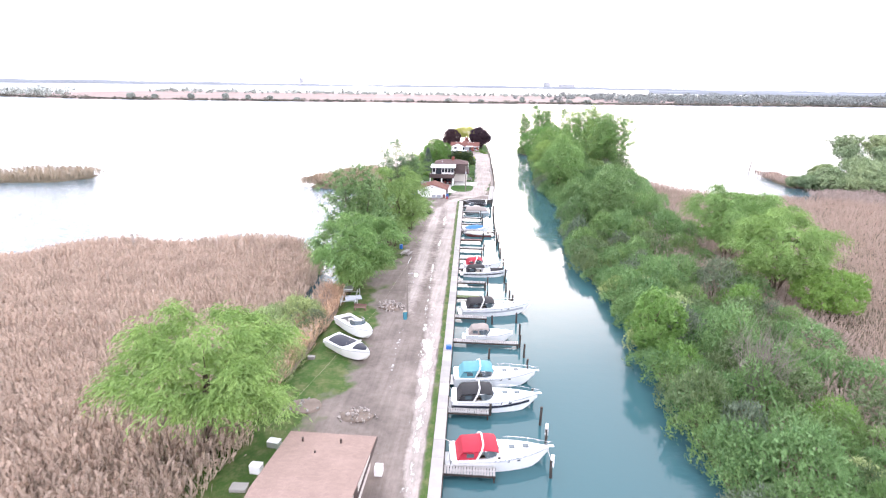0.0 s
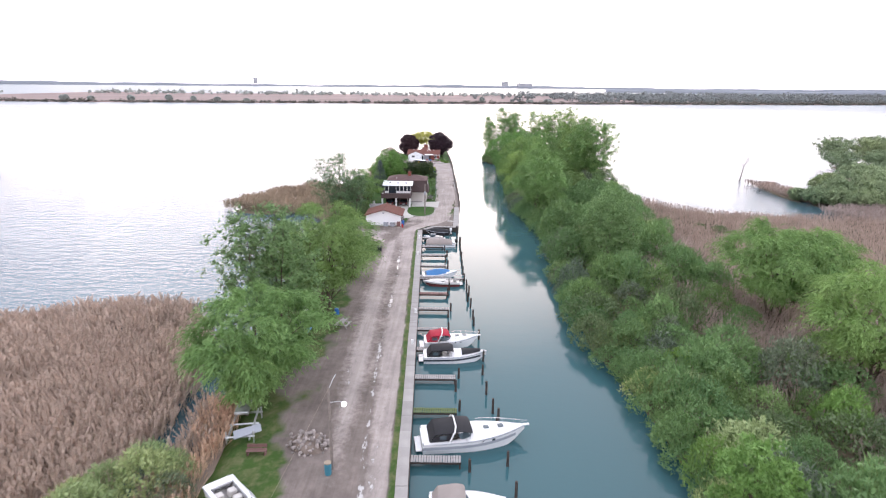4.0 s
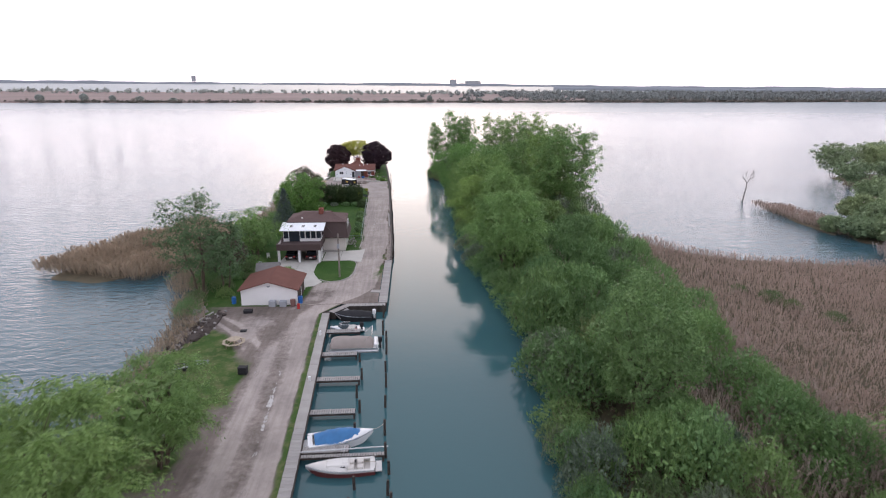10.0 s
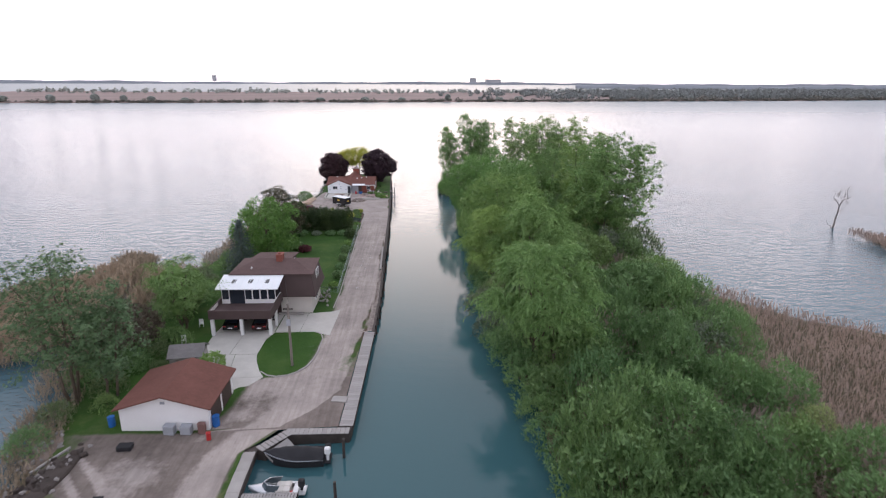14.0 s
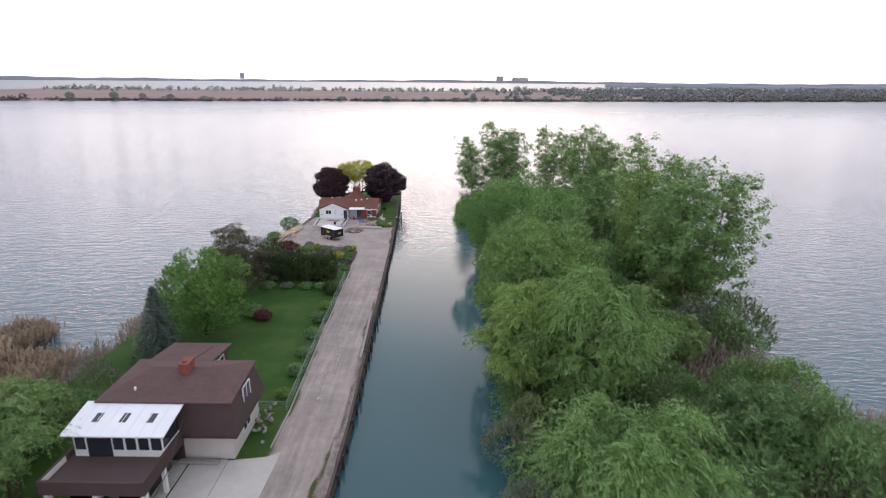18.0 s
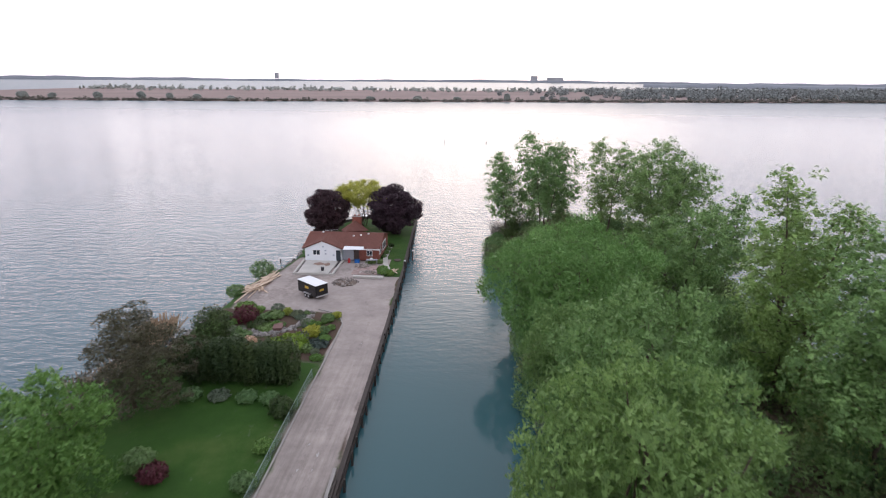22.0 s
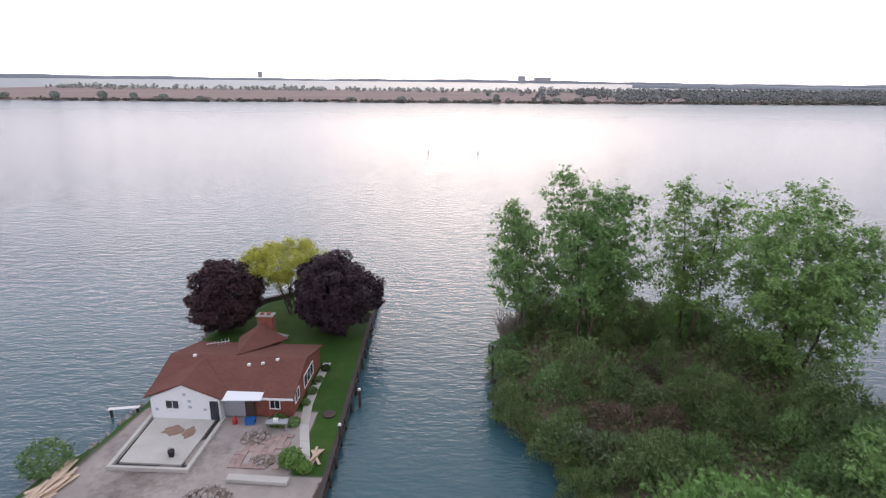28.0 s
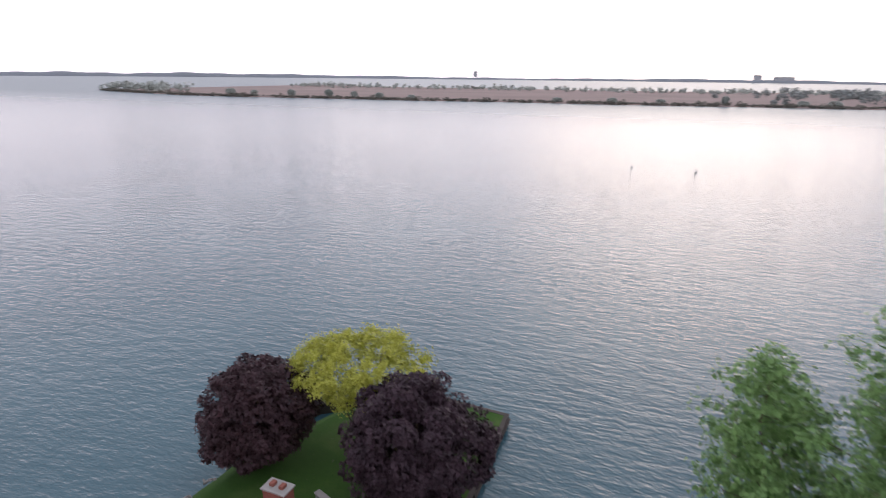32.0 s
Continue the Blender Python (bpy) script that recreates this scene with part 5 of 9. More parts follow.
reed_bed("reeds", scatter(4500, -165, -120, 145, 195, lambda x, y: ((x + 139) / 21) ** 2 + ((y - 166 - 0.2 * (x + 139)) / 9.5) ** 2 < 1 + 0.2 * wobble(x, y, 5, 2), 5), "dry straw reeds covering the low islet", M_reeddry, (2.0, 3.0), 0.3, 0.12)
reed_bed("reeds", scatter(36000, -36, -21, 118, 222, lambda x, y: (x < left_edge(y) + 2.5) & (x > left_edge(y) - lerp_table(((118, 0.5), (140, 0.8), (150, 1.4), (158, 2.6), (170, 1.8), (180, 1.1), (200, 0.7), (215, 0.6), (222, 0.3)), y)) & (wobble(x, y, 2.5, 3) > -0.75), 6), "dry straw reeds along the lake shore", M_reeddry, (0.7, 1.8), 0.2, 0.034)
reed_bed("reeds", scatter(2600, -43, -35, 193, 202, lambda x, y: ((x + 38.8) / 3.2) ** 2 + ((y - 197.5) / 3.4) ** 2 < 1, 12), "small clump of dry straw reeds in the lake", M_reeddry, (1.2, 2.1), 0.1)
reed_bed("reeds", scatter(3000, -29, -22, 222, 231, lambda x, y: ((x + 25.4) / 1.9) ** 2 + ((y - 226.5) / 3.0) ** 2 < 1 + 0.3 * wobble(x, y, 1.5, 2), 13), "tan ornamental grass clump on the lake shore", M_reeddry, (1.4, 2.4), 0.3)
reed_bed("reeds", scatter(7000, 88, 106, 178, 218, lambda x, y: ((x - 97.0 + 0.07 * (y - 199)) / 3.4) ** 2 + ((y - 198) / 17) ** 2 < 1 + 0.35 * wobble(x, y, 2, 3), 7), "dry reeds on a narrow spit", M_reedred, (1.4, 2.3), 0.2, 0.06)
reed_bed("reeds", scatter(1500, 110, 150, 195, 240, lambda x, y: np.abs((y - 205) - (x - 115) * 0.6) < 5, 8), "dry reeds round the wooded islet", M_reedred, (1.8, 2.6), 0.2, 0.1)

reed_bed("reeds", scatter(16000, 84, 176, 152, 184, lambda x, y: (((x - 132) / 42) ** 2 + ((y - 167) / 14.5) ** 2 < 1) & (y < 177 + 2 * wobble(x, y, 4, 2)), 11), "dry russet reeds before the wooded islet", M_reedred, (1.4, 2.2), 0.3, 0.07)

# drowned snag
snag = thing("dead_tree", 95.4, 221.8, -0.3, 0, "bare grey dead tree standing in the lake", "tree")
gs = np.random.default_rng(5)
twigs = []
for k in range(26):
    q = np.array((0.9 + 1.7 * gs.random() - 1.6 * (k % 3 == 0), gs.normal() * 0.4, 5.2 + 3.0 * gs.random()))
    twigs.append(bent(q, q + np.array((gs.normal() * 0.7, gs.normal() * 0.5, 0.5 + 0.8 * gs.random())), 0.035, 0.012, gs, 3))
part("twig", limb_mesh(twigs, 4), M_greybark, snag)
part("trunk", limb_mesh([bent((0, 0, -0.5), (0.8, 0, 5), 0.22, 0.12, gs, 4, 0, 0.03), bent((0.8, 0, 5), (2.6, 0.3, 9.2), 0.12, 0.03, gs, 4), bent((0.8, 0, 5), (-0.9, 0, 8.4), 0.1, 0.02, gs, 4),
                         bent((0.6, 0, 3.6), (2.9, 0, 6.2), 0.07, 0.02, gs, 4), bent((1.5, 0, 6.8), (3.4, 0.5, 8.3), 0.05, 0.02, gs, 3), bent((0.2, 0, 6.8), (0.5, 0, 9.0), 0.05, 0.02, gs, 3), bent((0, 0, 0), (-1.4, 0, 2.0), 0.08, 0.03, gs, 3)], 6), M_greybark, snag)

# ---- the far shores ----
M_farreed = plain("far_reed_marsh", (0.25, 0.185, 0.17), 0.95, 0.2, 0.02)
# leaf colour paled and greyed to carry the haze of distance
M_fartree = plain("hazed_far_foliage", (0.38, 0.41, 0.38), 0.95, 0.25, 0.05)
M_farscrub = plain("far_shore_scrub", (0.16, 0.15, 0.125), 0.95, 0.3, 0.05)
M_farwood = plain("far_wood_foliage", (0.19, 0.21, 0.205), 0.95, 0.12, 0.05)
# aerial haze painted in as blue-grey, for horizon woods and tower roofs
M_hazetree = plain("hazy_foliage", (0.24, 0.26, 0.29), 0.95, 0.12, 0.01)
M_farstone = plain("far_building", (0.40, 0.40, 0.42), 0.9, 0.1, 0.05)

SHORE = ((-1400, 960), (-870, 912), (-620, 835), (-450, 850), (30, 930), (600, 1045), (1400, 1240), (2600, 1500))


def strip(name, x0, x1, step, near, depth, top, mat, label):
    xs = np.arange(x0, x1 + 1, step)
    rows = []
    for q, z in ((0, -0.5), (3, 0.8), (10, top), (depth, top), (depth + 5, -0.5)):
        rows.append(np.stack([xs, np.array([near(x) for x in xs]) + q + (3 * np.sin(xs / 37) if q < 11 else 12 * np.sin(xs / 90)), np.full(len(xs), z)], 1))
    v = np.concatenate(rows)
    n = len(xs)
    f = [(k * n + i, k * n + i + 1, (k + 1) * n + i + 1, (k + 1) * n + i) for k in range(4) for i in range(n - 1)]
    return tagged(new(name, mesh_from(name, v, f, mat)), label, "shore", kind="structure")


strip("ground_island", -870, 2300, 15, lambda x: float(lerp_table(SHORE, x)), 620, 1.4, M_farreed, "long flat island of dry russet marsh across the lake")


def far_grove(name, spots, mat, label, seed, leafsize=1.6, per=9):
    """Distant trees, each a knot of leaf sprays, too far off to count."""
    g = np.random.default_rng(seed)
    cs, rs = [], []
    for x, y, h, r, z in spots:
        n = 4
        d = g.normal(size=(n, 3)) * np.array([0.38, 0.38, 0.22]) * np.array([r, r, h])
        d[:, 2] += z + h * 0.58
        cs.append(d + np.array([x, y, 0]))
        rs.append(np.full(n, r * 0.5))
    c, r = np.concatenate(cs), np.concatenate(rs)
    lv = clump_leaves(c, r, per, leafsize * 1.3, g, np.array([0, 2000, -50.0]), squash=1.0, aspect=0.9)
    return tagged(new(name, quads_mesh(name, lv, mat)), label, "trees", kind="stuff")


g = np.random.default_rng(9)
front = []
for k in range(1900):
    x = g.uniform(-860, 1500)
    h = g.uniform(0.9, 2.0) if g.random() < 0.94 else g.uniform(2.5, 4.5)
    if x > 330:
        h *= 1.5
    front.append((x, float(lerp_table(SHORE, x)) + 3 * math.sin(x / 37) + g.uniform(1, 12), h, h * 1.3, 0.5))
back = []
for k in range(620):
    x = g.uniform(-860, 1900)
    h = g.uniform(4, 9)
    back.append((x, float(lerp_table(SHORE, x)) + g.uniform(430, 610), h, h * 0.6, 1))
wood = []
for k in range(2100):
    x = 40 + 1700 * g.random() ** 0.85
    if g.random() > 0.12 + 0.88 * smooth(90, 430, x):
        continue
    h = g.uniform(5, 11)
    wood.append((x, float(lerp_table(SHORE, x)) + 20 + 580 * g.random() ** 1.3, h, h * 0.95, 1))
tip = [(g.uniform(-868, -700), 0, g.uniform(7, 14), 8, 1) for k in range(60)]
tip = [(x, float(lerp_table(SHORE, x)) + g.uniform(8, 90), h, r, z) for x, _, h, r, z in tip]
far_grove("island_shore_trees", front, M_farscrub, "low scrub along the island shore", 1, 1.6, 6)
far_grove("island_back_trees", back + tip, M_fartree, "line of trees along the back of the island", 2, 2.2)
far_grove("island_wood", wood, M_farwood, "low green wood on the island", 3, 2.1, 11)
# single trees that stand out on the island shore
for x, h, r in ((45, 13, 6), (-405, 13, 8), (-372, 11, 6), (-340, 9, 8), (-545, 12, 10), (-510, 10, 7), (-455, 12, 8), (-300, 6, 8), (-130, 6, 9), (-70, 7, 9), (-20, 6, 8), (120, 7, 9), (150, 8, 10)):
    y = float(lerp_table(SHORE, x)) + 14
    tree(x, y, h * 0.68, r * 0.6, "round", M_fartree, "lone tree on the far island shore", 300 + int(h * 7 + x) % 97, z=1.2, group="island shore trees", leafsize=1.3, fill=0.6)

# mainland: a long low rise with woods, on the horizon
def ridge(name, r, a0, a1, h, seed, mat, label):
    """A wooded rise along an arc round the lake; a0, a1 in degrees from straight ahead, to the right."""
    a = np.radians(np.linspace(a0, a1, 420))
    s = a * r
    top = h * (0.75 + 0.18 * np.sin(s / 410 + seed) + 0.10 * np.sin(s / 97 + 2 * seed) + 0.06 * np.sin(s / 33 + seed))
    top = top * (1 + 0.9 * np.clip((-np.degrees(a) - 34) / 14, 0, 1))
    rr = r + 60 * np.sin(s / 700)
    n = len(a)
    rows = [np.stack([(rr + q) * np.sin(a), 150 + (rr + q) * np.cos(a), z], 1) for q, z in ((0, np.full(n, -1.0)), (6, top * 0.7), (30, top), (250, top * 0.9))]
    f = [(k * n + i, k * n + i + 1, (k + 1) * n + i + 1, (k + 1) * n + i) for k in range(3) for i in range(n - 1)]
    return tagged(new(name, mesh_from(name, np.concatenate(rows), f, mat)), label, "shore", kind="structure")


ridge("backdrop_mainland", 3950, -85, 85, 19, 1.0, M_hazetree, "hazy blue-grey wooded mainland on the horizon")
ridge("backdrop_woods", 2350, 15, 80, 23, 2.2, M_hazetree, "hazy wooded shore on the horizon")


def tower(x, y, w, h, label):
    t = thing("far_building", x, y, 15, 0, label, "building", "horizon buildings")
    part("wall", box(-w / 2, w / 2, -w / 2, w / 2, 0, h), M_farstone, t)
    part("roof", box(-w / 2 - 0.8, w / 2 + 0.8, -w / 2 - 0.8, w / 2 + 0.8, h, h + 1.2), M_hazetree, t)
    return t


tower(330, 3850, 40, 26, "grey block of flats on the horizon")
tower(455, 3850, 90, 18, "long grey building on the horizon")
tower(-1270, 3850, 20, 34, "grey tower on the horizon")

# ---- dock, sea wall, posts ----
M_plank = plain("grey_plank", (0.35, 0.33, 0.32), 0.85, 0.26, 4, relief=0.01, random=0.35)
M_timber = plain("dark_timber", (0.055, 0.045, 0.04), 0.85, 0.4, 4, relief=0.02)
M_conc = plain("concrete", (0.50, 0.48, 0.45), 0.85, 0.18, 1.2, relief=0.006)
M_oldconc = plain("weathered_concrete", (0.35, 0.33, 0.315), 0.9, 0.28, 2, relief=0.01, random=0.4)
M_steel = plain("rusty_sheet_steel", (0.07, 0.055, 0.05), 0.8, 0.5, 3, relief=0.01)
M_white = plain("white_paint", (0.80, 0.80, 0.81), 0.5, 0.06, 1.0)
M_gel = plain("white_gelcoat", (0.82, 0.82, 0.83), 0.25, 0.04, 0.8)
M_alu = plain("aluminium", (0.62, 0.63, 0.65), 0.35, 0.12, 3, metal=0.7)
M_chrome = plain("steel_rail", (0.75, 0.76, 0.78), 0.25, 0.05, 3, metal=0.9)
M_black = plain("black_canvas", (0.018, 0.018, 0.022), 0.8, 0.3, 3)
M_navy = plain("dark_vinyl_cover", (0.022, 0.024, 0.04), 0.6, 0.25, 3)
M_redcanvas = plain("red_canvas", (0.40, 0.016, 0.04), 0.75, 0.18, 3)
M_blue = plain("blue_tarpaulin", (0.04, 0.18, 0.42), 0.5, 0.2, 3, relief=0.03)
M_teal = plain("teal_canvas", (0.10, 0.29, 0.34), 0.75, 0.15, 3)
M_tan = plain("taupe_canvas", (0.30, 0.26, 0.24), 0.8, 0.12, 3, relief=0.02)
M_rubber = plain("black_rubber", (0.012, 0.012, 0.013), 0.7, 0.3, 4)
M_redpaint = plain("red_paint", (0.42, 0.03, 0.03), 0.5, 0.2, 3)
M_bluepaint = plain("blue_plastic", (0.02, 0.13, 0.42), 0.45, 0.2, 3)
M_tanwood = plain("tan_weathered_wood", (0.40, 0.33, 0.25), 0.8, 0.3, 4)
M_slime = plain("green_slime_timber", (0.10, 0.14, 0.05), 0.8, 0.3, 4, relief=0.02)


def glass(name, color, rough=0.05):
    m, nt, b = nodes_of(name)
    n = noise_node(nt, 0.6, 2, 0.5, nt.nodes.new("ShaderNodeTexCoord").outputs["Object"])
    c = ramp(nt, n.outputs[0], ((0.3, tuple(v * 0.7 for v in color)), (0.7, color)))
    nt.links.new(c.outputs[0], b.inputs["Base Color"])
    b.inputs["Roughness"].default_value = rough
    b.inputs["Specular IOR Level"].default_value = 0.7
    return m


M_glass = glass("dark_window_glass", (0.03, 0.04, 0.055))
M_screen = glass("tinted_windscreen", (0.08, 0.11, 0.13))


def dock_x(y):
    return float(lerp_table(DOCK, y))


dock = thing("dock", -3.0, 90, 0, 0, "long weathered dock of concrete slabs and grey planks", "dock", kind="structure")
dock.matrix_world = pose(0, 0, 0)
pts = [(dock_x(y), y) for y in (-60, 38.5, 147.2)]
inner = [(x - 1.0, y) for x, y in pts]
part("dock_wall", prism([(x - 0.12, y) for x, y in pts] + inner[::-1], -1.2, 0.922), M_steel, dock)
part("rim_beam", prism([(x + 0.04, y) for x, y in pts] + [(x - 0.12, y) for x, y in pts[::-1]], 0.62, 0.93), M_timber, dock)
board_mesh = bpy.data.meshes.new("board")
bmb = box(-0.49, 0.47, -0.18, 0.18, 0, 0.055, bevel=0.008)
bmb.to_mesh(board_mesh)
bmb.free()
board_mesh.materials.append(M_plank)
slab_mesh = bpy.data.meshes.new("slab")
bmb = box(-0.49, 0.47, -1.185, 1.185, 0, 0.06, bevel=0.012)
bmb.to_mesh(slab_mesh)
bmb.free()
slab_mesh.materials.append(M_oldconc)
gd = np.random.default_rng(3)
y = 33.4
while y < 146.6:
    if 96.5 < y < 121.0:
        share("board", board_mesh, dock, pose(dock_x(y) - 0.5 + gd.normal() * 0.012, y, 0.925 + gd.normal() * 0.006, 0, 0, 2.2 + gd.normal() * 0.4))
        y += 0.372
    else:
        share("slab", slab_mesh, dock, pose(dock_x(y) - 0.5 + gd.normal() * 0.008, y, 0.925 + gd.normal() * 0.006, gd.normal() * 0.15, 0, 2.2 + gd.normal() * 0.15))
        y += 1.2 + (0.2 if 95.0 < y + 1.2 < 97.5 else 1.182)
part("rear_slab", prism([(x - 0.03, y) for x, y in ((dock_x(-60), -60), (dock_x(32.8), 32.8))] + [(dock_x(32.8) - 1, 32.8), (dock_x(-60) - 1, -60)], 0.86, 0.92), M_oldconc, dock)

# landing round the basin head
landing = thing("landing", 0, 0, 0, 0, "grey timber landing round the head of the basin", "dock", kind="structure")
head = [(-5.35, 146.6), (-3.7, 149.3), (0.7, 149.5), (1.05, 150.6), (1.25, 168.8), (2.4, 169.2), (2.0, 149.2), (1.9, 148.7), (-3.3, 148.5), (-4.6, 146.4)]
part("base", prism(head[::-1], -1.2, 0.95), M_timber, landing)
for k in range(46):
    yy = 149.9 + k * 0.42
    share("board", board_mesh, landing, pose(1.0 + 0.55 + (yy - 150) * 0.019, yy, 0.965, 0, 0, 1) @ Matrix.Diagonal((1.25, 1.1, 1, 1)))
for k in range(14):
    share("board", board_mesh, landing, pose(-3.3 + k * 0.385, 149.0, 0.965, 0, 0, 90) @ Matrix.Diagonal((0.9, 1, 1, 1)))
for k in range(7):
    share("board", board_mesh, landing, pose(-5.0 + k * 0.27, 146.75 + k * 0.33, 0.965, 0, 0, 140) @ Matrix.Diagonal((0.95, 1, 1, 1)))
part("ramp", hull([(-4.55, 146.2, 0.84), (-3.2, 148.3, 0.84), (-2.6, 147.9, 0.4), (-3.9, 145.8, 0.4)], [(-4.55, 146.2, 0.74), (-3.2, 148.3, 0.74), (-2.6, 147.9, 0.3), (-3.9, 145.8, 0.3)]), M_plank, landing, "sloping plank ramp")

# sea wall of the roadway
wall = thing("wall_sea", 0, 0, 0, 0, "rusty steel sea wall with timber waling", "sea wall", kind="structure")
WY = [169, 180, 195, 210, 232, 250, 275, 288.2]
wp = [(float(lerp_table(WALL, v)), v) for v in WY]
part("sheet_piling", prism(wp + [(x - 0.3, v) for x, v in wp[::-1]], -1.5, 0.97), M_steel, wall)
part("cap", prism([(x + 0.06, v) for x, v in wp[2:]] + [(x - 0.34, v) for x, v in wp[2:][::-1]], 0.972, 1.03), M_timber, wall)
part("waling", prism([(x + 0.16, v) for x, v in wp] + [(x + 0.002, v) for x, v in wp[::-1]], 0.35, 0.6), M_timber, wall)
end = [(-1.6, 288.2), (-11.5, 288.6), (-18.0, 283.2), (-21.0, 276), (-20.7, 275.8), (-17.8, 282.8), (-11.4, 288.2), (-1.6, 287.8)]
part("end_wall", prism(end[::-1], -1.5, 1.02), M_timber, wall)
for k in range(44):
    yy = 170.3 + k * 2.55 + gd.normal() * 0.3
    if yy > 278:
        break
    xx = float(lerp_table(WALL, yy)) + 0.3
    part("fender_post", tube((xx, yy, -1.2), (xx - 0.12 + gd.normal() * 0.12, yy + gd.normal() * 0.25, 0.9 + gd.random() * 0.5), 0.12, 0.10, 7), M_timber, wall)
drift = thing("timber_beam", 1.35, 198.4, 0.97, 2, "split old timber beam lying on the wall", "beam")
part("beam", box(-0.14, 0.14, -6.2, 6.2, 0, 0.26, bevel=0.02), M_oldconc, drift, "grey weathered beam")
part("beam", box(0.22, 0.40, -4.5, 5.0, 0, 0.2, bevel=0.02), M_timber, drift, "dark beam")

# old pilings at the point across the canal
for k in range(9):
    p = thing("piling", 13.2 + 0.1 * k * (k < 4) + gd.normal() * 0.05, 272.5 - k * 1.7, -1, 0, "dark leaning old timber piling at the bank", "post", "bank pilings")
    part("post", tube((0, 0, 0), (gd.normal() * 0.15, gd.normal() * 0.1, 1.9 + gd.random() * 0.9), 0.14, 0.12, 7), M_timber, p)

# finger piers
FINGERS = ((40.8, 2.8, 1.0, 0), (49.3, 2.2, 0.75, 0), (64.4, 5.5, 0.75, 0), (71.7, 1.7, 0.85, 0), (78.9, 1.4, 0.8, 1), (85.3, 1.3, 0.85, 0), (91.9, 0.6, 0.8, 0), (97.5, 0.3, 0.75, 0), (104.2, 0.5, 0.75, 0),
           (110.0, 0.2, 0.8, 2), (116.6, 2.7, 0.35, 0), (117.5, -0.3, 0.9, 0), (123.2, -0.2, 0.75, 0), (129.4, -0.2, 0.8, 0), (135.1, -0.9, 0.85, 0), (141.3, -1.0, 0.9, 0))
M_redwood = plain("reddish_plank", (0.20, 0.11, 0.10), 0.85, 0.3, 4, relief=0.01, random=0.4)
for fy, x1, w, tint in FINGERS:
    x0 = dock_x(fy) + 0.05
    f = thing("finger_pier", x0, fy, 0, 0.6, "narrow grey plank finger pier between boat slips" if tint == 0 else "narrow finger pier with stained planks", "pier", "finger piers")
    L = x1 - x0
    n = max(6, int(L / 0.215))
    fm = board_mesh if tint == 0 else None
    mat = (M_plank, M_slime, M_redwood)[tint]
    part("stringer", box(0, L, -w / 2, -w / 2 + 0.09, 0.42, 0.62), M_timber, f)
    part("stringer", box(0, L, w / 2 - 0.09, w / 2, 0.42, 0.62), M_timber, f)
    first = None
    for k in range(n):
        a = k * L / n
        if first is None:
            first = part("board", box(0, L / n - 0.04, -w / 2 - 0.02, w / 2 + 0.02, 0.622, 0.67), mat, f)
        else:
            share("board", first.data, f, pose(a, gd.normal() * 0.012, gd.normal() * 0.006, 0, 0, gd.normal() * 0.5))
    for s in (-1, 1):
        part("leg", tube((L - 0.12, s * (w / 2 - 0.06), -1.5), (L - 0.12, s * (w / 2 - 0.06), 0.42), 0.08, 0.08, 7), M_timber, f)

# mooring posts
POSTS = ((7.2, 41.5, 1.6), (7.1, 45.6, 1.7), (6.8, 48.7, 1.85), (6.4, 52.6, 1.5), (6.1, 58.6, 1.6), (6.0, 62.0, 1.7), (5.6, 64.6, 1.6), (5.8, 68.0, 1.5), (5.5, 71.8, 1.4), (5.2, 78.0, 1.5), (4.8, 79.6, 1.6), (4.4, 83.0, 1.5), (4.2, 87.1, 1.2),
         (4.4, 90.3, 1.3), (4.2, 95.9, 1.3), (3.7, 100.0, 1.3), (3.6, 102.1, 1.4), (3.2, 108.4, 1.4), (3.3, 110.6, 1.7), (3.1, 114.8, 1.2), (2.8, 117.0, 1.5), (2.6, 120.2, 1.6), (2.5, 124.7, 1.3), (2.5, 128.5, 1.6), (2.4, 131.8, 1.3), (2.3, 136.0, 2.2), (2.2, 139.4, 1.4), (1.8, 141.3, 1.9),
         (1.7, 146.7, 1.8), (1.3, 83.5, 1.3), (1.6, 79.9, 1.2), (1.6, 86.2, 1.2), (0.5, 98.9, 1.0), (0.3, 102.6, 1.1), (0.7, 104.9, 1.2), (0.3, 110.8, 1.3), (0.0, 119.9, 1.6), (0.1, 123.9, 1.4), (-0.1, 130.2, 1.3), (2.0, 61.3, 1.3), (1.6, 76.0, 1.3), (2.4, 71.0, 1.2), (3.0, 41.9, 1.2), (2.3, 49.8, 1.2),
         (0.5, 113.2, 1.2), (-0.4, 126.6, 1.5), (-0.6, 134.2, 1.1), (5.0, 76.6, 1.5), (3.4, 106.0, 1.5), (3.0, 112.4, 1.4))
for k, (px, py, top) in enumerate(POSTS):
    p = thing("mooring_post", px, py, -1.5, 0, "dark wet timber mooring post in the canal" if k > 1 else "mooring post with a white tube on its top", "post", "mooring posts")
    part("post", tube((0, 0, 0), (gd.normal() * 0.06, gd.normal() * 0.06, top + 1.5), 0.13, 0.11, 8), M_timber, p)
    if k < 2:
        part("sleeve", tube((0, 0, top + 0.9), (0, 0, top + 1.9), 0.15, 0.15, 8), M_white, p, "white plastic sleeve")

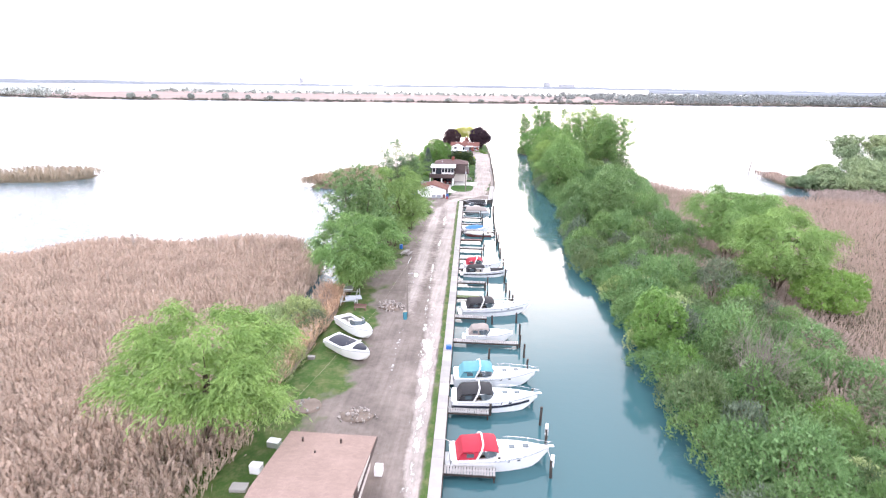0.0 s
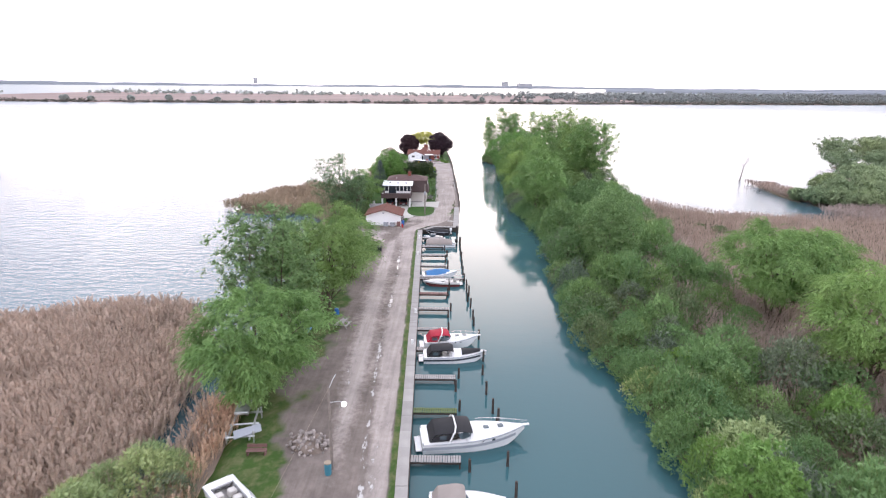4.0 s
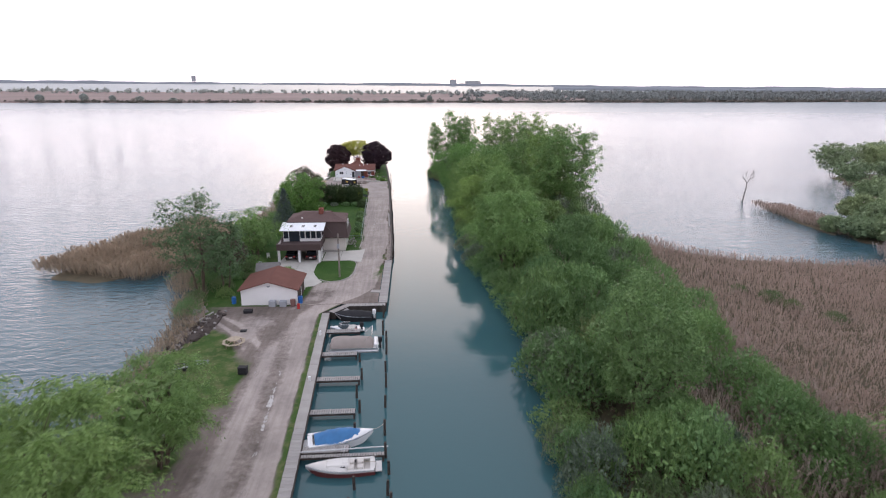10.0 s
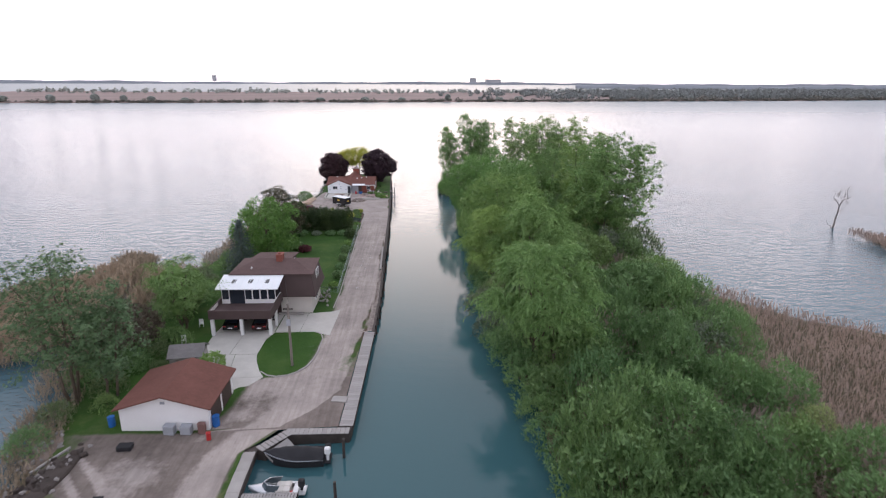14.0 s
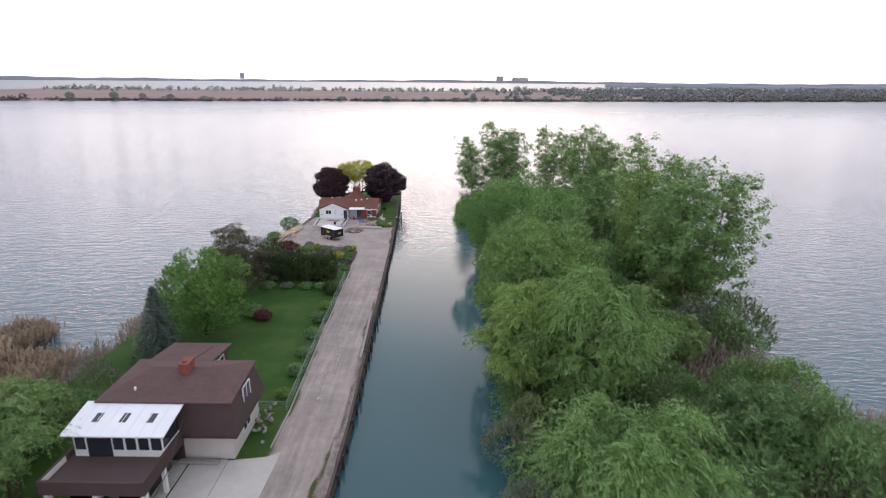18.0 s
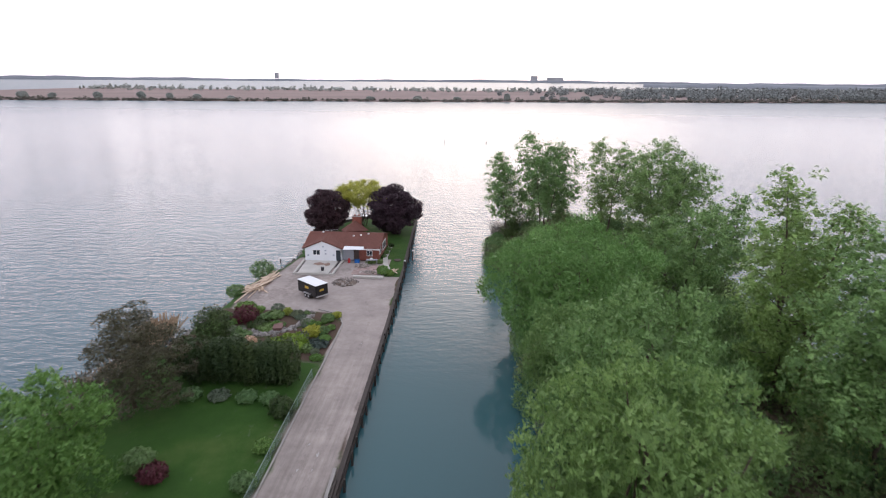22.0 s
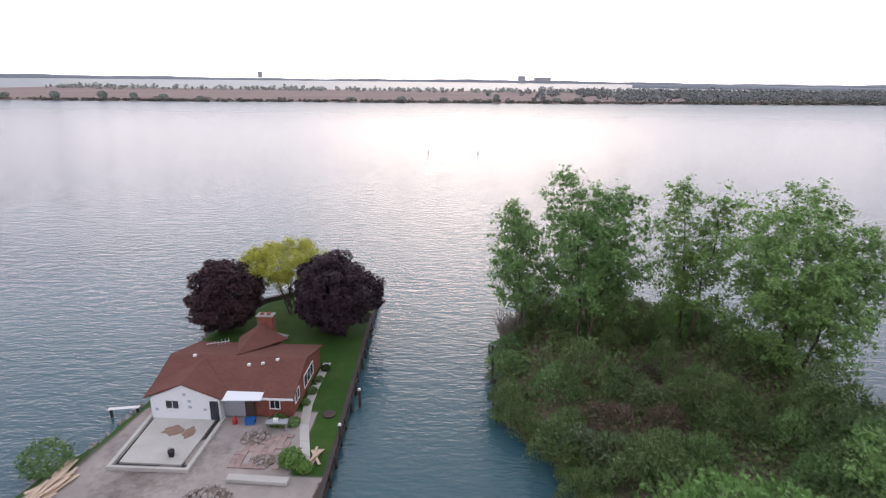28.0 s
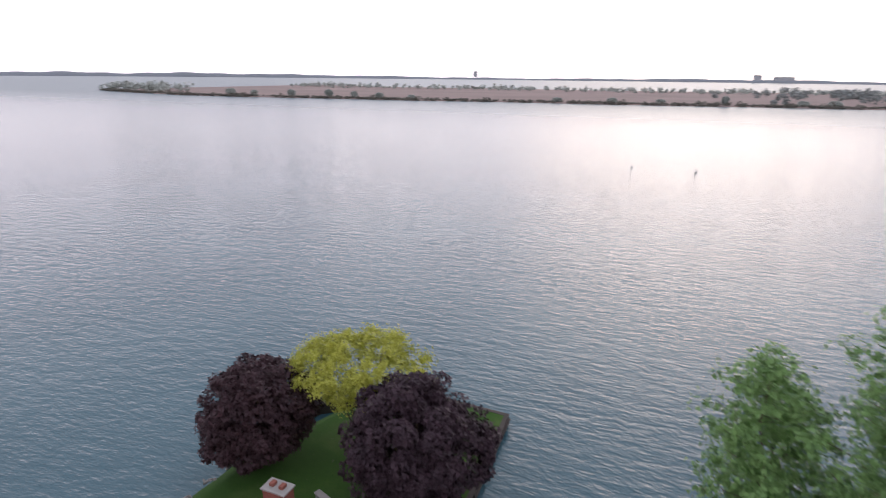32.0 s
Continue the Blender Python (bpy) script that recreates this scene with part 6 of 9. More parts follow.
# ---- buildings ----
M_brownside = plain("brown_siding", (0.075, 0.048, 0.047), 0.7, 0.15, 2, relief=0.01)
M_stucco = plain("pale_block_wall", (0.62, 0.585, 0.55), 0.85, 0.1, 1.5, relief=0.008)
M_wrap = plain("house_wrap", (0.80, 0.83, 0.87), 0.55, 0.05, 1.5)
M_brick = plain("red_brick", (0.23, 0.075, 0.055), 0.9, 0.3, 6, relief=0.01)
M_darkwood = plain("dark_stained_wood", (0.06, 0.04, 0.035), 0.7, 0.3, 4)
M_dry = plain("raw_lumber", (0.58, 0.45, 0.34), 0.75, 0.2, 4, random=0.5)
M_greymetal = plain("grey_sheet", (0.34, 0.36, 0.40), 0.5, 0.15, 1.5)
M_whitefelt = plain("white_metal_roof", (0.80, 0.83, 0.87), 0.4, 0.06, 1.0)
M_deckfloor = plain("brown_deck_felt", (0.085, 0.055, 0.055), 0.85, 0.2, 1.5)


def shingles(name, color, course=0.16):
    m, nt, b = nodes_of(name)
    co = nt.nodes.new("ShaderNodeTexCoord").outputs["Object"]
    br = nt.nodes.new("ShaderNodeTexBrick")
    br.inputs["Scale"].default_value = 1.0
    br.inputs["Brick Width"].default_value, br.inputs["Row Height"].default_value, br.inputs["Mortar Size"].default_value = 0.33, course, 0.008
    br.inputs["Color1"].default_value = (*(c * 0.75 for c in color), 1)
    br.inputs["Color2"].default_value = (*(c * 1.25 for c in color), 1)
    br.inputs["Mortar"].default_value = (*(c * 0.5 for c in color), 1)
    nt.links.new(co, br.inputs["Vector"])
    broad, fine = noise_node(nt, 0.5, 4, 0.6, co), noise_node(nt, 30, 3, 0.7, co)
    c = mix(nt, 0.55, br.outputs["Color"], ramp(nt, broad.outputs[0], ((0.3, tuple(v * 0.72 for v in color)), (0.7, tuple(v * 1.25 for v in color)))).outputs[0])
    c = mix(nt, 0.35, c, ramp(nt, fine.outputs[0], ((0.3, tuple(v * 0.6 for v in color)), (0.7, tuple(v * 1.4 for v in color)))).outputs[0])
    nt.links.new(c, b.inputs["Base Color"])
    b.inputs["Roughness"].default_value = 0.9
    b.inputs["Specular IOR Level"].default_value = 0.25
    bump(nt, b, br.outputs["Fac"], 0.4, -0.02)
    return m


M_roofbrown = shingles("brown_shingles", (0.125, 0.082, 0.078))
M_roofred = shingles("red_brown_shingles", (0.165, 0.072, 0.058))
M_rooftan = shingles("tan_shingles", (0.30, 0.215, 0.185))
M_roofgrey = shingles("grey_shingles", (0.20, 0.19, 0.19))


def walls4(parent, x0, x1, y0, y1, z0, z1, mat, th=0.2, label=""):
    part("wall", box(x0, x1, y0, y0 + th, z0, z1), mat, parent, label)
    part("wall", box(x0, x1, y1 - th, y1, z0, z1), mat, parent)
    part("wall", box(x0, x0 + th, y0 + th, y1 - th, z0, z1), mat, parent)
    part("wall", box(x1 - th, x1, y0 + th, y1 - th, z0, z1), mat, parent)


def window(parent, x, y, z, w, h, face, mat=None, mullions=1, frame_mat=None):
    """A window with frame, sill, mullions and pane; face: '-y', '+x' or '-x' outside."""
    rz = {"-y": 0, "+x": 90, "-x": -90, "+y": 180}[face]
    root = part("window", box(-w / 2, w / 2, -0.02, 0.06, 0, h), mat or M_glass, parent)
    root.matrix_basis = pose(x, y, z, 0, 0, rz)
    fm = frame_mat or M_white
    t = 0.07
    for a, b, c, d in ((-w / 2 - t, -w / 2, -t, h + t), (w / 2, w / 2 + t, -t, h + t), (-w / 2, w / 2, h, h + t), (-w / 2, w / 2, -t, 0)):
        part("frame", box(a, b, -0.07, 0.05, c, d), fm, root)
    for k in range(1, mullions + 1):
        q = -w / 2 + w * k / (mullions + 1)
        part("mullion", box(q - 0.025, q + 0.025, -0.05, -0.021, 0, h), fm, root)
    return root


def gable_roof(parent, x0, x1, y0, y1, ze, zr, mat, along="y", th=0.14, ridge=None):
    """Two roof planes with thickness."""
    if along == "y":
        xm = ridge if ridge is not None else (x0 + x1) / 2
        for xa, xb in ((x0, xm), (x1, xm)):
            t = [(xa, y0, ze), (xa, y1, ze), (xb, y1, zr), (xb, y0, zr)]
            part("roof", hull([(x, y, z + th) for x, y, z in t], t), mat, parent)
    else:
        ym = ridge if ridge is not None else (y0 + y1) / 2
        for ya, yb in ((y0, ym), (y1, ym)):
            t = [(x0, ya, ze), (x1, ya, ze), (x1, yb, zr), (x0, yb, zr)]
            part("roof", hull([(x, y, z + th) for x, y, z in t], t), mat, parent)


# tan-roofed shed beside the track
shed = thing("shed", 0, 0, 0, 0, "low boathouse with tan shingle roof and roof vents", "building")
shed.location = (-9.8, 34, 0.95)
bx, by = -9.8, 34
walls4(shed, -2.9, 2.9, -9, 5.9, 0, 2.45, M_stucco)
gable_roof(shed, -3.45, 3.35, -9.5, 6.35, 2.42, 3.35, M_rooftan, "x", ridge=-1.4)
for vx, vy in ((-2.0, 4.9), (0.9, 5.0), (-0.6, 3.4), (-2.6, 1.6)):
    part("vent", tube((vx, vy, 2.6), (vx, vy, 3.05), 0.08, 0.08, 8), M_darkwood, shed)
part("fascia", box(3.36, 3.42, -9.5, 6.3, 2.3, 2.56), M_darkwood, shed)
part("heat_unit", box(3.5, 4.1, 4.3, 5.0, 0.5, 1.2, bevel=0.03), M_white, shed, "white wall unit beside the shed")
part("door", box(2.91, 2.96, 0.5, 1.5, 0.02, 2.05), M_darkwood, shed)

# white garage
gar = thing("garage", -13.7, 149.4, 1.0, 0, "white garage with low red-brown gable roof", "building")
walls4(gar, -3.7, 3.7, 0, 6.3, 0, 2.2, M_white, label="white wall")
for yy in (0.002, 6.1):
    part("gable", hull([(-3.7, yy + 0.196, 2.2), (3.7, yy + 0.196, 2.2), (0.05, yy + 0.196, 3.28)], [(-3.7, yy, 2.2), (3.7, yy, 2.2), (0.05, yy, 3.28)]), M_white, gar)
gable_roof(gar, -4.05, 4.05, -0.4, 6.75, 2.12, 3.34, M_roofred, "y", 0.12, 0.05)
for yy in (0.6, 3.4):
    part("garage_door", box(3.702, 3.75, yy, yy + 2.3, 0.02, 1.98), M_darkwood, gar)
    part("door_frame", box(3.702, 3.78, yy + 2.3, yy + 2.55, 0.02, 2.1), M_white, gar)
part("vent", box(-0.2, 0.2, -0.03, -0.002, 2.55, 2.8), M_greymetal, gar)

# brown house
h1 = thing("house", -10.7, 175.0, 1.05, 0, "brown two-storey house with mansard siding and deck over a carport", "house")
walls4(h1, -5.0, 4.8, 0, 6.1, 0, 2.7, M_stucco, label="pale block ground floor wall")
up_t = [(-4.8, -0.5, 5.4), (5.0, -0.5, 5.4), (4.75, 5.8, 5.4), (-4.8, 5.8, 5.4)]
up_b = [(-5.2, -1.0, 2.6), (5.5, -1.0, 2.6), (5.4, 6.4, 2.6), (-5.2, 6.4, 2.6)]
part("upper_storey", hull(up_t, up_b), M_brownside, h1, "flared brown mansard siding")
part("eave_trim", hull([(-5.25, -1.05, 2.72), (5.55, -1.05, 2.72), (5.45, 6.45, 2.72), (-5.25, 6.45, 2.72)], [(-5.25, -1.05, 2.58), (5.55, -1.05, 2.58), (5.45, 6.45, 2.58), (-5.25, 6.45, 2.58)]), M_darkwood, h1)
e = [(-5.1, -0.8, 5.4), (5.3, -0.8, 5.4), (4.95, 6.1, 5.4), (-5.1, 6.1, 5.4)]
ra, rb = (-2.4, 3.1, 6.3), (2.2, 3.1, 6.3)
for q in ((e[0], e[1], rb, ra), (e[2], e[3], ra, rb), (e[1], e[2], rb), (e[3], e[0], ra)):
    part("roof", hull([(x, y, z + 0.12) for x, y, z in q], q), M_roofbrown, h1)
# rear wing
part("rear_wing", box(-3.8, 0.95, 6.1, 9.9, 0, 4.9), M_brownside, h1, "brown rear wing")
q = [(-4.1, 4.2, 5.75), (1.4, 4.2, 5.75), (1.3, 10.3, 4.95), (-4.1, 10.3, 4.95)]
part("roof", hull([(x, y, z + 0.12) for x, y, z in q], q), M_roofbrown, h1)
window(h1, 0.97, 8.0, 3.3, 1.6, 1.35, "+x")
window(h1, 5.1, 2.9, 3.75, 1.5, 1.3, "+x")
window(h1, 4.83, 3.0, 1.0, 1.6, 0.9, "+x")
# chimney
part("roof_seam", hull([(-0.55, 4.5, 5.87), (-0.45, 4.5, 5.87), (-0.05, 9.3, 5.24), (-0.15, 9.3, 5.24)], [(-0.55, 4.5, 5.8), (-0.45, 4.5, 5.8), (-0.05, 9.3, 5.17), (-0.15, 9.3, 5.17)]), M_darkwood, h1)
ch = part("chimney", box(0.1, 0.85, 2.2, 3.5, 5.6, 7.05, bevel=0.02), M_brick, h1, "red brick chimney")
part("chimney_cap", box(0.06, 0.89, 2.16, 3.54, 7.05, 7.12), M_brick, ch)
part("flue", tube((0.48, 2.6, 7.1), (0.48, 2.6, 7.3), 0.16, 0.16, 8), M_brick, ch)
part("roof_vent", tube((-2.6, 0.5, 5.6), (-2.6, 0.5, 6.05), 0.09, 0.09, 8), M_white, h1)
# deck and carport
part("deck_floor", box(-5.6, 1.25, -6.7, -1.0, 2.62, 2.78), M_deckfloor, h1, "brown felt deck floor")
part("parapet", box(-5.75, 1.4, -6.95, -6.75, 2.15, 3.2), M_brownside, h1, "brown deck parapet")
part("parapet", box(1.2, 1.4, -6.75, -1.1, 2.15, 3.2), M_brownside, h1)
part("parapet", box(-5.75, -5.55, -6.75, -1.1, 2.15, 3.2), M_brownside, h1)
part("parapet_lining", box(-5.54, -5.49, -6.74, -4.2, 2.79, 3.2), M_stucco, h1)
for px in (-5.5, -2.15, 1.15):
    part("post", box(px - 0.18, px + 0.18, -6.7, -6.34, 0, 2.15), M_white, h1, "white carport post")
part("post", box(1.02, 1.3, -4.0, -3.7, 0, 2.15), M_white, h1)
part("carport_wall", box(-5.4, 0.9, -0.25, -0.05, 0, 2.6), M_darkwood, h1)
# sunroom
part("sunroom_base", box(-5.2, 1.2, -3.6, -3.45, 2.79, 3.3), M_white, h1)
part("sunroom_base", box(1.05, 1.2, -3.45, -1.0, 2.79, 3.3), M_white, h1)
part("sunroom_base", box(-5.2, -5.05, -3.45, -1.0, 2.79, 3.3), M_white, h1)
part("sunroom_head", box(-5.2, 1.2, -3.6, -3.45, 4.55, 4.75), M_white, h1)
for k in range(8):
    w0 = -5.2 + k * 6.4 / 7
    part("sunroom_post", box(w0 - (0.07 if k else 0), w0 + (0.07 if k < 7 else 0), -3.6, -3.46, 3.3, 4.55), M_white, h1)
for k in range(7):
    w0 = -5.2 + k * 6.4 / 7 + 0.08
    low = 2.82 if k in (1,) else 3.31
    part("pane", box(w0, w0 + 6.4 / 7 - 0.16, -3.56, -3.5, low if k != 1 else 3.31, 4.54), M_glass, h1)
part("sliding_door", box(-4.2, -2.45, -3.64, -3.605, 2.8, 4.5), M_glass, h1, "dark glass patio door")
for k in range(3):
    part("pane", box(1.1, 1.15, -3.42 + k * 0.8, -2.68 + k * 0.8, 3.31, 4.6), M_glass, h1)
part("sunroom_end", box(1.06, 1.19, -3.45, -1.0, 4.62, 4.95), M_white, h1)
q = [(-5.7, -4.15, 4.72), (1.65, -4.15, 4.72), (1.65, -0.55, 5.32), (-5.7, -0.55, 5.32)]
sr = part("sunroom_roof", hull([(x, y, z + 0.1) for x, y, z in q], q), M_whitefelt, h1, "white metal sunroom roof")
for sx in (-4.0, -2.0, 0.0):
    q = [(sx - 0.25, -2.75, 5.02), (sx + 0.25, -2.75, 5.02), (sx + 0.25, -1.8, 5.165), (sx - 0.25, -1.8, 5.165)]
    part("skylight", hull([(x, y, z + 0.06) for x, y, z in q], q), M_glass, sr)
for k in range(9):
    sx = -5.7 + k * 7.35 / 8
    q = [(sx - 0.02, -4.15, 4.82), (sx + 0.02, -4.15, 4.82), (sx + 0.02, -0.55, 5.42), (sx - 0.02, -0.55, 5.42)]
    part("roof_seam", hull([(x, y, z + 0.03) for x, y, z in q], q), M_whitefelt, sr)
part("planter_stones", box(0.6, 3.8, -0.8, -0.3, 0, 0.25, bevel=0.05), M_oldconc, h1)

# paving round the brown house
drive = thing("driveway", 0, 0, 0, 0, "pale concrete driveway of jointed slabs", "driveway", kind="structure")
for q in (((-16.3, 169.2), (-16.0, 163.5), (-12.85, 163.5), (-12.85, 169.2)), ((-12.8, 163.5), (-9.85, 163.5), (-9.85, 167.4), (-9.3, 169.2), (-12.8, 169.2)), ((-15.9, 163.45), (-14.2, 158.2), (-11.5, 158.2), (-12.2, 163.45)), ((-12.15, 163.45), (-11.45, 158.2), (-7.9, 158.5), (-8.6, 159.7), (-9.45, 161.8), (-9.85, 163.45)),
          ((-14.1, 158.15), (-12.6, 154.9), (-11.6, 155.6), (-10.5, 155.4), (-9.7, 156.4), (-8.8, 156.7), (-7.9, 158.45), (-11.4, 158.15)), ((-9.25, 169.2), (-6.4, 169.2), (-6.4, 174.9), (-9.25, 174.9)), ((-6.35, 169.2), (-4.3, 169.15), (-3.4, 168.4), (-2.7, 168.2), (-2.5, 176.0), (-3.5, 175.3), (-6.35, 174.8)), ((-16.2, 169.25), (-9.4, 169.25), (-9.4, 174.8), (-15.7, 174.8))):
    part("slab", prism(q, 0.9, 1.05), M_conc, drive)

# white and brick house at the point
h2 = thing("house", -10.5, 256.8, 1.1, 0, "single-storey brick house with red-brown roof, one gable in bare house wrap", "house")
walls4(h2, -6.0, 6.0, 0, 9.4, 0, 2.05, M_brick, label="red brick wall")
part("gable_wall", box(-6.02, 0.0, -0.85, -0.60, 0, 2.0), M_wrap, h2, "white house wrap with sheathing marks")
part("gable_peak", hull([(-6.02, -0.60, 2.0), (0.0, -0.60, 2.0), (-3.1, -0.60, 3.3)], [(-6.02, -0.85, 2.0), (0.0, -0.85, 2.0), (-3.1, -0.85, 3.3)]), M_wrap, h2)
for xa in (-6.02, -0.2):
    part("gable_side", box(xa, xa + 0.2, -0.6, -0.002, 0, 2.0), M_wrap, h2)
part("entry_wall", box(0.02, 2.6, -0.12, -0.004, 0, 1.95), M_greymetal, h2, "grey patched entry wall")
part("awning", hull([(0.3, -1.1, 2.1), (3.6, -0.9, 2.12), (3.6, 0.2, 2.35), (0.3, 0.2, 2.35)], [(0.3, -1.1, 2.04), (3.6, -0.9, 2.06), (3.6, 0.2, 2.29), (0.3, 0.2, 2.29)]), M_whitefelt, h2, "torn white sheet over the entry")
gable_roof(h2, -6.45, 6.3, -0.5, 9.8, 2.02, 3.5, M_roofred, "x", 0.12, 4.1)
for xa in (-6.5, 0.35):
    q = [(xa, -0.98, 1.98), (-3.1, -0.98, 3.33), (-3.1, 3.6, 3.5), (xa, 0.2, 2.22)]
    q = q if xa < 0 else q[::-1]
    part("roof", hull([(x, y, z + 0.14) for x, y, z in q], q), M_roofred, h2)
part("gable_wall_end", hull([(6.0, 0.1, 2.05), (6.0, 9.3, 2.05), (6.0, 4.1, 3.45)], [(5.8, 0.1, 2.05), (5.8, 9.3, 2.05), (5.8, 4.1, 3.45)]), M_brick, h2)
part("gable_wall_end", hull([(-6.0, 0.1, 2.05), (-6.0, 9.3, 2.05), (-6.0, 4.1, 3.45)], [(-5.8, 0.1, 2.05), (-5.8, 9.3, 2.05), (-5.8, 4.1, 3.45)]), M_brick, h2)
walls4(h2, -2.3, 1.9, 9.4, 10.4, 0, 2.1, M_brick)
for q in (((-0.3, 4.1, 3.58), (2.4, 10.7, 2.15), (0.0, 10.2, 4.1)), ((-0.3, 4.1, 3.58), (0.0, 10.2, 4.1), (-2.7, 10.7, 2.15)), ((2.4, 10.7, 2.15), (-2.7, 10.7, 2.15), (0.0, 10.2, 4.1))):
    part("roof", hull([(x, y, z + 0.12) for x, y, z in q], q), M_roofred, h2)
ch = part("chimney", box(-0.55, 1.05, 10.35, 11.3, 0, 4.8, bevel=0.02), M_brick, h2, "red brick chimney")
part("chimney_cap", box(-0.63, 1.13, 10.27, 11.38, 4.8, 4.9), M_oldconc, ch)
for fx in (-0.1, 0.6):
    part("flue", box(fx - 0.15, fx + 0.15, 10.65, 11.05, 4.9, 5.1), M_brick, ch)
for vx, vy in ((-3.9, 0.9), (-4.1, 3.9), (1.3, 3.0), (2.5, 3.2), (3.7, 3.7)):
    zv = 2.14 + (vy + 0.5) / 4.6 * 1.48
    part("roof_vent", box(vx - 0.14, vx + 0.14, vy - 0.12, vy + 0.12, zv - 0.05, zv + 0.16), M_white, h2)
window(h2, -4.1, -0.86, 1.05, 1.1, 0.75, "-y")
window(h2, 4.5, -0.03, 0.85, 0.8, 0.8, "-y")
window(h2, 6.02, 5.2, 0.7, 3.0, 1.2, "+x", None, 2)
window(h2, 6.02, 1.4, 0.9, 1.2, 0.95, "+x")
part("door", box(-0.85, -0.1, -0.89, -0.852, 0.05, 1.85), M_glass, h2, "dark glass door")
part("door", box(1.9, 2.75, -0.16, -0.122, 0.05, 1.9), M_darkwood, h2, "dark maroon door")
part("fascia", box(0.4, 6.3, -0.56, -0.502, 1.92, 2.12), M_white, h2)
M_mark = plain("grey_print", (0.42, 0.47, 0.55), 0.7, 0.2, 4)
for mx, mz in ((-3.0, 2.4), (-5.5, 0.9), (-2.6, 1.2), (-2.6, 1.75), (-1.3, 1.0)):
    part("print_mark", box(mx - 0.15, mx + 0.15, -0.862, -0.852, mz - 0.12, mz + 0.12), M_mark, h2)
# antenna on the lawn behind the house
ant = thing("tv_antenna", -14.4, 265.2, 1.0, 25, "bare metal television aerial behind the roof", "antenna")
part("mast", tube((0, 0, 0), (0, 0, 2.9), 0.04, 0.03, 6), M_alu, ant)
part("boom", tube((-1.1, 0, 2.85), (1.1, 0, 2.85), 0.035, 0.035, 6), M_alu, ant)
for k in range(7):
    r = 0.3 + 0.08 * k
    part("rod", tube((-1.0 + k * 0.33, -r, 2.88), (-1.0 + k * 0.33, r, 2.88), 0.018, 0.018, 5), M_alu, ant)
# small grey shed behind the garage
gs2 = thing("shed", -16.3, 160.6, 0.95, 8, "little grey-roofed garden shed", "building")
walls4(gs2, -1.6, 1.6, 0, 2.6, 0, 1.25, M_oldconc)
gable_roof(gs2, -1.8, 1.8, -0.25, 2.85, 1.22, 2.1, M_roofgrey, "x", 0.1)

# ---- boats ----
def boat_sections(L, beam, free, stations=21, stern=0.88, full=1.95):
    out = []
    for k in range(stations):
        s = k / (stations - 1)
        b = beam / 2 * (stern + (1 - stern) * min(1, s / 0.4)) * (1 - max(0.0, (s - 0.42) / 0.58) ** full)
        sheer = free * (0.92 + 0.30 * s * s)
        keel = -0.32 + (free * 0.85 + 0.32) * max(0.0, (s - 0.74) / 0.26) ** 2.2
        chine = keel + 0.28 * (1 - s * 0.2)
        out.append((s * L, max(b, 0.02), sheer, keel, min(chine, sheer - 0.05)))
    return out


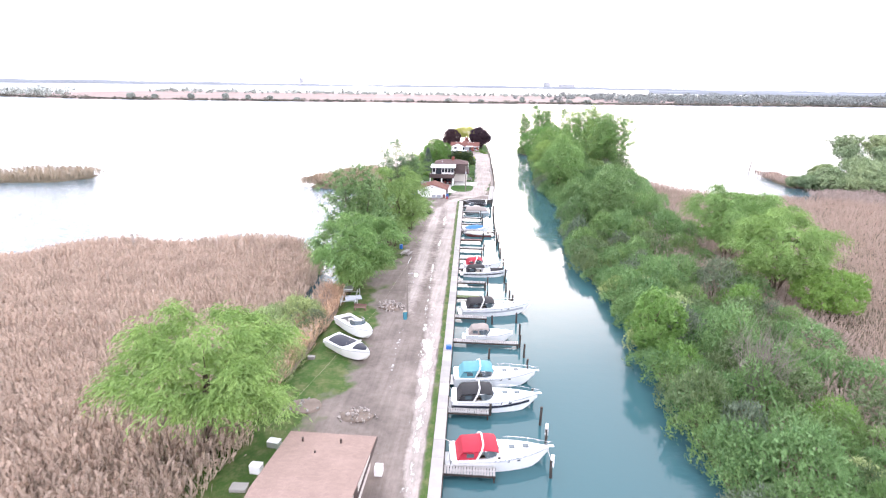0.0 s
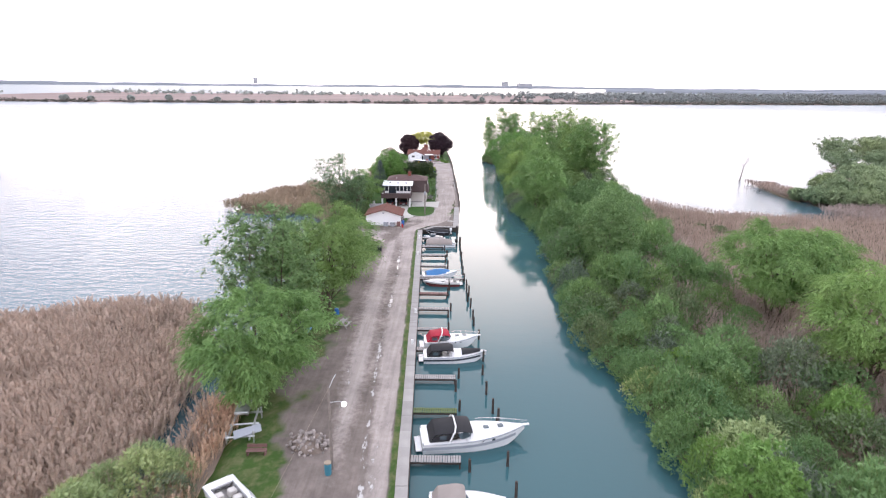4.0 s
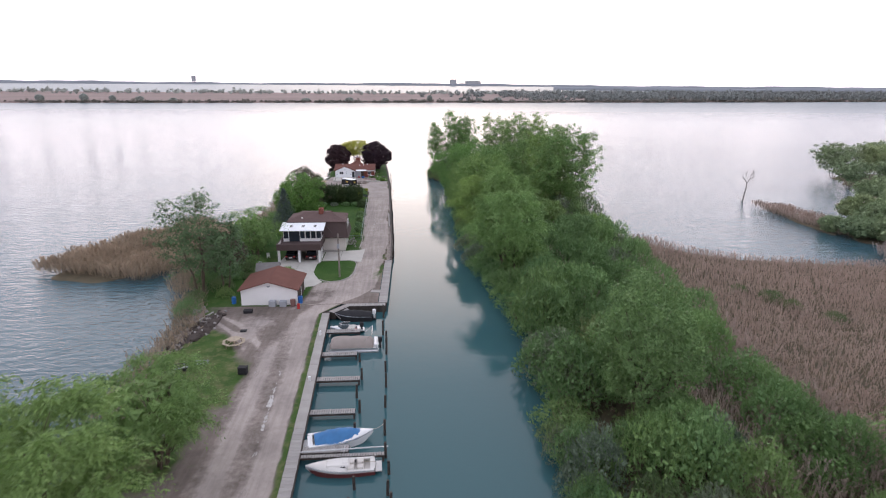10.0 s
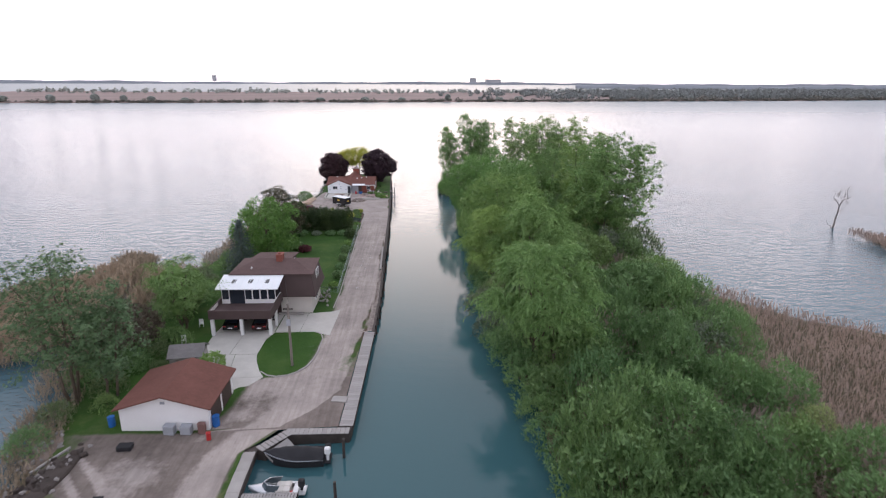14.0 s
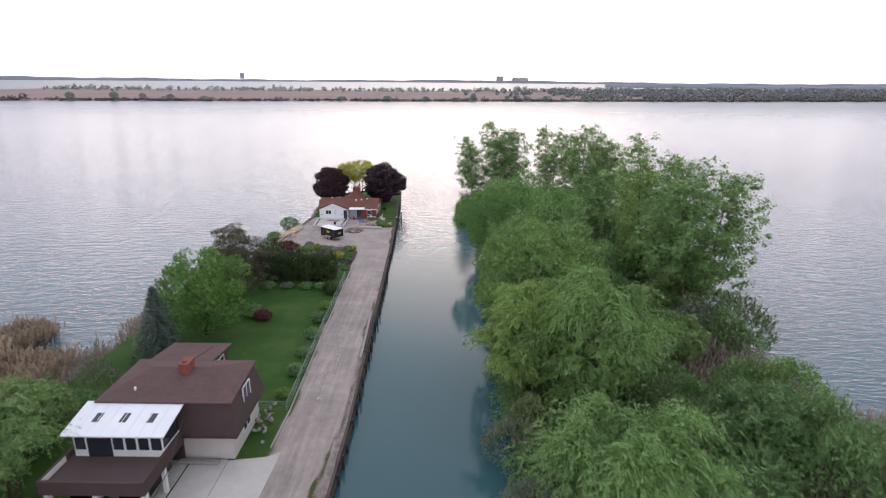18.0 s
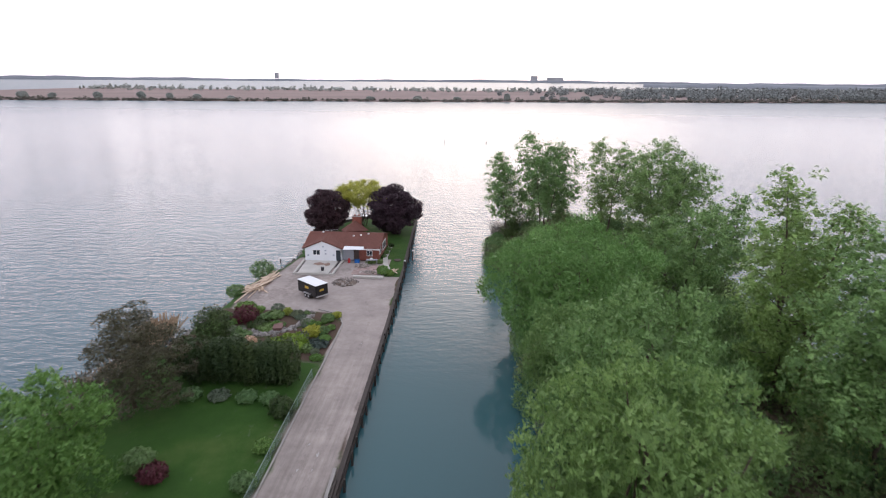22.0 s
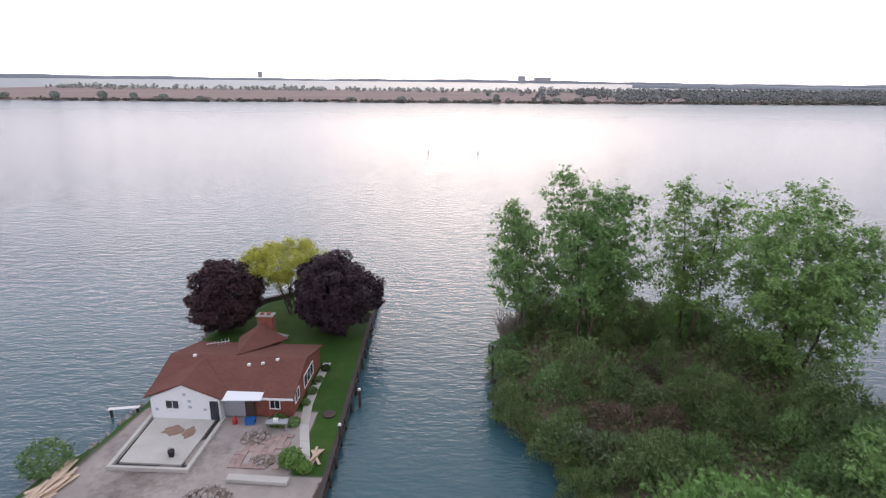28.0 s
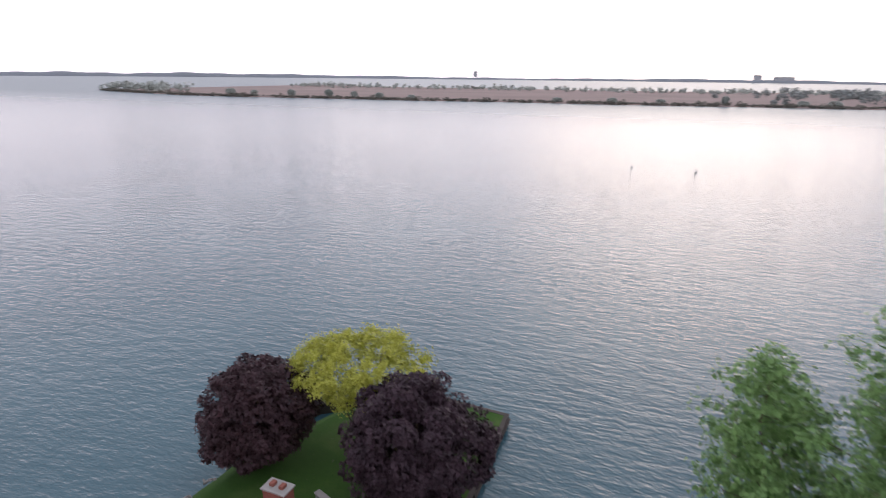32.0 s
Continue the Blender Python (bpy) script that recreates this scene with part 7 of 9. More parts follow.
def boat(x, y, heading, L, beam, free, label, canopy=None, style="cruiser", stripe=None, z=0.0, pitch=0.0, group="moored boats", hullmat=None, cover=None):
    """A motor boat with stern at its origin, bow along its own x."""
    root = thing("boat", x, y, z, heading, label, "boat", group)
    if pitch:
        root.matrix_world = pose(x, y, z, pitch, 0, heading)
    hm = hullmat or M_gel
    sec = boat_sections(L, beam, free)
    bm = bmesh.new()
    rows = [[bm.verts.new(p) for p in ((X, -b, sh), (X, -b * 0.99, sh - 0.06), (X, -b * 0.86, ch), (X, 0, ke), (X, b * 0.86, ch), (X, b * 0.99, sh - 0.06), (X, b, sh))] for X, b, sh, ke, ch in sec]
    for a, c in zip(rows, rows[1:]):
        for i in range(6):
            bm.faces.new((a[i], a[i + 1], c[i + 1], c[i]))
    bm.faces.new(rows[0][::-1])
    part("hull", bm, hm, root, smooth=False)
    # rub rail
    for sgn in (-1, 1):
        part("rub_rail", limb_mesh([[((X, sgn * (b + 0.015), sh - 0.05), 0.035) for X, b, sh, ke, ch in sec]], 5), M_greymetal, root)
    if stripe:
        for sgn in (-1, 1):
            bm = bmesh.new()
            pts = [(X, sgn * (b * 0.93 + 0.03), sh - 0.30 * free, sh - 0.52 * free) for X, b, sh, ke, ch in sec[:-2]]
            for (xa, ya, t0, u0), (xb, yb, t1, u1) in zip(pts, pts[1:]):
                hull([(xa, ya, t0), (xb, yb, t1), (xb, yb + sgn * 0.02, t1), (xa, ya + sgn * 0.02, t0)], [(xa, ya, u0), (xb, yb, u1), (xb, yb + sgn * 0.02, u1), (xa, ya + sgn * 0.02, u0)], bm)
            part("hull_stripe", bm, stripe, root)
    c0, c1 = (0.07, 0.44) if style != "open" else (0.10, 0.62)
    # foredeck
    bm = bmesh.new()
    top = []
    for X, b, sh, ke, ch in sec:
        if X / L >= c1 - 0.04:
            crown = 0.22 * min(1, (X / L - c1 + 0.04) / 0.2) * (1 - (X / L) ** 4) if style != "open" else 0.05
            top.append([bm.verts.new(p) for p in ((X, -b * 0.97, sh + 0.01), (X, -b * 0.6, sh + 0.06 + crown * 0.8), (X, 0, sh + 0.08 + crown), (X, b * 0.6, sh + 0.06 + crown * 0.8), (X, b * 0.97, sh + 0.01))])
    for a, c in zip(top, top[1:]):
        for i in range(4):
            bm.faces.new((a[i], a[i + 1], c[i + 1], c[i]))
    lo = [bm.verts.new((v.co.x, v.co.y, v.co.z - 0.25)) for v in top[0]]
    for i in range(4):
        bm.faces.new((top[0][i], lo[i], lo[i + 1], top[0][i + 1]))
    part("foredeck", bm, hm, root, smooth=True)
    # cockpit floor, side decks, transom
    bb = beam / 2 * 0.86
    part("cockpit_floor", box(0.04 * L, c1 * L, -bb * 0.9, bb * 0.9, 0.16, 0.22), M_oldconc if style == "open" else M_stucco, root)
    for sgn in (-1, 1):
        part("side_deck", box(0.01 * L, (c1 - 0.02) * L, min(sgn * bb * 0.80, sgn * beam / 2 * 0.93), max(sgn * bb * 0.80, sgn * beam / 2 * 0.93), free * 0.86, free * 0.97), hm, root)
    part("transom_deck", box(-0.02, c0 * L, -bb * 0.8, bb * 0.8, free * 0.80, free * 0.93), hm, root)
    part("swim_platform", box(-0.55, -0.02, -bb * 0.8, bb * 0.8, 0.22, 0.32, bevel=0.03), hm, root)
    for sx in (0.16, 0.30):
        for sgn in (-1, 1):
            part("seat", box(sx * L, sx * L + 0.55, sgn * bb * 0.45 - 0.28, sgn * bb * 0.45 + 0.28, 0.22, 0.72, bevel=0.06), M_stucco, root, "pale vinyl seat")
    # windscreen
    zs = free * 1.02
    if style in ("cruiser", "runabout", "open") and cover is None:
        xw = c1 * L
        wsc = bmesh.new()
        outline = [(xw - 0.75, -bb * 0.86), (xw + 0.1, -bb * 0.72), (xw + 0.5, 0), (xw + 0.1, bb * 0.72), (xw - 0.75, bb * 0.86)]
        for (xa, ya), (xb, yb) in zip(outline, outline[1:]):
            hull([(xa - 0.28, ya * 0.93, zs + 0.55), (xb - 0.28, yb * 0.93, zs + 0.55), (xb - 0.25, yb * 0.93, zs + 0.55), (xa - 0.25, ya * 0.93, zs + 0.55)],
                 [(xa, ya, zs), (xb, yb, zs), (xb + 0.03, yb, zs), (xa + 0.03, ya, zs)], wsc)
        ws = part("windscreen", wsc, M_screen, root)
        part("windscreen_frame", chain([(xa - 0.27, ya * 0.93, zs + 0.56) for xa, ya in outline], 0.025, 5), M_chrome, ws)
    # canopy
    if canopy:
        # top from the stern to the windscreen; the after part is closed in, the fore part has side bows
        ca, cm, cb, zc = 0.11 * L, 0.27 * L, 0.47 * L, free + 0.86
        bm = bmesh.new()
        ring = []
        for X, dz in ((ca, -0.14), (ca + 0.12, -0.02), (cm, 0.06), (cm + 0.1, 0.1), ((cm + cb) / 2, 0.12), (cb - 0.15, 0.02), (cb, -0.14)):
            ring.append([bm.verts.new((X, q * bb * 0.93, zc + dz - 0.18 * abs(q) ** 3)) for q in (-1, -0.6, 0, 0.6, 1)])
        under = [[bm.verts.new((v.co.x, v.co.y, v.co.z - 0.05)) for v in r] for r in ring]
        for A, flip in ((ring, 0), (under, 1)):
            for a, c in zip(A, A[1:]):
                for i in range(4):
                    f = (a[i], a[i + 1], c[i + 1], c[i])
                    bm.faces.new(f[::-1] if flip else f)
        cp = part("canopy", bm, canopy, root, smooth=True)
        for sgn in (-1, 1):
            part("canopy_curtain", hull([(ca, sgn * bb * 0.93, zc - 0.34), (cm, sgn * bb * 0.93, zc - 0.16), (cm, sgn * bb * 0.95, zc - 0.16), (ca, sgn * bb * 0.95, zc - 0.34)],
                                        [(ca - 0.4, sgn * bb * 0.93, free), (cm - 0.05, sgn * bb * 0.93, free), (cm - 0.05, sgn * bb * 0.95, free), (ca - 0.4, sgn * bb * 0.95, free)]), canopy, cp)
            part("curtain_window", box((ca + cm) / 2 - 0.32, (ca + cm) / 2 + 0.28, sgn * bb * 0.962 - 0.006, sgn * bb * 0.962 + 0.006, free + 0.2, free + 0.55, bevel=0.005), M_screen, cp, "clear vinyl window")
            for X in (cb - 0.15, (cm + cb) / 2):
                part("canopy_bow", tube((X, sgn * bb * 0.91, zc - 0.18), (X - 0.1, sgn * bb * 0.9, free), 0.016, 0.016, 5), M_chrome, cp)
        part("canopy_back", hull([(ca, -bb * 0.93, zc - 0.34), (ca, bb * 0.93, zc - 0.34), (ca + 0.03, bb * 0.93, zc - 0.2), (ca + 0.03, -bb * 0.93, zc - 0.2)],
                                 [(ca - 0.42, -bb * 0.92, free), (ca - 0.42, bb * 0.92, free), (ca - 0.39, bb * 0.92, free), (ca - 0.39, -bb * 0.92, free)]), canopy, cp)
    if style == "cruiser":
        # radar arch
        xa = 0.27 * L
        bm = bmesh.new()
        chain([(xa - 0.2, -bb * 1.02, free * 0.95), (xa + 0.25, -bb * 0.98, free + 0.85), (xa + 0.4, -bb * 0.6, free + 1.1), (xa + 0.4, bb * 0.6, free + 1.1), (xa + 0.25, bb * 0.98, free + 0.85), (xa - 0.2, bb * 1.02, free * 0.95)], 0.075, 6, bm)
        part("radar_arch", bm, M_gel, root)
    if style in ("cruiser",):
        bm = bmesh.new()
        rail = []
        for i, (X, b, sh, ke, ch) in enumerate(sec):
            if X / L > 0.5:
                rise = 0.40 * min(1.0, (X / L - 0.46) / 0.12)
                rail.append((X, b * 0.9, sh + rise))
                if i % 2 == 0:
                    for q in (-1, 1):
                        tube((X, q * b * 0.9, sh), (X, q * b * 0.9, sh + rise), 0.011, 0.011, 4, bm)
        chain(rail + [(L + 0.22, 0, sec[-1][2] + 0.42)] + [(a, -b, c) for a, b, c in rail[::-1]], 0.013, 5, bm)
        part("bow_rail", bm, M_chrome, root)
        for hx in (0.62, 0.76):
            part("hatch", box(hx * L - 0.25, hx * L + 0.25, -0.25, 0.25, sec[int(hx * 20)][2] + 0.24, sec[int(hx * 20)][2] + 0.31, bevel=0.03), M_screen, root)
        part("bow_pulpit", box(L - 0.1, L + 0.4, -0.14, 0.14, sec[-1][2], sec[-1][2] + 0.07, bevel=0.02), M_gel, root)
        for sgn in (-1, 1):
            for hx in (0.55, 0.66):
                b = sec[int(hx * 20)][1]
                part("porthole", box(hx * L - 0.2, hx * L + 0.2, sgn * (b * 0.955) - 0.02, sgn * (b * 0.955) + 0.02, free * 0.8, free * 0.92), M_glass, root)
    if cover:
        fitted = isinstance(cover[0], tuple)
        for cm, s0, s1, bulge in (cover if fitted else (cover,)):
            bm = bmesh.new()
            top = []
            for X, b, sh, ke, ch in sec:
                s = X / L
                if s0 <= s <= s1:
                    hgt = bulge * math.sin(math.pi * min(1, max(0.08, (s - s0) / (s1 - s0) * 0.9 + 0.08))) ** 0.6
                    row = []
                    for q in (-1, -0.7, -0.35, 0, 0.35, 0.7, 1):
                        if fitted:
                            # buttoned down inside the gunwale, or flat on the foredeck
                            row.append((X, q * b * 0.84, sh + (0.15 + 0.24 * (1 - q * q) if s0 > 0.5 else 0.05 + hgt * (1 - abs(q) ** 2.2))))
                        else:
                            row.append((X, q * b * 1.02, sh - 0.1 + (hgt + 0.1) * (1 - abs(q) ** 1.6) + 0.05 * math.sin(7 * X + 5 * q)))
                    top.append([bm.verts.new(v) for v in row])
            for a, c in zip(top, top[1:]):
                for i in range(6):
                    bm.faces.new((a[i], a[i + 1], c[i + 1], c[i]))
            part("cover", bm, cm, root, smooth=True)
    return root


def outboard(parent, x, y, z, mat):
    o = part("outboard_motor", box(x - 0.35, x + 0.12, y - 0.2, y + 0.2, z + 0.15, z + 0.75, bevel=0.08), mat, parent)
    part("leg", box(x - 0.22, x - 0.02, y - 0.07, y + 0.07, z - 0.6, z + 0.15), mat, o)
    return o


boat(-1.1, 34.6, 4, 8.2, 2.9, 1.05, "white cabin cruiser at its finger pier", M_navy)
b1 = boat(-0.9, 42.5, 8, 8.1, 3.0, 1.1, "white cabin cruiser with a red canopy", M_redcanvas)
b2 = boat(-1.4, 51.2, 5, 8.2, 2.9, 1.15, "white cabin cruiser with black canopy and dark stripe", M_black, stripe=M_navy)
b3 = boat(-1.5, 55.7, 6, 8.4, 2.9, 1.1, "white cabin cruiser with a teal canopy", M_teal)
b4 = boat(-0.7, 66.5, 3, 5.6, 2.3, 0.85, "small pale grey cuddy boat with taupe canopy", M_tan, style="runabout")
b5 = boat(-1.7, 74.3, 9, 9.1, 3.1, 1.15, "large white cruiser with a black canopy", M_black, stripe=M_greymetal)
b6 = boat(-2.3, 90.3, 4, 7.1, 2.4, 0.85, "sleek white runabout with black bow and cockpit covers", M_black, style="runabout", stripe=M_navy, cover=((M_black, 0.58, 0.9, 0.36),))
b7 = boat(-2.4, 93.9, 7, 6.3, 2.5, 0.95, "white cabin cruiser with a red canopy", M_redcanvas)
b9 = boat(-3.9, 118.7, 11, 5.6, 2.2, 0.75, "white runabout under a blue tarpaulin", None, "runabout", cover=(M_blue, 0.05, 0.84, 0.7))
# small keelboat, bow to the dock
M_oxide = plain("oxide_red_hull", (0.14, 0.035, 0.035), 0.55, 0.25, 3)
M_chalk = plain("chalky_white_deck", (0.66, 0.64, 0.62), 0.6, 0.12, 2)
sb = boat(1.95, 115.55, 183, 5.5, 1.9, 0.62, "small keelboat with chalky white deck and dark red hull", None, "plain", hullmat=M_chalk)
lower = bmesh.new()
keelboat = boat_sections(5.5, 1.9, 0.62)
rows = [[lower.verts.new(q) for q in ((X - 0.01, -b * 0.975, sh - 0.2), (X - 0.01, -b * 0.88, ch), (X - 0.01, 0, ke - 0.02), (X - 0.01, b * 0.88, ch), (X - 0.01, b * 0.975, sh - 0.2))] for X, b, sh, ke, ch in keelboat[:-1]]
for a, c in zip(rows, rows[1:]):
    for i in range(4):
        lower.faces.new((a[i], a[i + 1], c[i + 1], c[i]))
lower.faces.new(rows[0][::-1])
part("lower_hull", lower, M_oxide, sb, "dark red painted lower hull")
cab = part("cabin", box(2.0, 3.9, -0.52, 0.52, 0.6, 0.92, bevel=0.1), M_chalk, sb)
for X in (2.35, 3.05):
    for q in (-1, 1):
        part("cabin_window", box(X, X + 0.42, q * 0.525 - 0.008, q * 0.525 + 0.008, 0.70, 0.82), M_black, cab)
part("hatch", box(2.1, 2.6, -0.24, 0.24, 0.92, 0.97, bevel=0.02), M_chalk, sb)
part("tiller", tube((-0.1, 0, 0.75), (1.0, 0.1, 0.85), 0.025, 0.02, 6), M_tanwood, sb)
part("pushpit", chain([(0, -0.7, 0.6), (-0.1, -0.7, 1.0), (-0.1, 0.7, 1.0), (0, 0.7, 0.6)], 0.014, 5), M_chrome, sb)
mast = thing("mast", -4.2, 116.75, 0.98, 0, "long grey mast laid along the narrow pier", "mast")
part("spar", tube((0, 0, 0), (7.2, 0.25, 0.12), 0.055, 0.045, 6), M_alu, mast)
part("spreader", tube((3.6, -0.45, 0.1), (3.6, 0.7, 0.1), 0.02, 0.02, 5), M_alu, mast)

# black covered boat at the head of the basin
bk = boat(0.2, 146.3, 180, 4.8, 2.0, 0.8, "dark hulled boat under a black cover with white outboard", None, "runabout", hullmat=M_black, cover=(M_black, 0.0, 0.95, 0.55))
outboard(bk, -0.2, 0.3, 0.75, M_white)
outboard(bk, -0.15, -0.35, 0.6, M_black)
# aluminium skiff
sk = boat(-1.1, 142.5, 180, 3.7, 1.5, 0.55, "open aluminium fishing skiff with outboard", None, "open", hullmat=M_alu)
outboard(sk, -0.1, 0, 0.5, M_black)
part("fuel_tank", box(0.3, 0.65, 0.2, 0.5, 0.25, 0.5, bevel=0.04), M_redpaint, sk)
# pontoon boat
pb = thing("pontoon_boat", -1.4, 137.7, 0, 2, "pontoon boat under a taupe cover with outboard", "boat", "moored boats")
for s in (-1, 1):
    part("pontoon", limb_mesh([[((-3.0, s * 0.95, 0.15), 0.1), ((-2.6, s * 0.95, 0.1), 0.3), ((2.6, s * 0.95, 0.1), 0.31), ((2.8, s * 0.95, 0.1), 0.26)]], 10), M_alu, pb, smooth=True)
part("deck", box(-2.7, 2.75, -1.25, 1.25, 0.42, 0.54), M_alu, pb)
ring, bm = [], bmesh.new()
for X, h in ((-2.78, 0.2), (-2.72, 0.5), (-2.5, 0.74), (-2.0, 0.86), (-1.2, 0.9), (-0.4, 0.82), (0.4, 0.86), (1.2, 0.78), (1.8, 0.72), (2.1, 0.52), (2.2, 0.2)):
    ring.append([bm.verts.new((X, q * 1.27 * (0.93 if h < 0.3 else 1), 0.56 + h * (1 - abs(q) ** 5) * (1 - 0.16 * q * q))) for q in (-1.0, -0.97, -0.86, -0.45, 0, 0.45, 0.86, 0.97, 1.0)])
for a, c in zip(ring, ring[1:]):
    for i in range(8):
        bm.faces.new((a[i], a[i + 1], c[i + 1], c[i]))
bm.faces.new(ring[0])
bm.faces.new(ring[-1][::-1])
part("cover", bm, M_tan, pb, "taupe fitted cover", smooth=True)
part("cover_skirt", box(-2.74, 2.2, -1.285, -1.262, 0.5, 0.62), M_alu, pb)
part("canopy_frame", chain([(1.2, -1.2, 1.5), (2.1, -1.2, 2.3), (2.1, 1.2, 2.3), (1.2, 1.2, 1.5)], 0.025, 5), M_chrome, pb)
part("stern_seat", box(2.25, 2.7, -1.1, 1.1, 0.54, 0.95, bevel=0.05), M_white, pb)
outboard(pb, 3.1, 0, 0.6, M_black)
# two boats laid up on the grass
la = boat(-15.7, 60.6, -37, 6.6, 2.4, 0.95, "white sport boat under dark covers laid up on grass", None, "runabout", z=1.35, pitch=4, group="laid-up boats", cover=((M_navy, 0.10, 0.62, 0.42), (M_navy, 0.66, 0.95, 0.36)))
part("cover_strap", box(4.18, 4.34, -0.85, 0.85, 1.36, 1.42), M_white, la)
lb = boat(-16.1, 66.5, -45, 6.8, 2.4, 0.95, "open white day cruiser laid up on grass", None, "open", z=1.4, pitch=-3, group="laid-up boats")
for bt, L in ((la, 6.6), (lb, 6.8)):
    for sx, sy in ((1.2, 0.6), (1.2, -0.6), (4.2, 0)):
        part("stand", box(sx - 0.12, sx + 0.12, sy - 0.12, sy + 0.12, -0.55, 0.0), M_timber, bt)
# mooring lines
M_rope = plain("pale_rope", (0.55, 0.53, 0.48), 0.8, 0.1, 4)
for a, b in (((-1.5, 44.3, 0.95), (0.4, 43.2, 1.1)), ((7.0, 43.7, 1.2), (7.2, 41.5, 1.3)), ((-3.0, 95.5, 0.95), (-2.2, 94.4, 0.9)), ((-2.9, 89.4, 0.95), (-2.1, 90.0, 0.8)), ((3.8, 95.0, 1.1), (4.2, 95.9, 1.2)), ((4.8, 90.9, 1.0), (4.4, 90.3, 1.2)), ((1.6, 119.8, 0.9), (2.6, 120.2, 1.2)), ((-1.9, 53.2, 0.95), (-1.2, 52.2, 1.0))):
    r = thing("mooring_line", *a, 0, "pale rope tying a boat to the dock", "rope", "mooring lines")
    m = [(0, 0, 0), tuple((q - p) / 2 - (0.12 if k == 2 else 0) for k, (p, q) in enumerate(zip(a, b))), tuple(q - p for p, q in zip(a, b))]
    part("rope", chain(m, 0.025, 5), M_rope, r)

# ---- yard things ----
def z_at(x, y):
    return float(ground_z(np.float64(x), np.float64(y)))


# lamp post with its lit globe, barrels at the foot
lamp = thing("lamp_post", -8.4, 69.7, 0.95, 0, "wooden lamp post with a lit white globe", "street lamp")
part("pole", tube((0, 0, -0.3), (0, 0, 7.2), 0.13, 0.09, 8), M_greybark, lamp)
part("arm", chain([(0, 0, 5.9), (0.7, 0.1, 6.0), (1.05, 0.15, 5.9)], 0.03, 6), M_alu, lamp)
part("arm", chain([(0, 0, 7.0), (0.25, 0.5, 7.6), (0.4, 0.9, 7.8)], 0.03, 6), M_alu, lamp)
m, nt, b = nodes_of("lit_globe")
b.inputs["Emission Color"].default_value = (1, 0.97, 0.92, 1)
b.inputs["Emission Strength"].default_value = 4.0
b.inputs["Base Color"].default_value = (0.9, 0.9, 0.9, 1)
bm = bmesh.new()
bmesh.ops.create_uvsphere(bm, u_segments=14, v_segments=9, radius=0.19)
bmesh.ops.translate(bm, vec=(1.1, 0.15, 5.72), verts=bm.verts)
part("globe", bm, m, lamp, "lit white globe", smooth=True)


M_barrel = plain("teal_plastic", (0.05, 0.22, 0.30), 0.5, 0.15, 3)


def barrel(x, y, mat, label, h=0.9, r=0.3, lid=None):
    t = thing("barrel", x, y, z_at(x, y), 0, label, "barrel")
    part("body", limb_mesh([[((0, 0, 0), r * 0.93), ((0, 0, h * 0.3), r), ((0, 0, h * 0.7), r), ((0, 0, h), r * 0.93)]], 14), mat, t, smooth=False)
    part("rim", limb_mesh([[((0, 0, h - 0.05), r * 1.02), ((0, 0, h + 0.02), r * 1.02)]], 14), lid or mat, t)
    return t


barrel(-8.6, 69.1, M_barrel, "teal blue plastic barrel by the lamp post", 1.05, 0.27, M_tanwood)
barrel(-9.7, 150.1, M_bluepaint, "blue plastic bin beside the garage", 0.95, 0.32)
barrel(-14.1, 100.8, M_bluepaint, "blue plastic drum under the willow", 0.8, 0.3)
barrel(-18.6, 150.2, M_bluepaint, "blue plastic drum behind the garage", 0.9, 0.3)

# utility pole before the brown house and the wires
pole = thing("utility_pole", -5.5, 160.9, 1.0, 0, "grey timber utility pole on the lawn oval", "utility pole")
part("pole", tube((0, 0, -0.3), (0, 0, 6.9), 0.15, 0.11, 8), M_greybark, pole)
part("meter_box", box(-0.2, 0.2, -0.32, -0.14, 4.6, 5.3, bevel=0.03), M_greymetal, pole)
part("bracket", box(-0.5, 0.5, -0.06, 0.06, 6.3, 6.42), M_timber, pole)
wire = thing("overhead_wire", -5.5, 160.9, 7.2, 0, "thin overhead service wire to the house", "wire")
part("wire", chain([(0, 0, 0), (-1.4, 6, -1.2), (-3.4, 13.2, -1.3)], 0.02, 4), M_black, wire)
wire2 = thing("overhead_wire", -8.4, 69.7, 8.0, 0, "thin overhead wires above the lawn", "wire")
part("wire", chain([(0, 0, 0), (-1.2, -12, -0.9), (-2.4, -27, 0.1), (-3.4, -37, 0.8)], 0.006, 4), M_tanwood, wire2)


def picnic_table(x, y, rz, label, mat):
    t = thing("picnic_table", x, y, z_at(x, y), rz, label, "table", "picnic tables")
    for k in range(5):
        part("top_board", box(-0.9, 0.9, -0.36 + k * 0.145, -0.23 + k * 0.145, 0.72, 0.76), mat, t)
    for s in (-1, 1):
        for k in range(2):
            part("bench_board", box(-0.9, 0.9, s * 0.7 - 0.13 + k * 0.135, s * 0.7 - 0.01 + k * 0.135, 0.42, 0.46), mat, t)
        part("cross_beam", box(s * 0.6 - 0.04, s * 0.6 + 0.04, -0.83, 0.83, 0.34, 0.42), mat, t)
        for q in (-1, 1):
            part("leg", tube((s * 0.62, q * 0.7, 0), (s * 0.62, q * 0.25, 0.72), 0.05, 0.05, 4), mat, t)
    return t


picnic_table(-12.6, 97.0, 78, "pale grey wooden picnic table on the worn grass", M_plank)


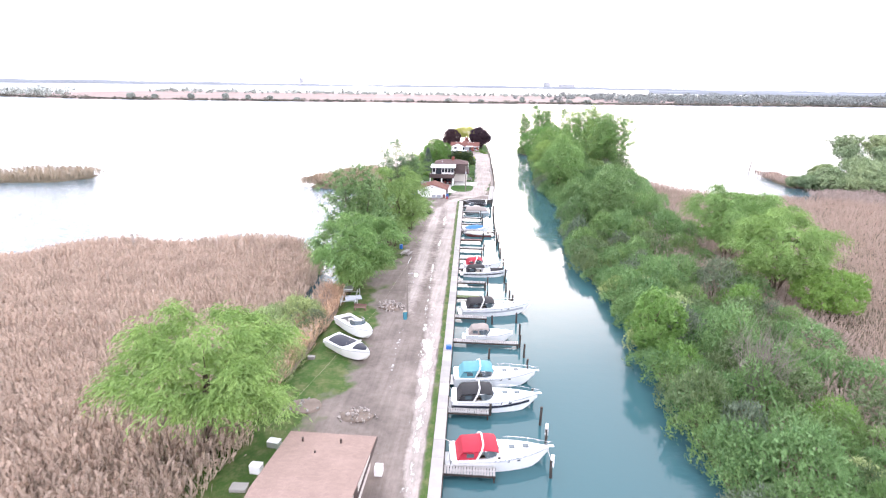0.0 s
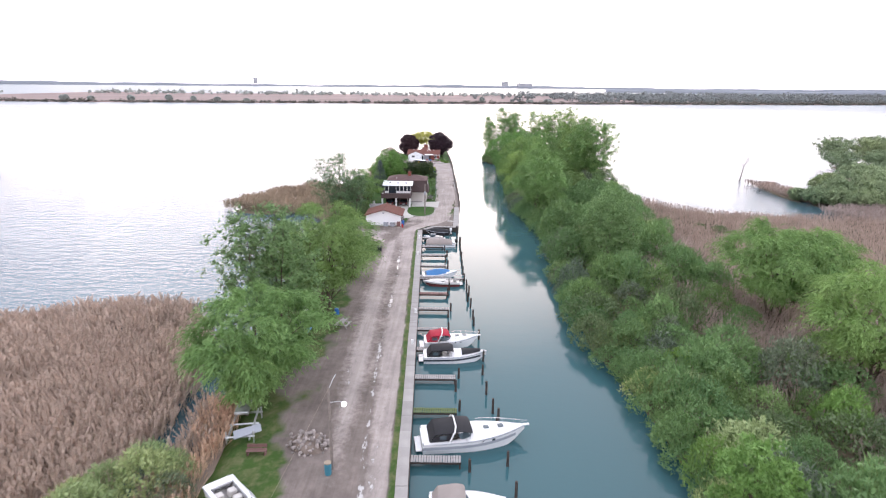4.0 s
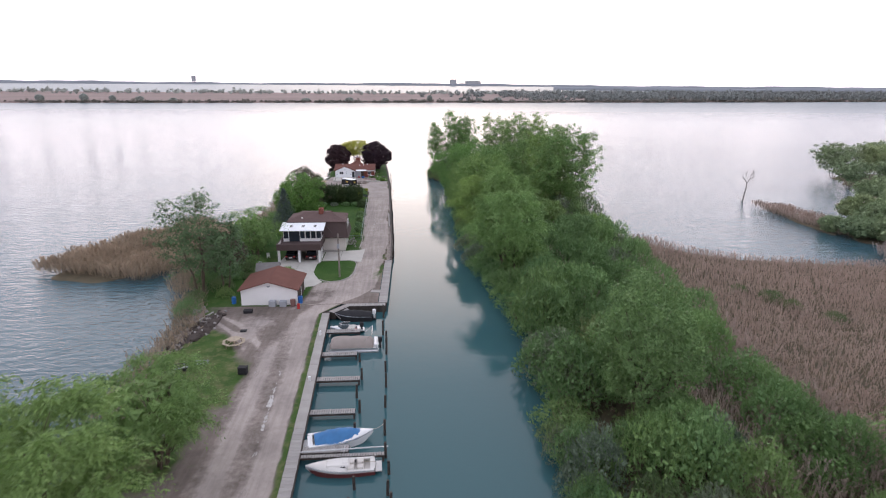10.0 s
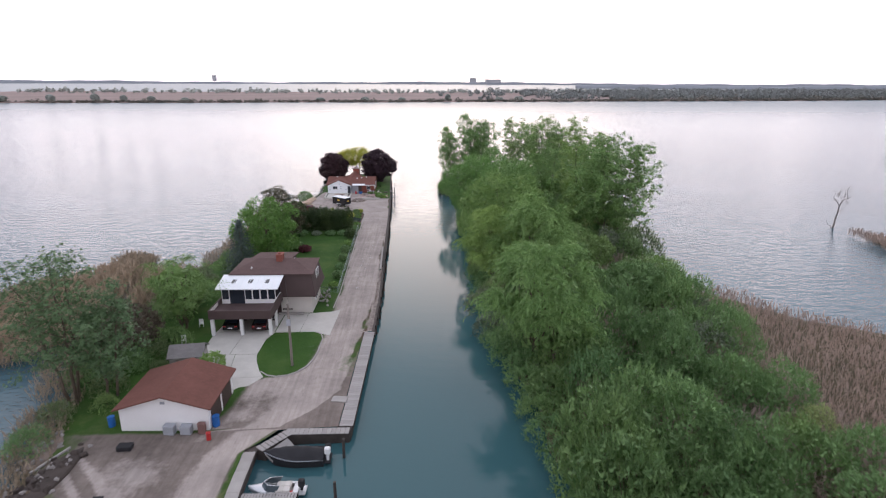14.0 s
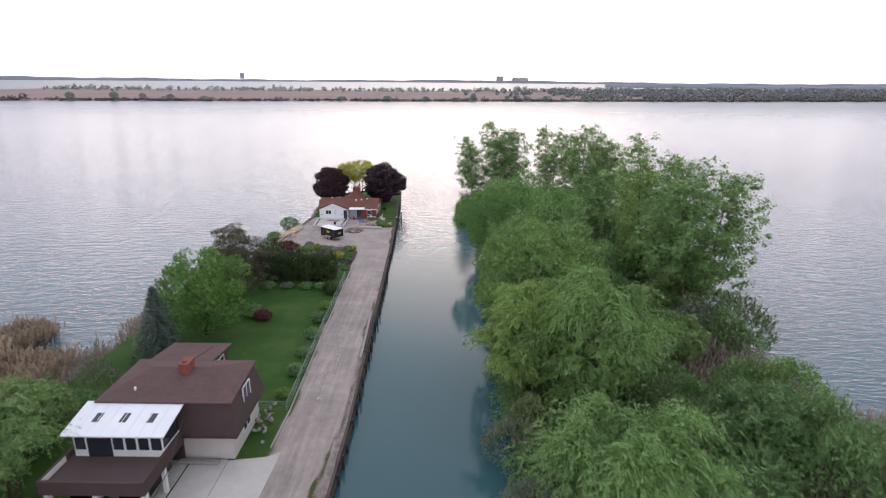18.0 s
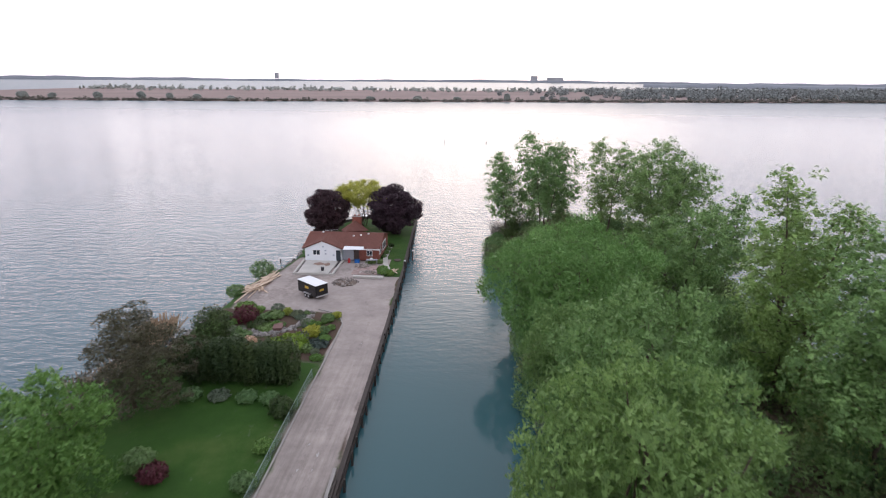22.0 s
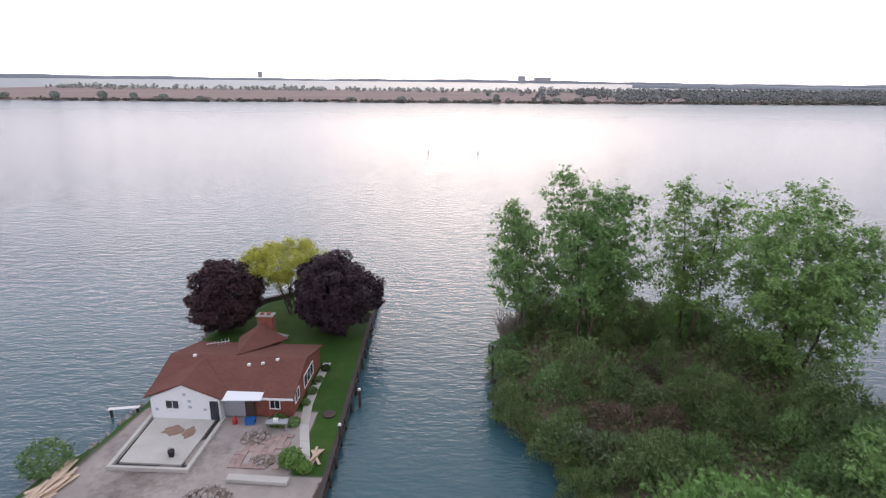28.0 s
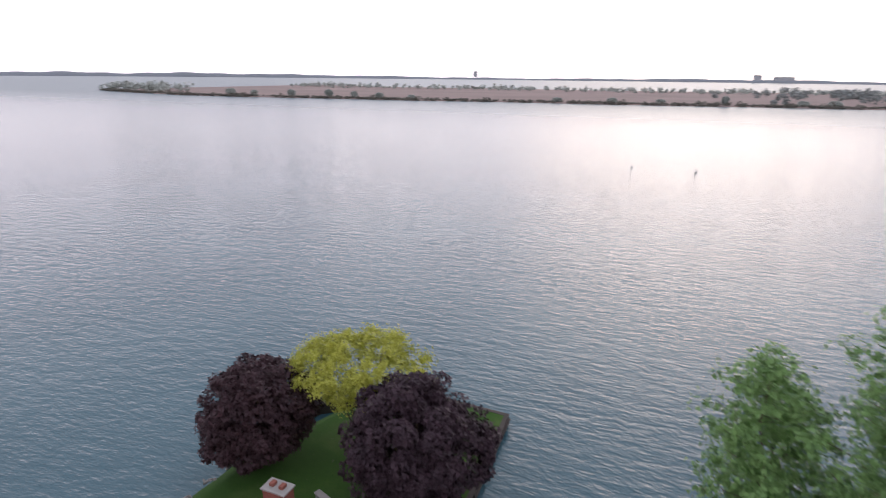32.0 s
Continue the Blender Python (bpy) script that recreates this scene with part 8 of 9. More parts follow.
def octagon_table(x, y, label, mat):
    t = thing("picnic_table", x, y, z_at(x, y), 12, label, "table", "picnic tables")
    ang = [math.pi / 4 * k + math.pi / 8 for k in range(8)]
    part("top", prism([(0.72 * math.cos(a), 0.72 * math.sin(a)) for a in ang], 0.70, 0.76), mat, t)
    for k in range(8):
        a, b = ang[k], ang[(k + 1) % 8]
        q = [(r * math.cos(c), r * math.sin(c)) for r, c in ((1.0, a), (1.32, a), (1.32, b), (1.0, b))]
        part("bench", prism(q, 0.40, 0.45), mat, t)
        if k % 2 == 0:
            c = (a + b) / 2
            part("leg", tube((1.1 * math.cos(c), 1.1 * math.sin(c), 0), (1.1 * math.cos(c), 1.1 * math.sin(c), 0.4), 0.06, 0.06, 6), mat, t)
            part("brace", tube((1.1 * math.cos(c), 1.1 * math.sin(c), 0.3), (0, 0, 0.62), 0.045, 0.045, 4), mat, t)
    part("post", tube((0, 0, 0), (0, 0, 0.7), 0.1, 0.1, 8), mat, t)
    return t


octagon_table(-15.1, 137.3, "weathered octagonal picnic table on the grass", M_tanwood)
octagon_table(-17.0, 119.3, "weathered octagonal picnic table under the willow", M_plank)


def stone_mesh(seed):
    g = np.random.default_rng(seed)
    bm = bmesh.new()
    bmesh.ops.create_icosphere(bm, subdivisions=1, radius=1.0)
    for v in bm.verts:
        v.co *= 0.75 + 0.45 * g.random()
        v.co.z *= 0.62
    me = bpy.data.meshes.new("stone")
    bm.to_mesh(me)
    bm.free()
    return me


M_stone = plain("grey_stone", (0.30, 0.28, 0.27), 0.9, 0.35, 3, relief=0.02, random=0.7)
M_rubble = plain("broken_concrete", (0.33, 0.29, 0.27), 0.9, 0.4, 3, relief=0.02, random=0.8)
STONES = []
for k in range(5):
    me = stone_mesh(k)
    me.materials.append(M_stone)
    STONES.append(me)
RUBBLE = []
for k in range(5):
    me = stone_mesh(20 + k)
    me.materials.append(M_rubble)
    RUBBLE.append(me)
gt = np.random.default_rng(12)


def pile(name, x, y, rx, ry, h, n, size, meshes, label, piece="stone", rz=0, soil=None):
    t = thing(name, x, y, z_at(x, y), rz, label, "pile")
    core = bmesh.new()
    bmesh.ops.create_icosphere(core, subdivisions=2, radius=1.0)
    for v in core.verts:
        v.co.x *= rx * 0.85
        v.co.y *= ry * 0.85
        v.co.z *= h * 0.8
        v.co *= 0.9 + 0.2 * gt.random()
    part("mound", core, soil or M_mud, t)
    if soil:
        lump = bmesh.new()
        bmesh.ops.create_icosphere(lump, subdivisions=1, radius=1)
        for v in lump.verts:
            v.co *= gt.uniform(0.75, 1.2)
        me = bpy.data.meshes.new("clod")
        lump.to_mesh(me)
        lump.free()
        me.materials.append(soil)
        for k in range(int(6 * rx * ry) + 8):
            a, q, s = gt.random() * 6.283, gt.random() ** 0.6, gt.uniform(0.12, 0.34)
            share("clod", me, t, pose(rx * q * math.cos(a), ry * q * math.sin(a), h * max(0.0, 1 - q * q) * 0.75, *(gt.random(3) * 360)) @ Matrix.Diagonal((s, s * 1.3, s * 0.8, 1)))
    for k in range(n):
        a, q = gt.random() * 6.283, gt.random() ** 0.6
        px, py = rx * q * math.cos(a), ry * q * math.sin(a)
        s = size * gt.uniform(0.5, 1.3)
        share(piece, meshes[int(gt.integers(0, 5))], t, pose(px, py, h * max(0.0, 1 - q * q) * 0.85 + s * 0.2, *(gt.random(3) * 360)) @ Matrix.Diagonal((s, s * gt.uniform(0.7, 1.3), s, 1)))
    return t


M_mud = plain("bare_soil", (0.19, 0.15, 0.125), 0.95, 0.35, 2, relief=0.03)
pile("rubble_pile", -11.2, 72.9, 2.1, 1.6, 0.75, 85, 0.22, RUBBLE, "low heap of broken concrete beside the track", "chunk", -30)
pile("rubble_pile", -7.6, 246.2, 2.0, 1.7, 0.75, 90, 0.2, RUBBLE, "heap of demolition rubble in the gravel yard", "chunk")
pile("rubble_pile", -9.6, 46.8, 1.9, 1.3, 0.35, 50, 0.15, RUBBLE, "low heap of grey gravel and rubble", "chunk")
pile("soil_heap", -14.6, 47.8, 1.8, 1.6, 0.4, 12, 0.14, STONES, "heap of pale sand and stones")
pile("soil_heap", -18.6, 47.0, 1.4, 1.5, 0.8, 30, 0.16, STONES, "heap of dark soil and brush at the ditch")
pile("soil_heap", -21.8, 140.0, 1.6, 4.2, 0.9, 50, 0.2, STONES, "bank of turned brown soil along the shore")
pile("soil_heap", -22.4, 147.0, 1.5, 3.0, 0.8, 36, 0.2, STONES, "bank of turned brown soil along the shore")

# old boat lift and bench in the grass
lift = thing("boat_lift", -16.7, 74.6, 0.95, 8, "folded aluminium boat lift with a blue bunk", "boat lift")
for s in (-0.9, 0.9):
    part("rail", tube((s - 0.4, -2.0, 0.5), (s - 0.4, 2.3, 0.75), 0.09, 0.09, 6), M_alu, lift)
for yy in (-1.7, 0.2, 2.0):
    part("cross_bar", tube((-1.5, yy, 0.6), (0.9, yy, 0.62), 0.08, 0.08, 6), M_alu, lift)
for sx, sy in ((-1.4, -1.7), (0.8, -1.7), (-1.4, 2.0), (0.8, 2.0)):
    part("leg", tube((sx, sy, 0), (sx, sy, 1.1), 0.07, 0.07, 6), M_alu, lift)
part("bunk", box(-1.2, 0.0, 0.6, 5.0, 1.25, 1.5, bevel=0.05), M_alu, lift, "pale sloping deck")
part("bunk_pad", box(-1.1, -0.1, 3.2, 4.8, 1.5, 1.6, bevel=0.03), M_bluepaint, lift, "blue pad")
part("prop", tube((-0.6, 3.6, 0), (-0.6, 3.6, 1.26), 0.07, 0.07, 6), M_alu, lift)
part("ramp_board", hull([(-0.6, -2.4, 0.9), (1.4, -1.2, 0.8), (1.2, -0.6, 1.1), (-0.8, -1.7, 1.2)], [(-0.6, -2.4, 0.82), (1.4, -1.2, 0.72), (1.2, -0.6, 1.02), (-0.8, -1.7, 1.12)]), M_greymetal, lift)
bench = thing("bench", -14.9, 71.4, 0.95, 4, "red-brown wooden bench on the grass", "bench")
for k in range(3):
    part("seat_board", box(-0.8, 0.8, -0.25 + k * 0.17, -0.1 + k * 0.17, 0.42, 0.46), M_redwood, bench)
part("backrest", box(-0.8, 0.8, 0.28, 0.33, 0.5, 0.8), M_redwood, bench)
for s in (-0.7, 0.7):
    part("leg", box(s - 0.05, s + 0.05, -0.2, 0.3, 0, 0.42), M_redwood, bench)
# clutter under the willows
tarp = thing("tarpaulin_heap", -18.0, 97.6, 0.9, 15, "dark blue tarpaulin thrown over stacked gear", "tarpaulin")
bm = bmesh.new()
bmesh.ops.create_icosphere(bm, subdivisions=3, radius=1.0)
for v in bm.verts:
    v.co = Vector((v.co.x * 0.8, v.co.y * 1.6, max(0, v.co.z) * 0.9 + 0.08 * math.sin(6 * v.co.y + 4 * v.co.x)))
part("sheet", bm, M_navy, tarp)
crate = thing("lumber_stack", -18.0, 94.6, 0.95, 20, "stack of old brown boards beside the trees", "lumber")
for k in range(6):
    part("board", box(-0.9 + gt.normal() * 0.1, 0.9 + gt.normal() * 0.1, -0.4 + (k % 3) * 0.28, -0.15 + (k % 3) * 0.28, (k // 3) * 0.16, (k // 3) * 0.16 + 0.14), M_redwood, crate)
canoe = thing("kayak", -16.8, 94.7, 0.95, -20, "bright blue plastic kayak on the grass", "kayak")
part("hull", limb_mesh([[((0, -1.5, 0.22), 0.03), ((0, -0.8, 0.2), 0.25), ((0, 0.8, 0.2), 0.25), ((0, 1.5, 0.22), 0.03)]], 10), M_blue, canoe, smooth=True)
part("cockpit", box(-0.16, 0.16, -0.4, 0.4, 0.40, 0.47, bevel=0.03), M_black, canoe)
mat_chair = thing("garden_chair", -18.3, 101.2, 0.95, 30, "white plastic garden chair", "chair")
part("seat", box(-0.25, 0.25, -0.25, 0.25, 0.4, 0.45), M_white, mat_chair)
part("backrest", box(-0.25, 0.25, 0.22, 0.28, 0.45, 0.95), M_white, mat_chair)
for sx in (-0.22, 0.22):
    for sy in (-0.22, 0.22):
        part("leg", box(sx - 0.03, sx + 0.03, sy - 0.03, sy + 0.03, 0, 0.4), M_white, mat_chair)
for x, y, w, h, mt, lab in ((-15.4, 38.4, 0.9, 0.7, M_white, "white appliance lying in the grass"), (-15.9, 36.4, 1.2, 0.25, M_oldconc, "flat concrete slab in the grass"), (-15.3, 41.8, 1.0, 0.5, M_alu, "small upturned aluminium dinghy part"), (-17.0, 57.2, 0.7, 0.3, M_stone, "grey block half sunk in grass"),
                            (-15.9, 146.9, 1.1, 0.35, M_black, "black plastic tub on the worn ground"), (-13.2, 149.0, 0.9, 0.8, M_greymetal, "grey steel cabinet against the garage wall"), (-11.8, 149.0, 0.9, 0.75, M_greymetal, "grey storage box against the garage wall"), (-10.5, 149.0, 0.6, 0.95, M_redwood, "wooden crate against the garage wall"),
                            (-9.6, 148.0, 0.35, 0.7, M_redpaint, "small red fuel can stand"), (-12.3, 130.4, 0.9, 0.75, M_black, "black crate beside the track"), (-2.45, 61.3, 0.6, 0.45, M_bluepaint, "blue storage box on the dock"), (-3.9, 101.8, 0.3, 0.55, M_white, "white shore power stand"),
                            (-3.7, 92.3, 0.25, 0.6, M_white, "white shore power stand"), (-5.6, 139.5, 0.25, 0.55, M_white, "white shore power stand"), (-5.2, 128.5, 0.25, 0.5, M_white, "white shore power stand"), (0.4, 154.0, 1.4, 0.12, M_oldconc, "flat concrete slab by the landing"), (-15.0, 141.0, 0.7, 0.12, M_black, "round dark manhole ring")):
    t = thing("box" if h > 0.3 else "slab", x, y, z_at(x, y) if y < 149 and x < -6 else (0.93 if x > -6 else 0.97), gt.random() * 20 - 10, lab, "box" if h > 0.3 else "slab", "dock stands" if "power" in lab else "")
    part("body", box(-w / 2, w / 2, -w / 3, w / 3, 0, h, bevel=min(0.04, h / 4)), mt, t)
    part("lid", box(-w / 2 - 0.015, w / 2 + 0.015, -w / 3 - 0.015, w / 3 + 0.015, h, h + 0.04, bevel=0.01), mt, t)

# cars under the deck
M_carpaint = plain("dark_maroon_car_paint", (0.03, 0.012, 0.014), 0.25, 0.2, 2)
M_carblack = plain("black_car_paint", (0.012, 0.012, 0.014), 0.25, 0.2, 2)


def car(x, y, rz, mat, label):
    c = thing("car", x, y, 1.05, rz, label, "car", "parked cars")
    side = [(-2.2, 0.3), (2.2, 0.3), (2.25, 0.75), (1.5, 0.95), (0.75, 1.42), (-1.0, 1.42), (-1.9, 0.98), (-2.25, 0.9)]
    bm = bmesh.new()
    a = [bm.verts.new((px, -0.85 + 0.12 * (pz > 1.2), pz)) for px, pz in side]
    b = [bm.verts.new((px, 0.85 - 0.12 * (pz > 1.2), pz)) for px, pz in side]
    bm.faces.new(a)
    bm.faces.new(b[::-1])
    for i in range(len(side)):
        j = (i + 1) % len(side)
        bm.faces.new((a[i], b[i], b[j], a[j]))
    part("body", bm, mat, c)
    part("windscreen", hull([(0.78, -0.66, 1.38), (0.78, 0.66, 1.38), (0.8, 0.66, 1.4), (0.8, -0.66, 1.4)], [(1.42, -0.74, 1.0), (1.42, 0.74, 1.0), (1.46, 0.74, 1.01), (1.46, -0.74, 1.01)]), M_glass, c)
    part("rear_window", hull([(-1.06, -0.66, 1.38), (-1.06, 0.66, 1.38), (-1.03, 0.66, 1.41), (-1.03, -0.66, 1.41)], [(-1.84, -0.74, 1.01), (-1.84, 0.74, 1.01), (-1.82, 0.74, 1.04), (-1.82, -0.74, 1.04)]), M_glass, c)
    for s in (-1, 1):
        part("side_window", hull([(-0.9, s * 0.745, 1.36), (0.65, s * 0.745, 1.36), (0.65, s * 0.765, 1.36), (-0.9, s * 0.765, 1.36)], [(-1.5, s * 0.84, 1.0), (1.2, s * 0.84, 1.0), (1.2, s * 0.86, 1.0), (-1.5, s * 0.86, 1.0)]), M_glass, c)
        for px in (-1.4, 1.4):
            w = part("wheel", tube((px, s * 0.72, 0.32), (px, s * 0.9, 0.32), 0.32, 0.32, 14), M_rubber, c)
            part("rim", tube((px, s * 0.9, 0.32), (px, s * 0.915, 0.32), 0.19, 0.19, 10), M_alu, w)
        part("tail_light", box(-2.28, -2.24, s * 0.65 - 0.15, s * 0.65 + 0.15, 0.7, 0.85), M_redpaint, c)
        part("headlight", box(2.22, 2.27, s * 0.62 - 0.17, s * 0.62 + 0.17, 0.58, 0.72), M_white, c)
    part("number_plate", box(-2.275, -2.24, -0.26, 0.26, 0.5, 0.62), M_white, c)
    return c


car(-14.5, 171.4, 90, M_carblack, "black car parked under the deck")
car(-11.1, 171.3, 90, M_carpaint, "dark maroon car parked under the deck")

# chain-link fence along the lawn
M_fence = plain("green_fence_wire", (0.22, 0.30, 0.27), 0.5, 0.2, 4, metal=0.3)
fence = thing("fence", -3.6, 182, 1.0, 0, "low green chain-link fence along the lawn", "fence")
fpts = [(-2.6, 0.0), (-0.05, 0.0)] + [(-0.05 - 0.027 * k * 2.6, k * 2.6) for k in range(1, 15)]
for px, py in fpts:
    part("post", tube((px, py, 0), (px, py, 1.0), 0.035, 0.035, 6), M_fence, fence)
part("top_rail", limb_mesh([[((px, py, 0.97), 0.028) for px, py in fpts]], 5), M_fence, fence)
for k in range(5):
    part("wire", limb_mesh([[((px, py, 0.12 + 0.18 * k), 0.012) for px, py in fpts]], 4), M_fence, fence)
kerb = thing("kerb", 0, 0, 0, 0, "pale worn concrete edging along the planting beds", "kerb", kind="structure")
kpts = [(-3.5, 176.5, 1.04), (-3.4, 182, 1.04), (-3.75, 195, 1.04), (-4.2, 214, 1.04), (-4.4, 226, 1.04), (-4.55, 229.5, 1.04), (-4.6, 231.5, 1.04), (-5.4, 233.6, 1.04), (-6.8, 235.0, 1.04), (-8.8, 235.9, 1.04)]
for a, b in zip(kpts, kpts[1:]):
    part("edging", tube(a, b, 0.09, 0.09, 4), M_oldconc, kerb)
oval = thing("kerb", 0, 0, 0, 0, "worn concrete edge round the lawn oval", "kerb", kind="structure")
opts = [(-8.4, 159.6), (-7.6, 158.8), (-6.6, 158.5), (-5.5, 158.8), (-4.75, 159.4), (-3.95, 160.6), (-3.55, 162.2), (-3.4, 163.8), (-3.35, 167.3), (-3.75, 168.6), (-4.4, 169.05)]
for a, b in zip(opts, opts[1:]):
    part("edging", tube((*a, 0.99), (*b, 0.99), 0.1, 0.1, 5), M_oldconc, oval)

# clipped cedar hedge, each cedar its own
def cone_shrub(x, y, h, r, leaf, label, seed, name="shrub", group="", z=0.95, size=0.22, top=0.75, n=2600):
    t = thing(name, x, y, z, 0, label, "shrub", group)
    g = np.random.default_rng(seed)
    d = g.normal(size=(n, 3))
    d /= np.linalg.norm(d, axis=1)[:, None]
    p = d * g.uniform(0.75, 1.0, (n, 1)) * (1 + 0.12 * np.sin(4 * d[:, :1] * 3 + seed) + 0.08 * np.sin(9 * d[:, 1:2]))
    p = p * np.array([r, r, h * 0.52]) + np.array([0, 0, h * 0.5])
    k = p[:, 2] > 0.02
    share("crown", quads_mesh("crown", leaf_quads(p[k], d[k], size, g, 0.4, 0.85), leaf), t)
    part("stem", tube((0, 0, -0.1), (0, 0, h * 0.5), 0.06, 0.03, 5), M_bark, t)
    return t


for k in range(9):
    cone_shrub(-16.9 + k * 1.28 + gt.normal() * 0.1, 217.3 + gt.normal() * 0.25, 4.6 + gt.normal() * 0.25, 1.35, M_dark, "dark green clipped cedar in the hedge row", 400 + k, "cedar", "hedge row", size=0.24)
cone_shrub(-17.9, 225.2, 4.4, 2.0, M_dark, "dark spreading juniper above the rocks", 420, size=0.25)
GARDEN = ((-18.2, 235.2, 0.9, 1.3, M_bright, "bright green low round shrub"), (-16.7, 231.6, 1.9, 1.6, M_crimson, "round dark red japanese maple"), (-12.2, 234.0, 0.9, 0.6, M_yellow, "small golden yellow shrub"), (-9.0, 225.0, 1.2, 2.1, M_chartreuse, "wide lime green spreading juniper"),
          (-7.4, 228.3, 1.1, 1.1, M_yellow, "olive gold rounded shrub"), (-6.4, 228.8, 0.8, 0.8, M_green, "small green rounded shrub"), (-6.2, 225.6, 0.5, 1.3, M_spruce, "low blue-green creeping juniper"), (-13.6, 233.0, 0.7, 1.2, M_green, "low mid-green mat of ground cover"),
          (-11.0, 233.9, 0.5, 0.9, M_grey, "pale grey-green cushion plant"), (-10.2, 233.0, 0.4, 0.8, M_grey, "pale grey-green cushion plant"), (-13.3, 229.4, 0.5, 1.2, M_green, "low green ground cover by the rocks"), (-14.8, 230.4, 0.5, 1.3, M_dark, "low dark green ground cover"),
          (-8.6, 231.0, 0.6, 0.7, M_bright, "small bright green shrub"), (-6.6, 232.2, 1.0, 0.8, M_green, "small leafy green shrub"), (-5.8, 233.6, 0.7, 0.6, M_yellow, "small yellow-flowered garden perennial"), (-5.6, 230.0, 0.5, 0.5, M_bright, "small green perennial clump"),
          (-5.6, 227.0, 0.6, 0.7, M_bright, "small green perennial clump"), (-5.9, 223.8, 0.4, 0.5, M_grey, "small silver perennial clump"), (-5.4, 222.4, 0.4, 0.7, M_bright, "small green perennial clump"), (-13.4, 224.3, 1.4, 0.9, M_reed, "tan clump of dry ornamental grass"),
          (-20.6, 224.0, 1.1, 1.5, M_brownleaf, "rust-brown withered shrub at the shore"), (-15.2, 226.5, 0.9, 1.2, M_green, "rounded green shrub by the rocks"), (-19.8, 228.5, 0.9, 1.5, M_bright, "light green shrub at the shore"), (-20.3, 232.0, 0.8, 1.3, M_green, "green shrub at the shore"),
          (-19.3, 221.0, 1.2, 1.6, M_green, "green shrub at the shore"), (-15.9, 222.3, 1.2, 1.3, M_shrub, "green shrub before the hedge"), (-11.5, 221.6, 1.1, 1.4, M_bright, "leafy green shrub behind the hedge"), (-9.2, 221.5, 1.2, 1.2, M_bright, "leafy green shrub behind the hedge"),
          (-22.0, 241.2, 1.7, 1.3, M_green, "rounded green willow shrub on the shore"), (-21.2, 249.4, 2.7, 1.9, M_green, "rounded green willow shrub on the shore"), (-2.8, 250.6, 1.3, 1.0, M_bright, "round green shrub at the patio corner"), (-1.6, 249.9, 0.8, 0.6, M_bright, "small round green shrub by the wall"),
          (-12.2, 202.5, 1.2, 1.1, M_crimson, "small dark red shrub on the lawn"), (-13.9, 203.6, 1.6, 1.3, M_green, "green shrub on the lawn"), (-4.9, 197.5, 1.3, 0.8, M_shrub, "green perennial clump in the fence bed"), (-4.8, 193.0, 1.0, 0.8, M_shrub, "green perennial clump in the fence bed"),
          (-4.6, 188.8, 1.2, 0.9, M_green, "green shrub in the fence bed"), (-5.1, 202.0, 1.3, 0.9, M_green, "green shrub in the fence bed"), (-5.2, 206.5, 1.0, 0.8, M_bright, "bright green perennial in the fence bed"), (-5.4, 211.5, 1.9, 1.1, M_dark, "dark green shrub in the fence bed"),
          (-7.2, 213.6, 1.0, 0.9, M_shrub, "green border perennial before the hedge"), (-9.5, 213.8, 0.9, 1.0, M_shrub, "green border perennial before the hedge"), (-12.2, 213.9, 0.8, 1.0, M_grey, "grey-green border perennial before the hedge"), (-14.9, 213.8, 1.0, 1.0, M_shrub, "green border perennial before the hedge"),
          (-13.4, 160.1, 2.0, 1.25, M_bright, "round clipped bright green shrub by the drive"), (-4.7, 184.6, 0.8, 0.7, M_bright, "green perennial in the fence bed"), (-17.4, 184.5, 1.4, 1.5, M_green, "green shrub behind the house"), (-19.0, 187.2, 1.2, 1.6, M_bright, "green shrub under the spruce"),
          (-4.0, 259.0, 0.5, 0.4, M_green, "small green shrub along the house path"), (-3.9, 261.0, 0.6, 0.45, M_green, "small green shrub along the house path"), (-3.8, 263.2, 0.5, 0.4, M_green, "small green shrub along the house path"), (-3.7, 265.4, 0.6, 0.45, M_dark, "small green shrub along the house path"),
          (-5.6, 255.9, 0.7, 0.8, M_green, "small green shrub under the window"), (-4.2, 255.9, 0.6, 0.6, M_green, "small green shrub under the window"))
for k, (x, y, h, r, mt, lab) in enumerate(GARDEN):
    cone_shrub(x, y, h, r, mt, lab, 500 + k, z=z_at(x, y) - 0.03, size=0.16 + 0.05 * min(r, 1.5), n=int(500 + 650 * r))
# perennials that fill the beds
gp = np.random.default_rng(61)
for k in range(58):
    x, y = gp.uniform(-20.5, -5.4), gp.uniform(221.8, 235.2)
    if x > -6.2 - max(0, y - 231) * 0.75:
        continue
    mt, lab = ((M_green, "leafy green garden perennial in the rock bed"), (M_grey, "silvery garden perennial in the rock bed"), (M_bright, "fresh green garden perennial in the rock bed"), (M_shrub, "mid-green garden perennial in the rock bed"))[k % 4]
    r = gp.uniform(0.35, 0.85)
    cone_shrub(x, y, r * gp.uniform(0.6, 1.1), r, mt, lab, 900 + k, "garden_plant", "bed perennials", z=z_at(x, y) - 0.03, size=0.2, n=int(260 + 300 * r))
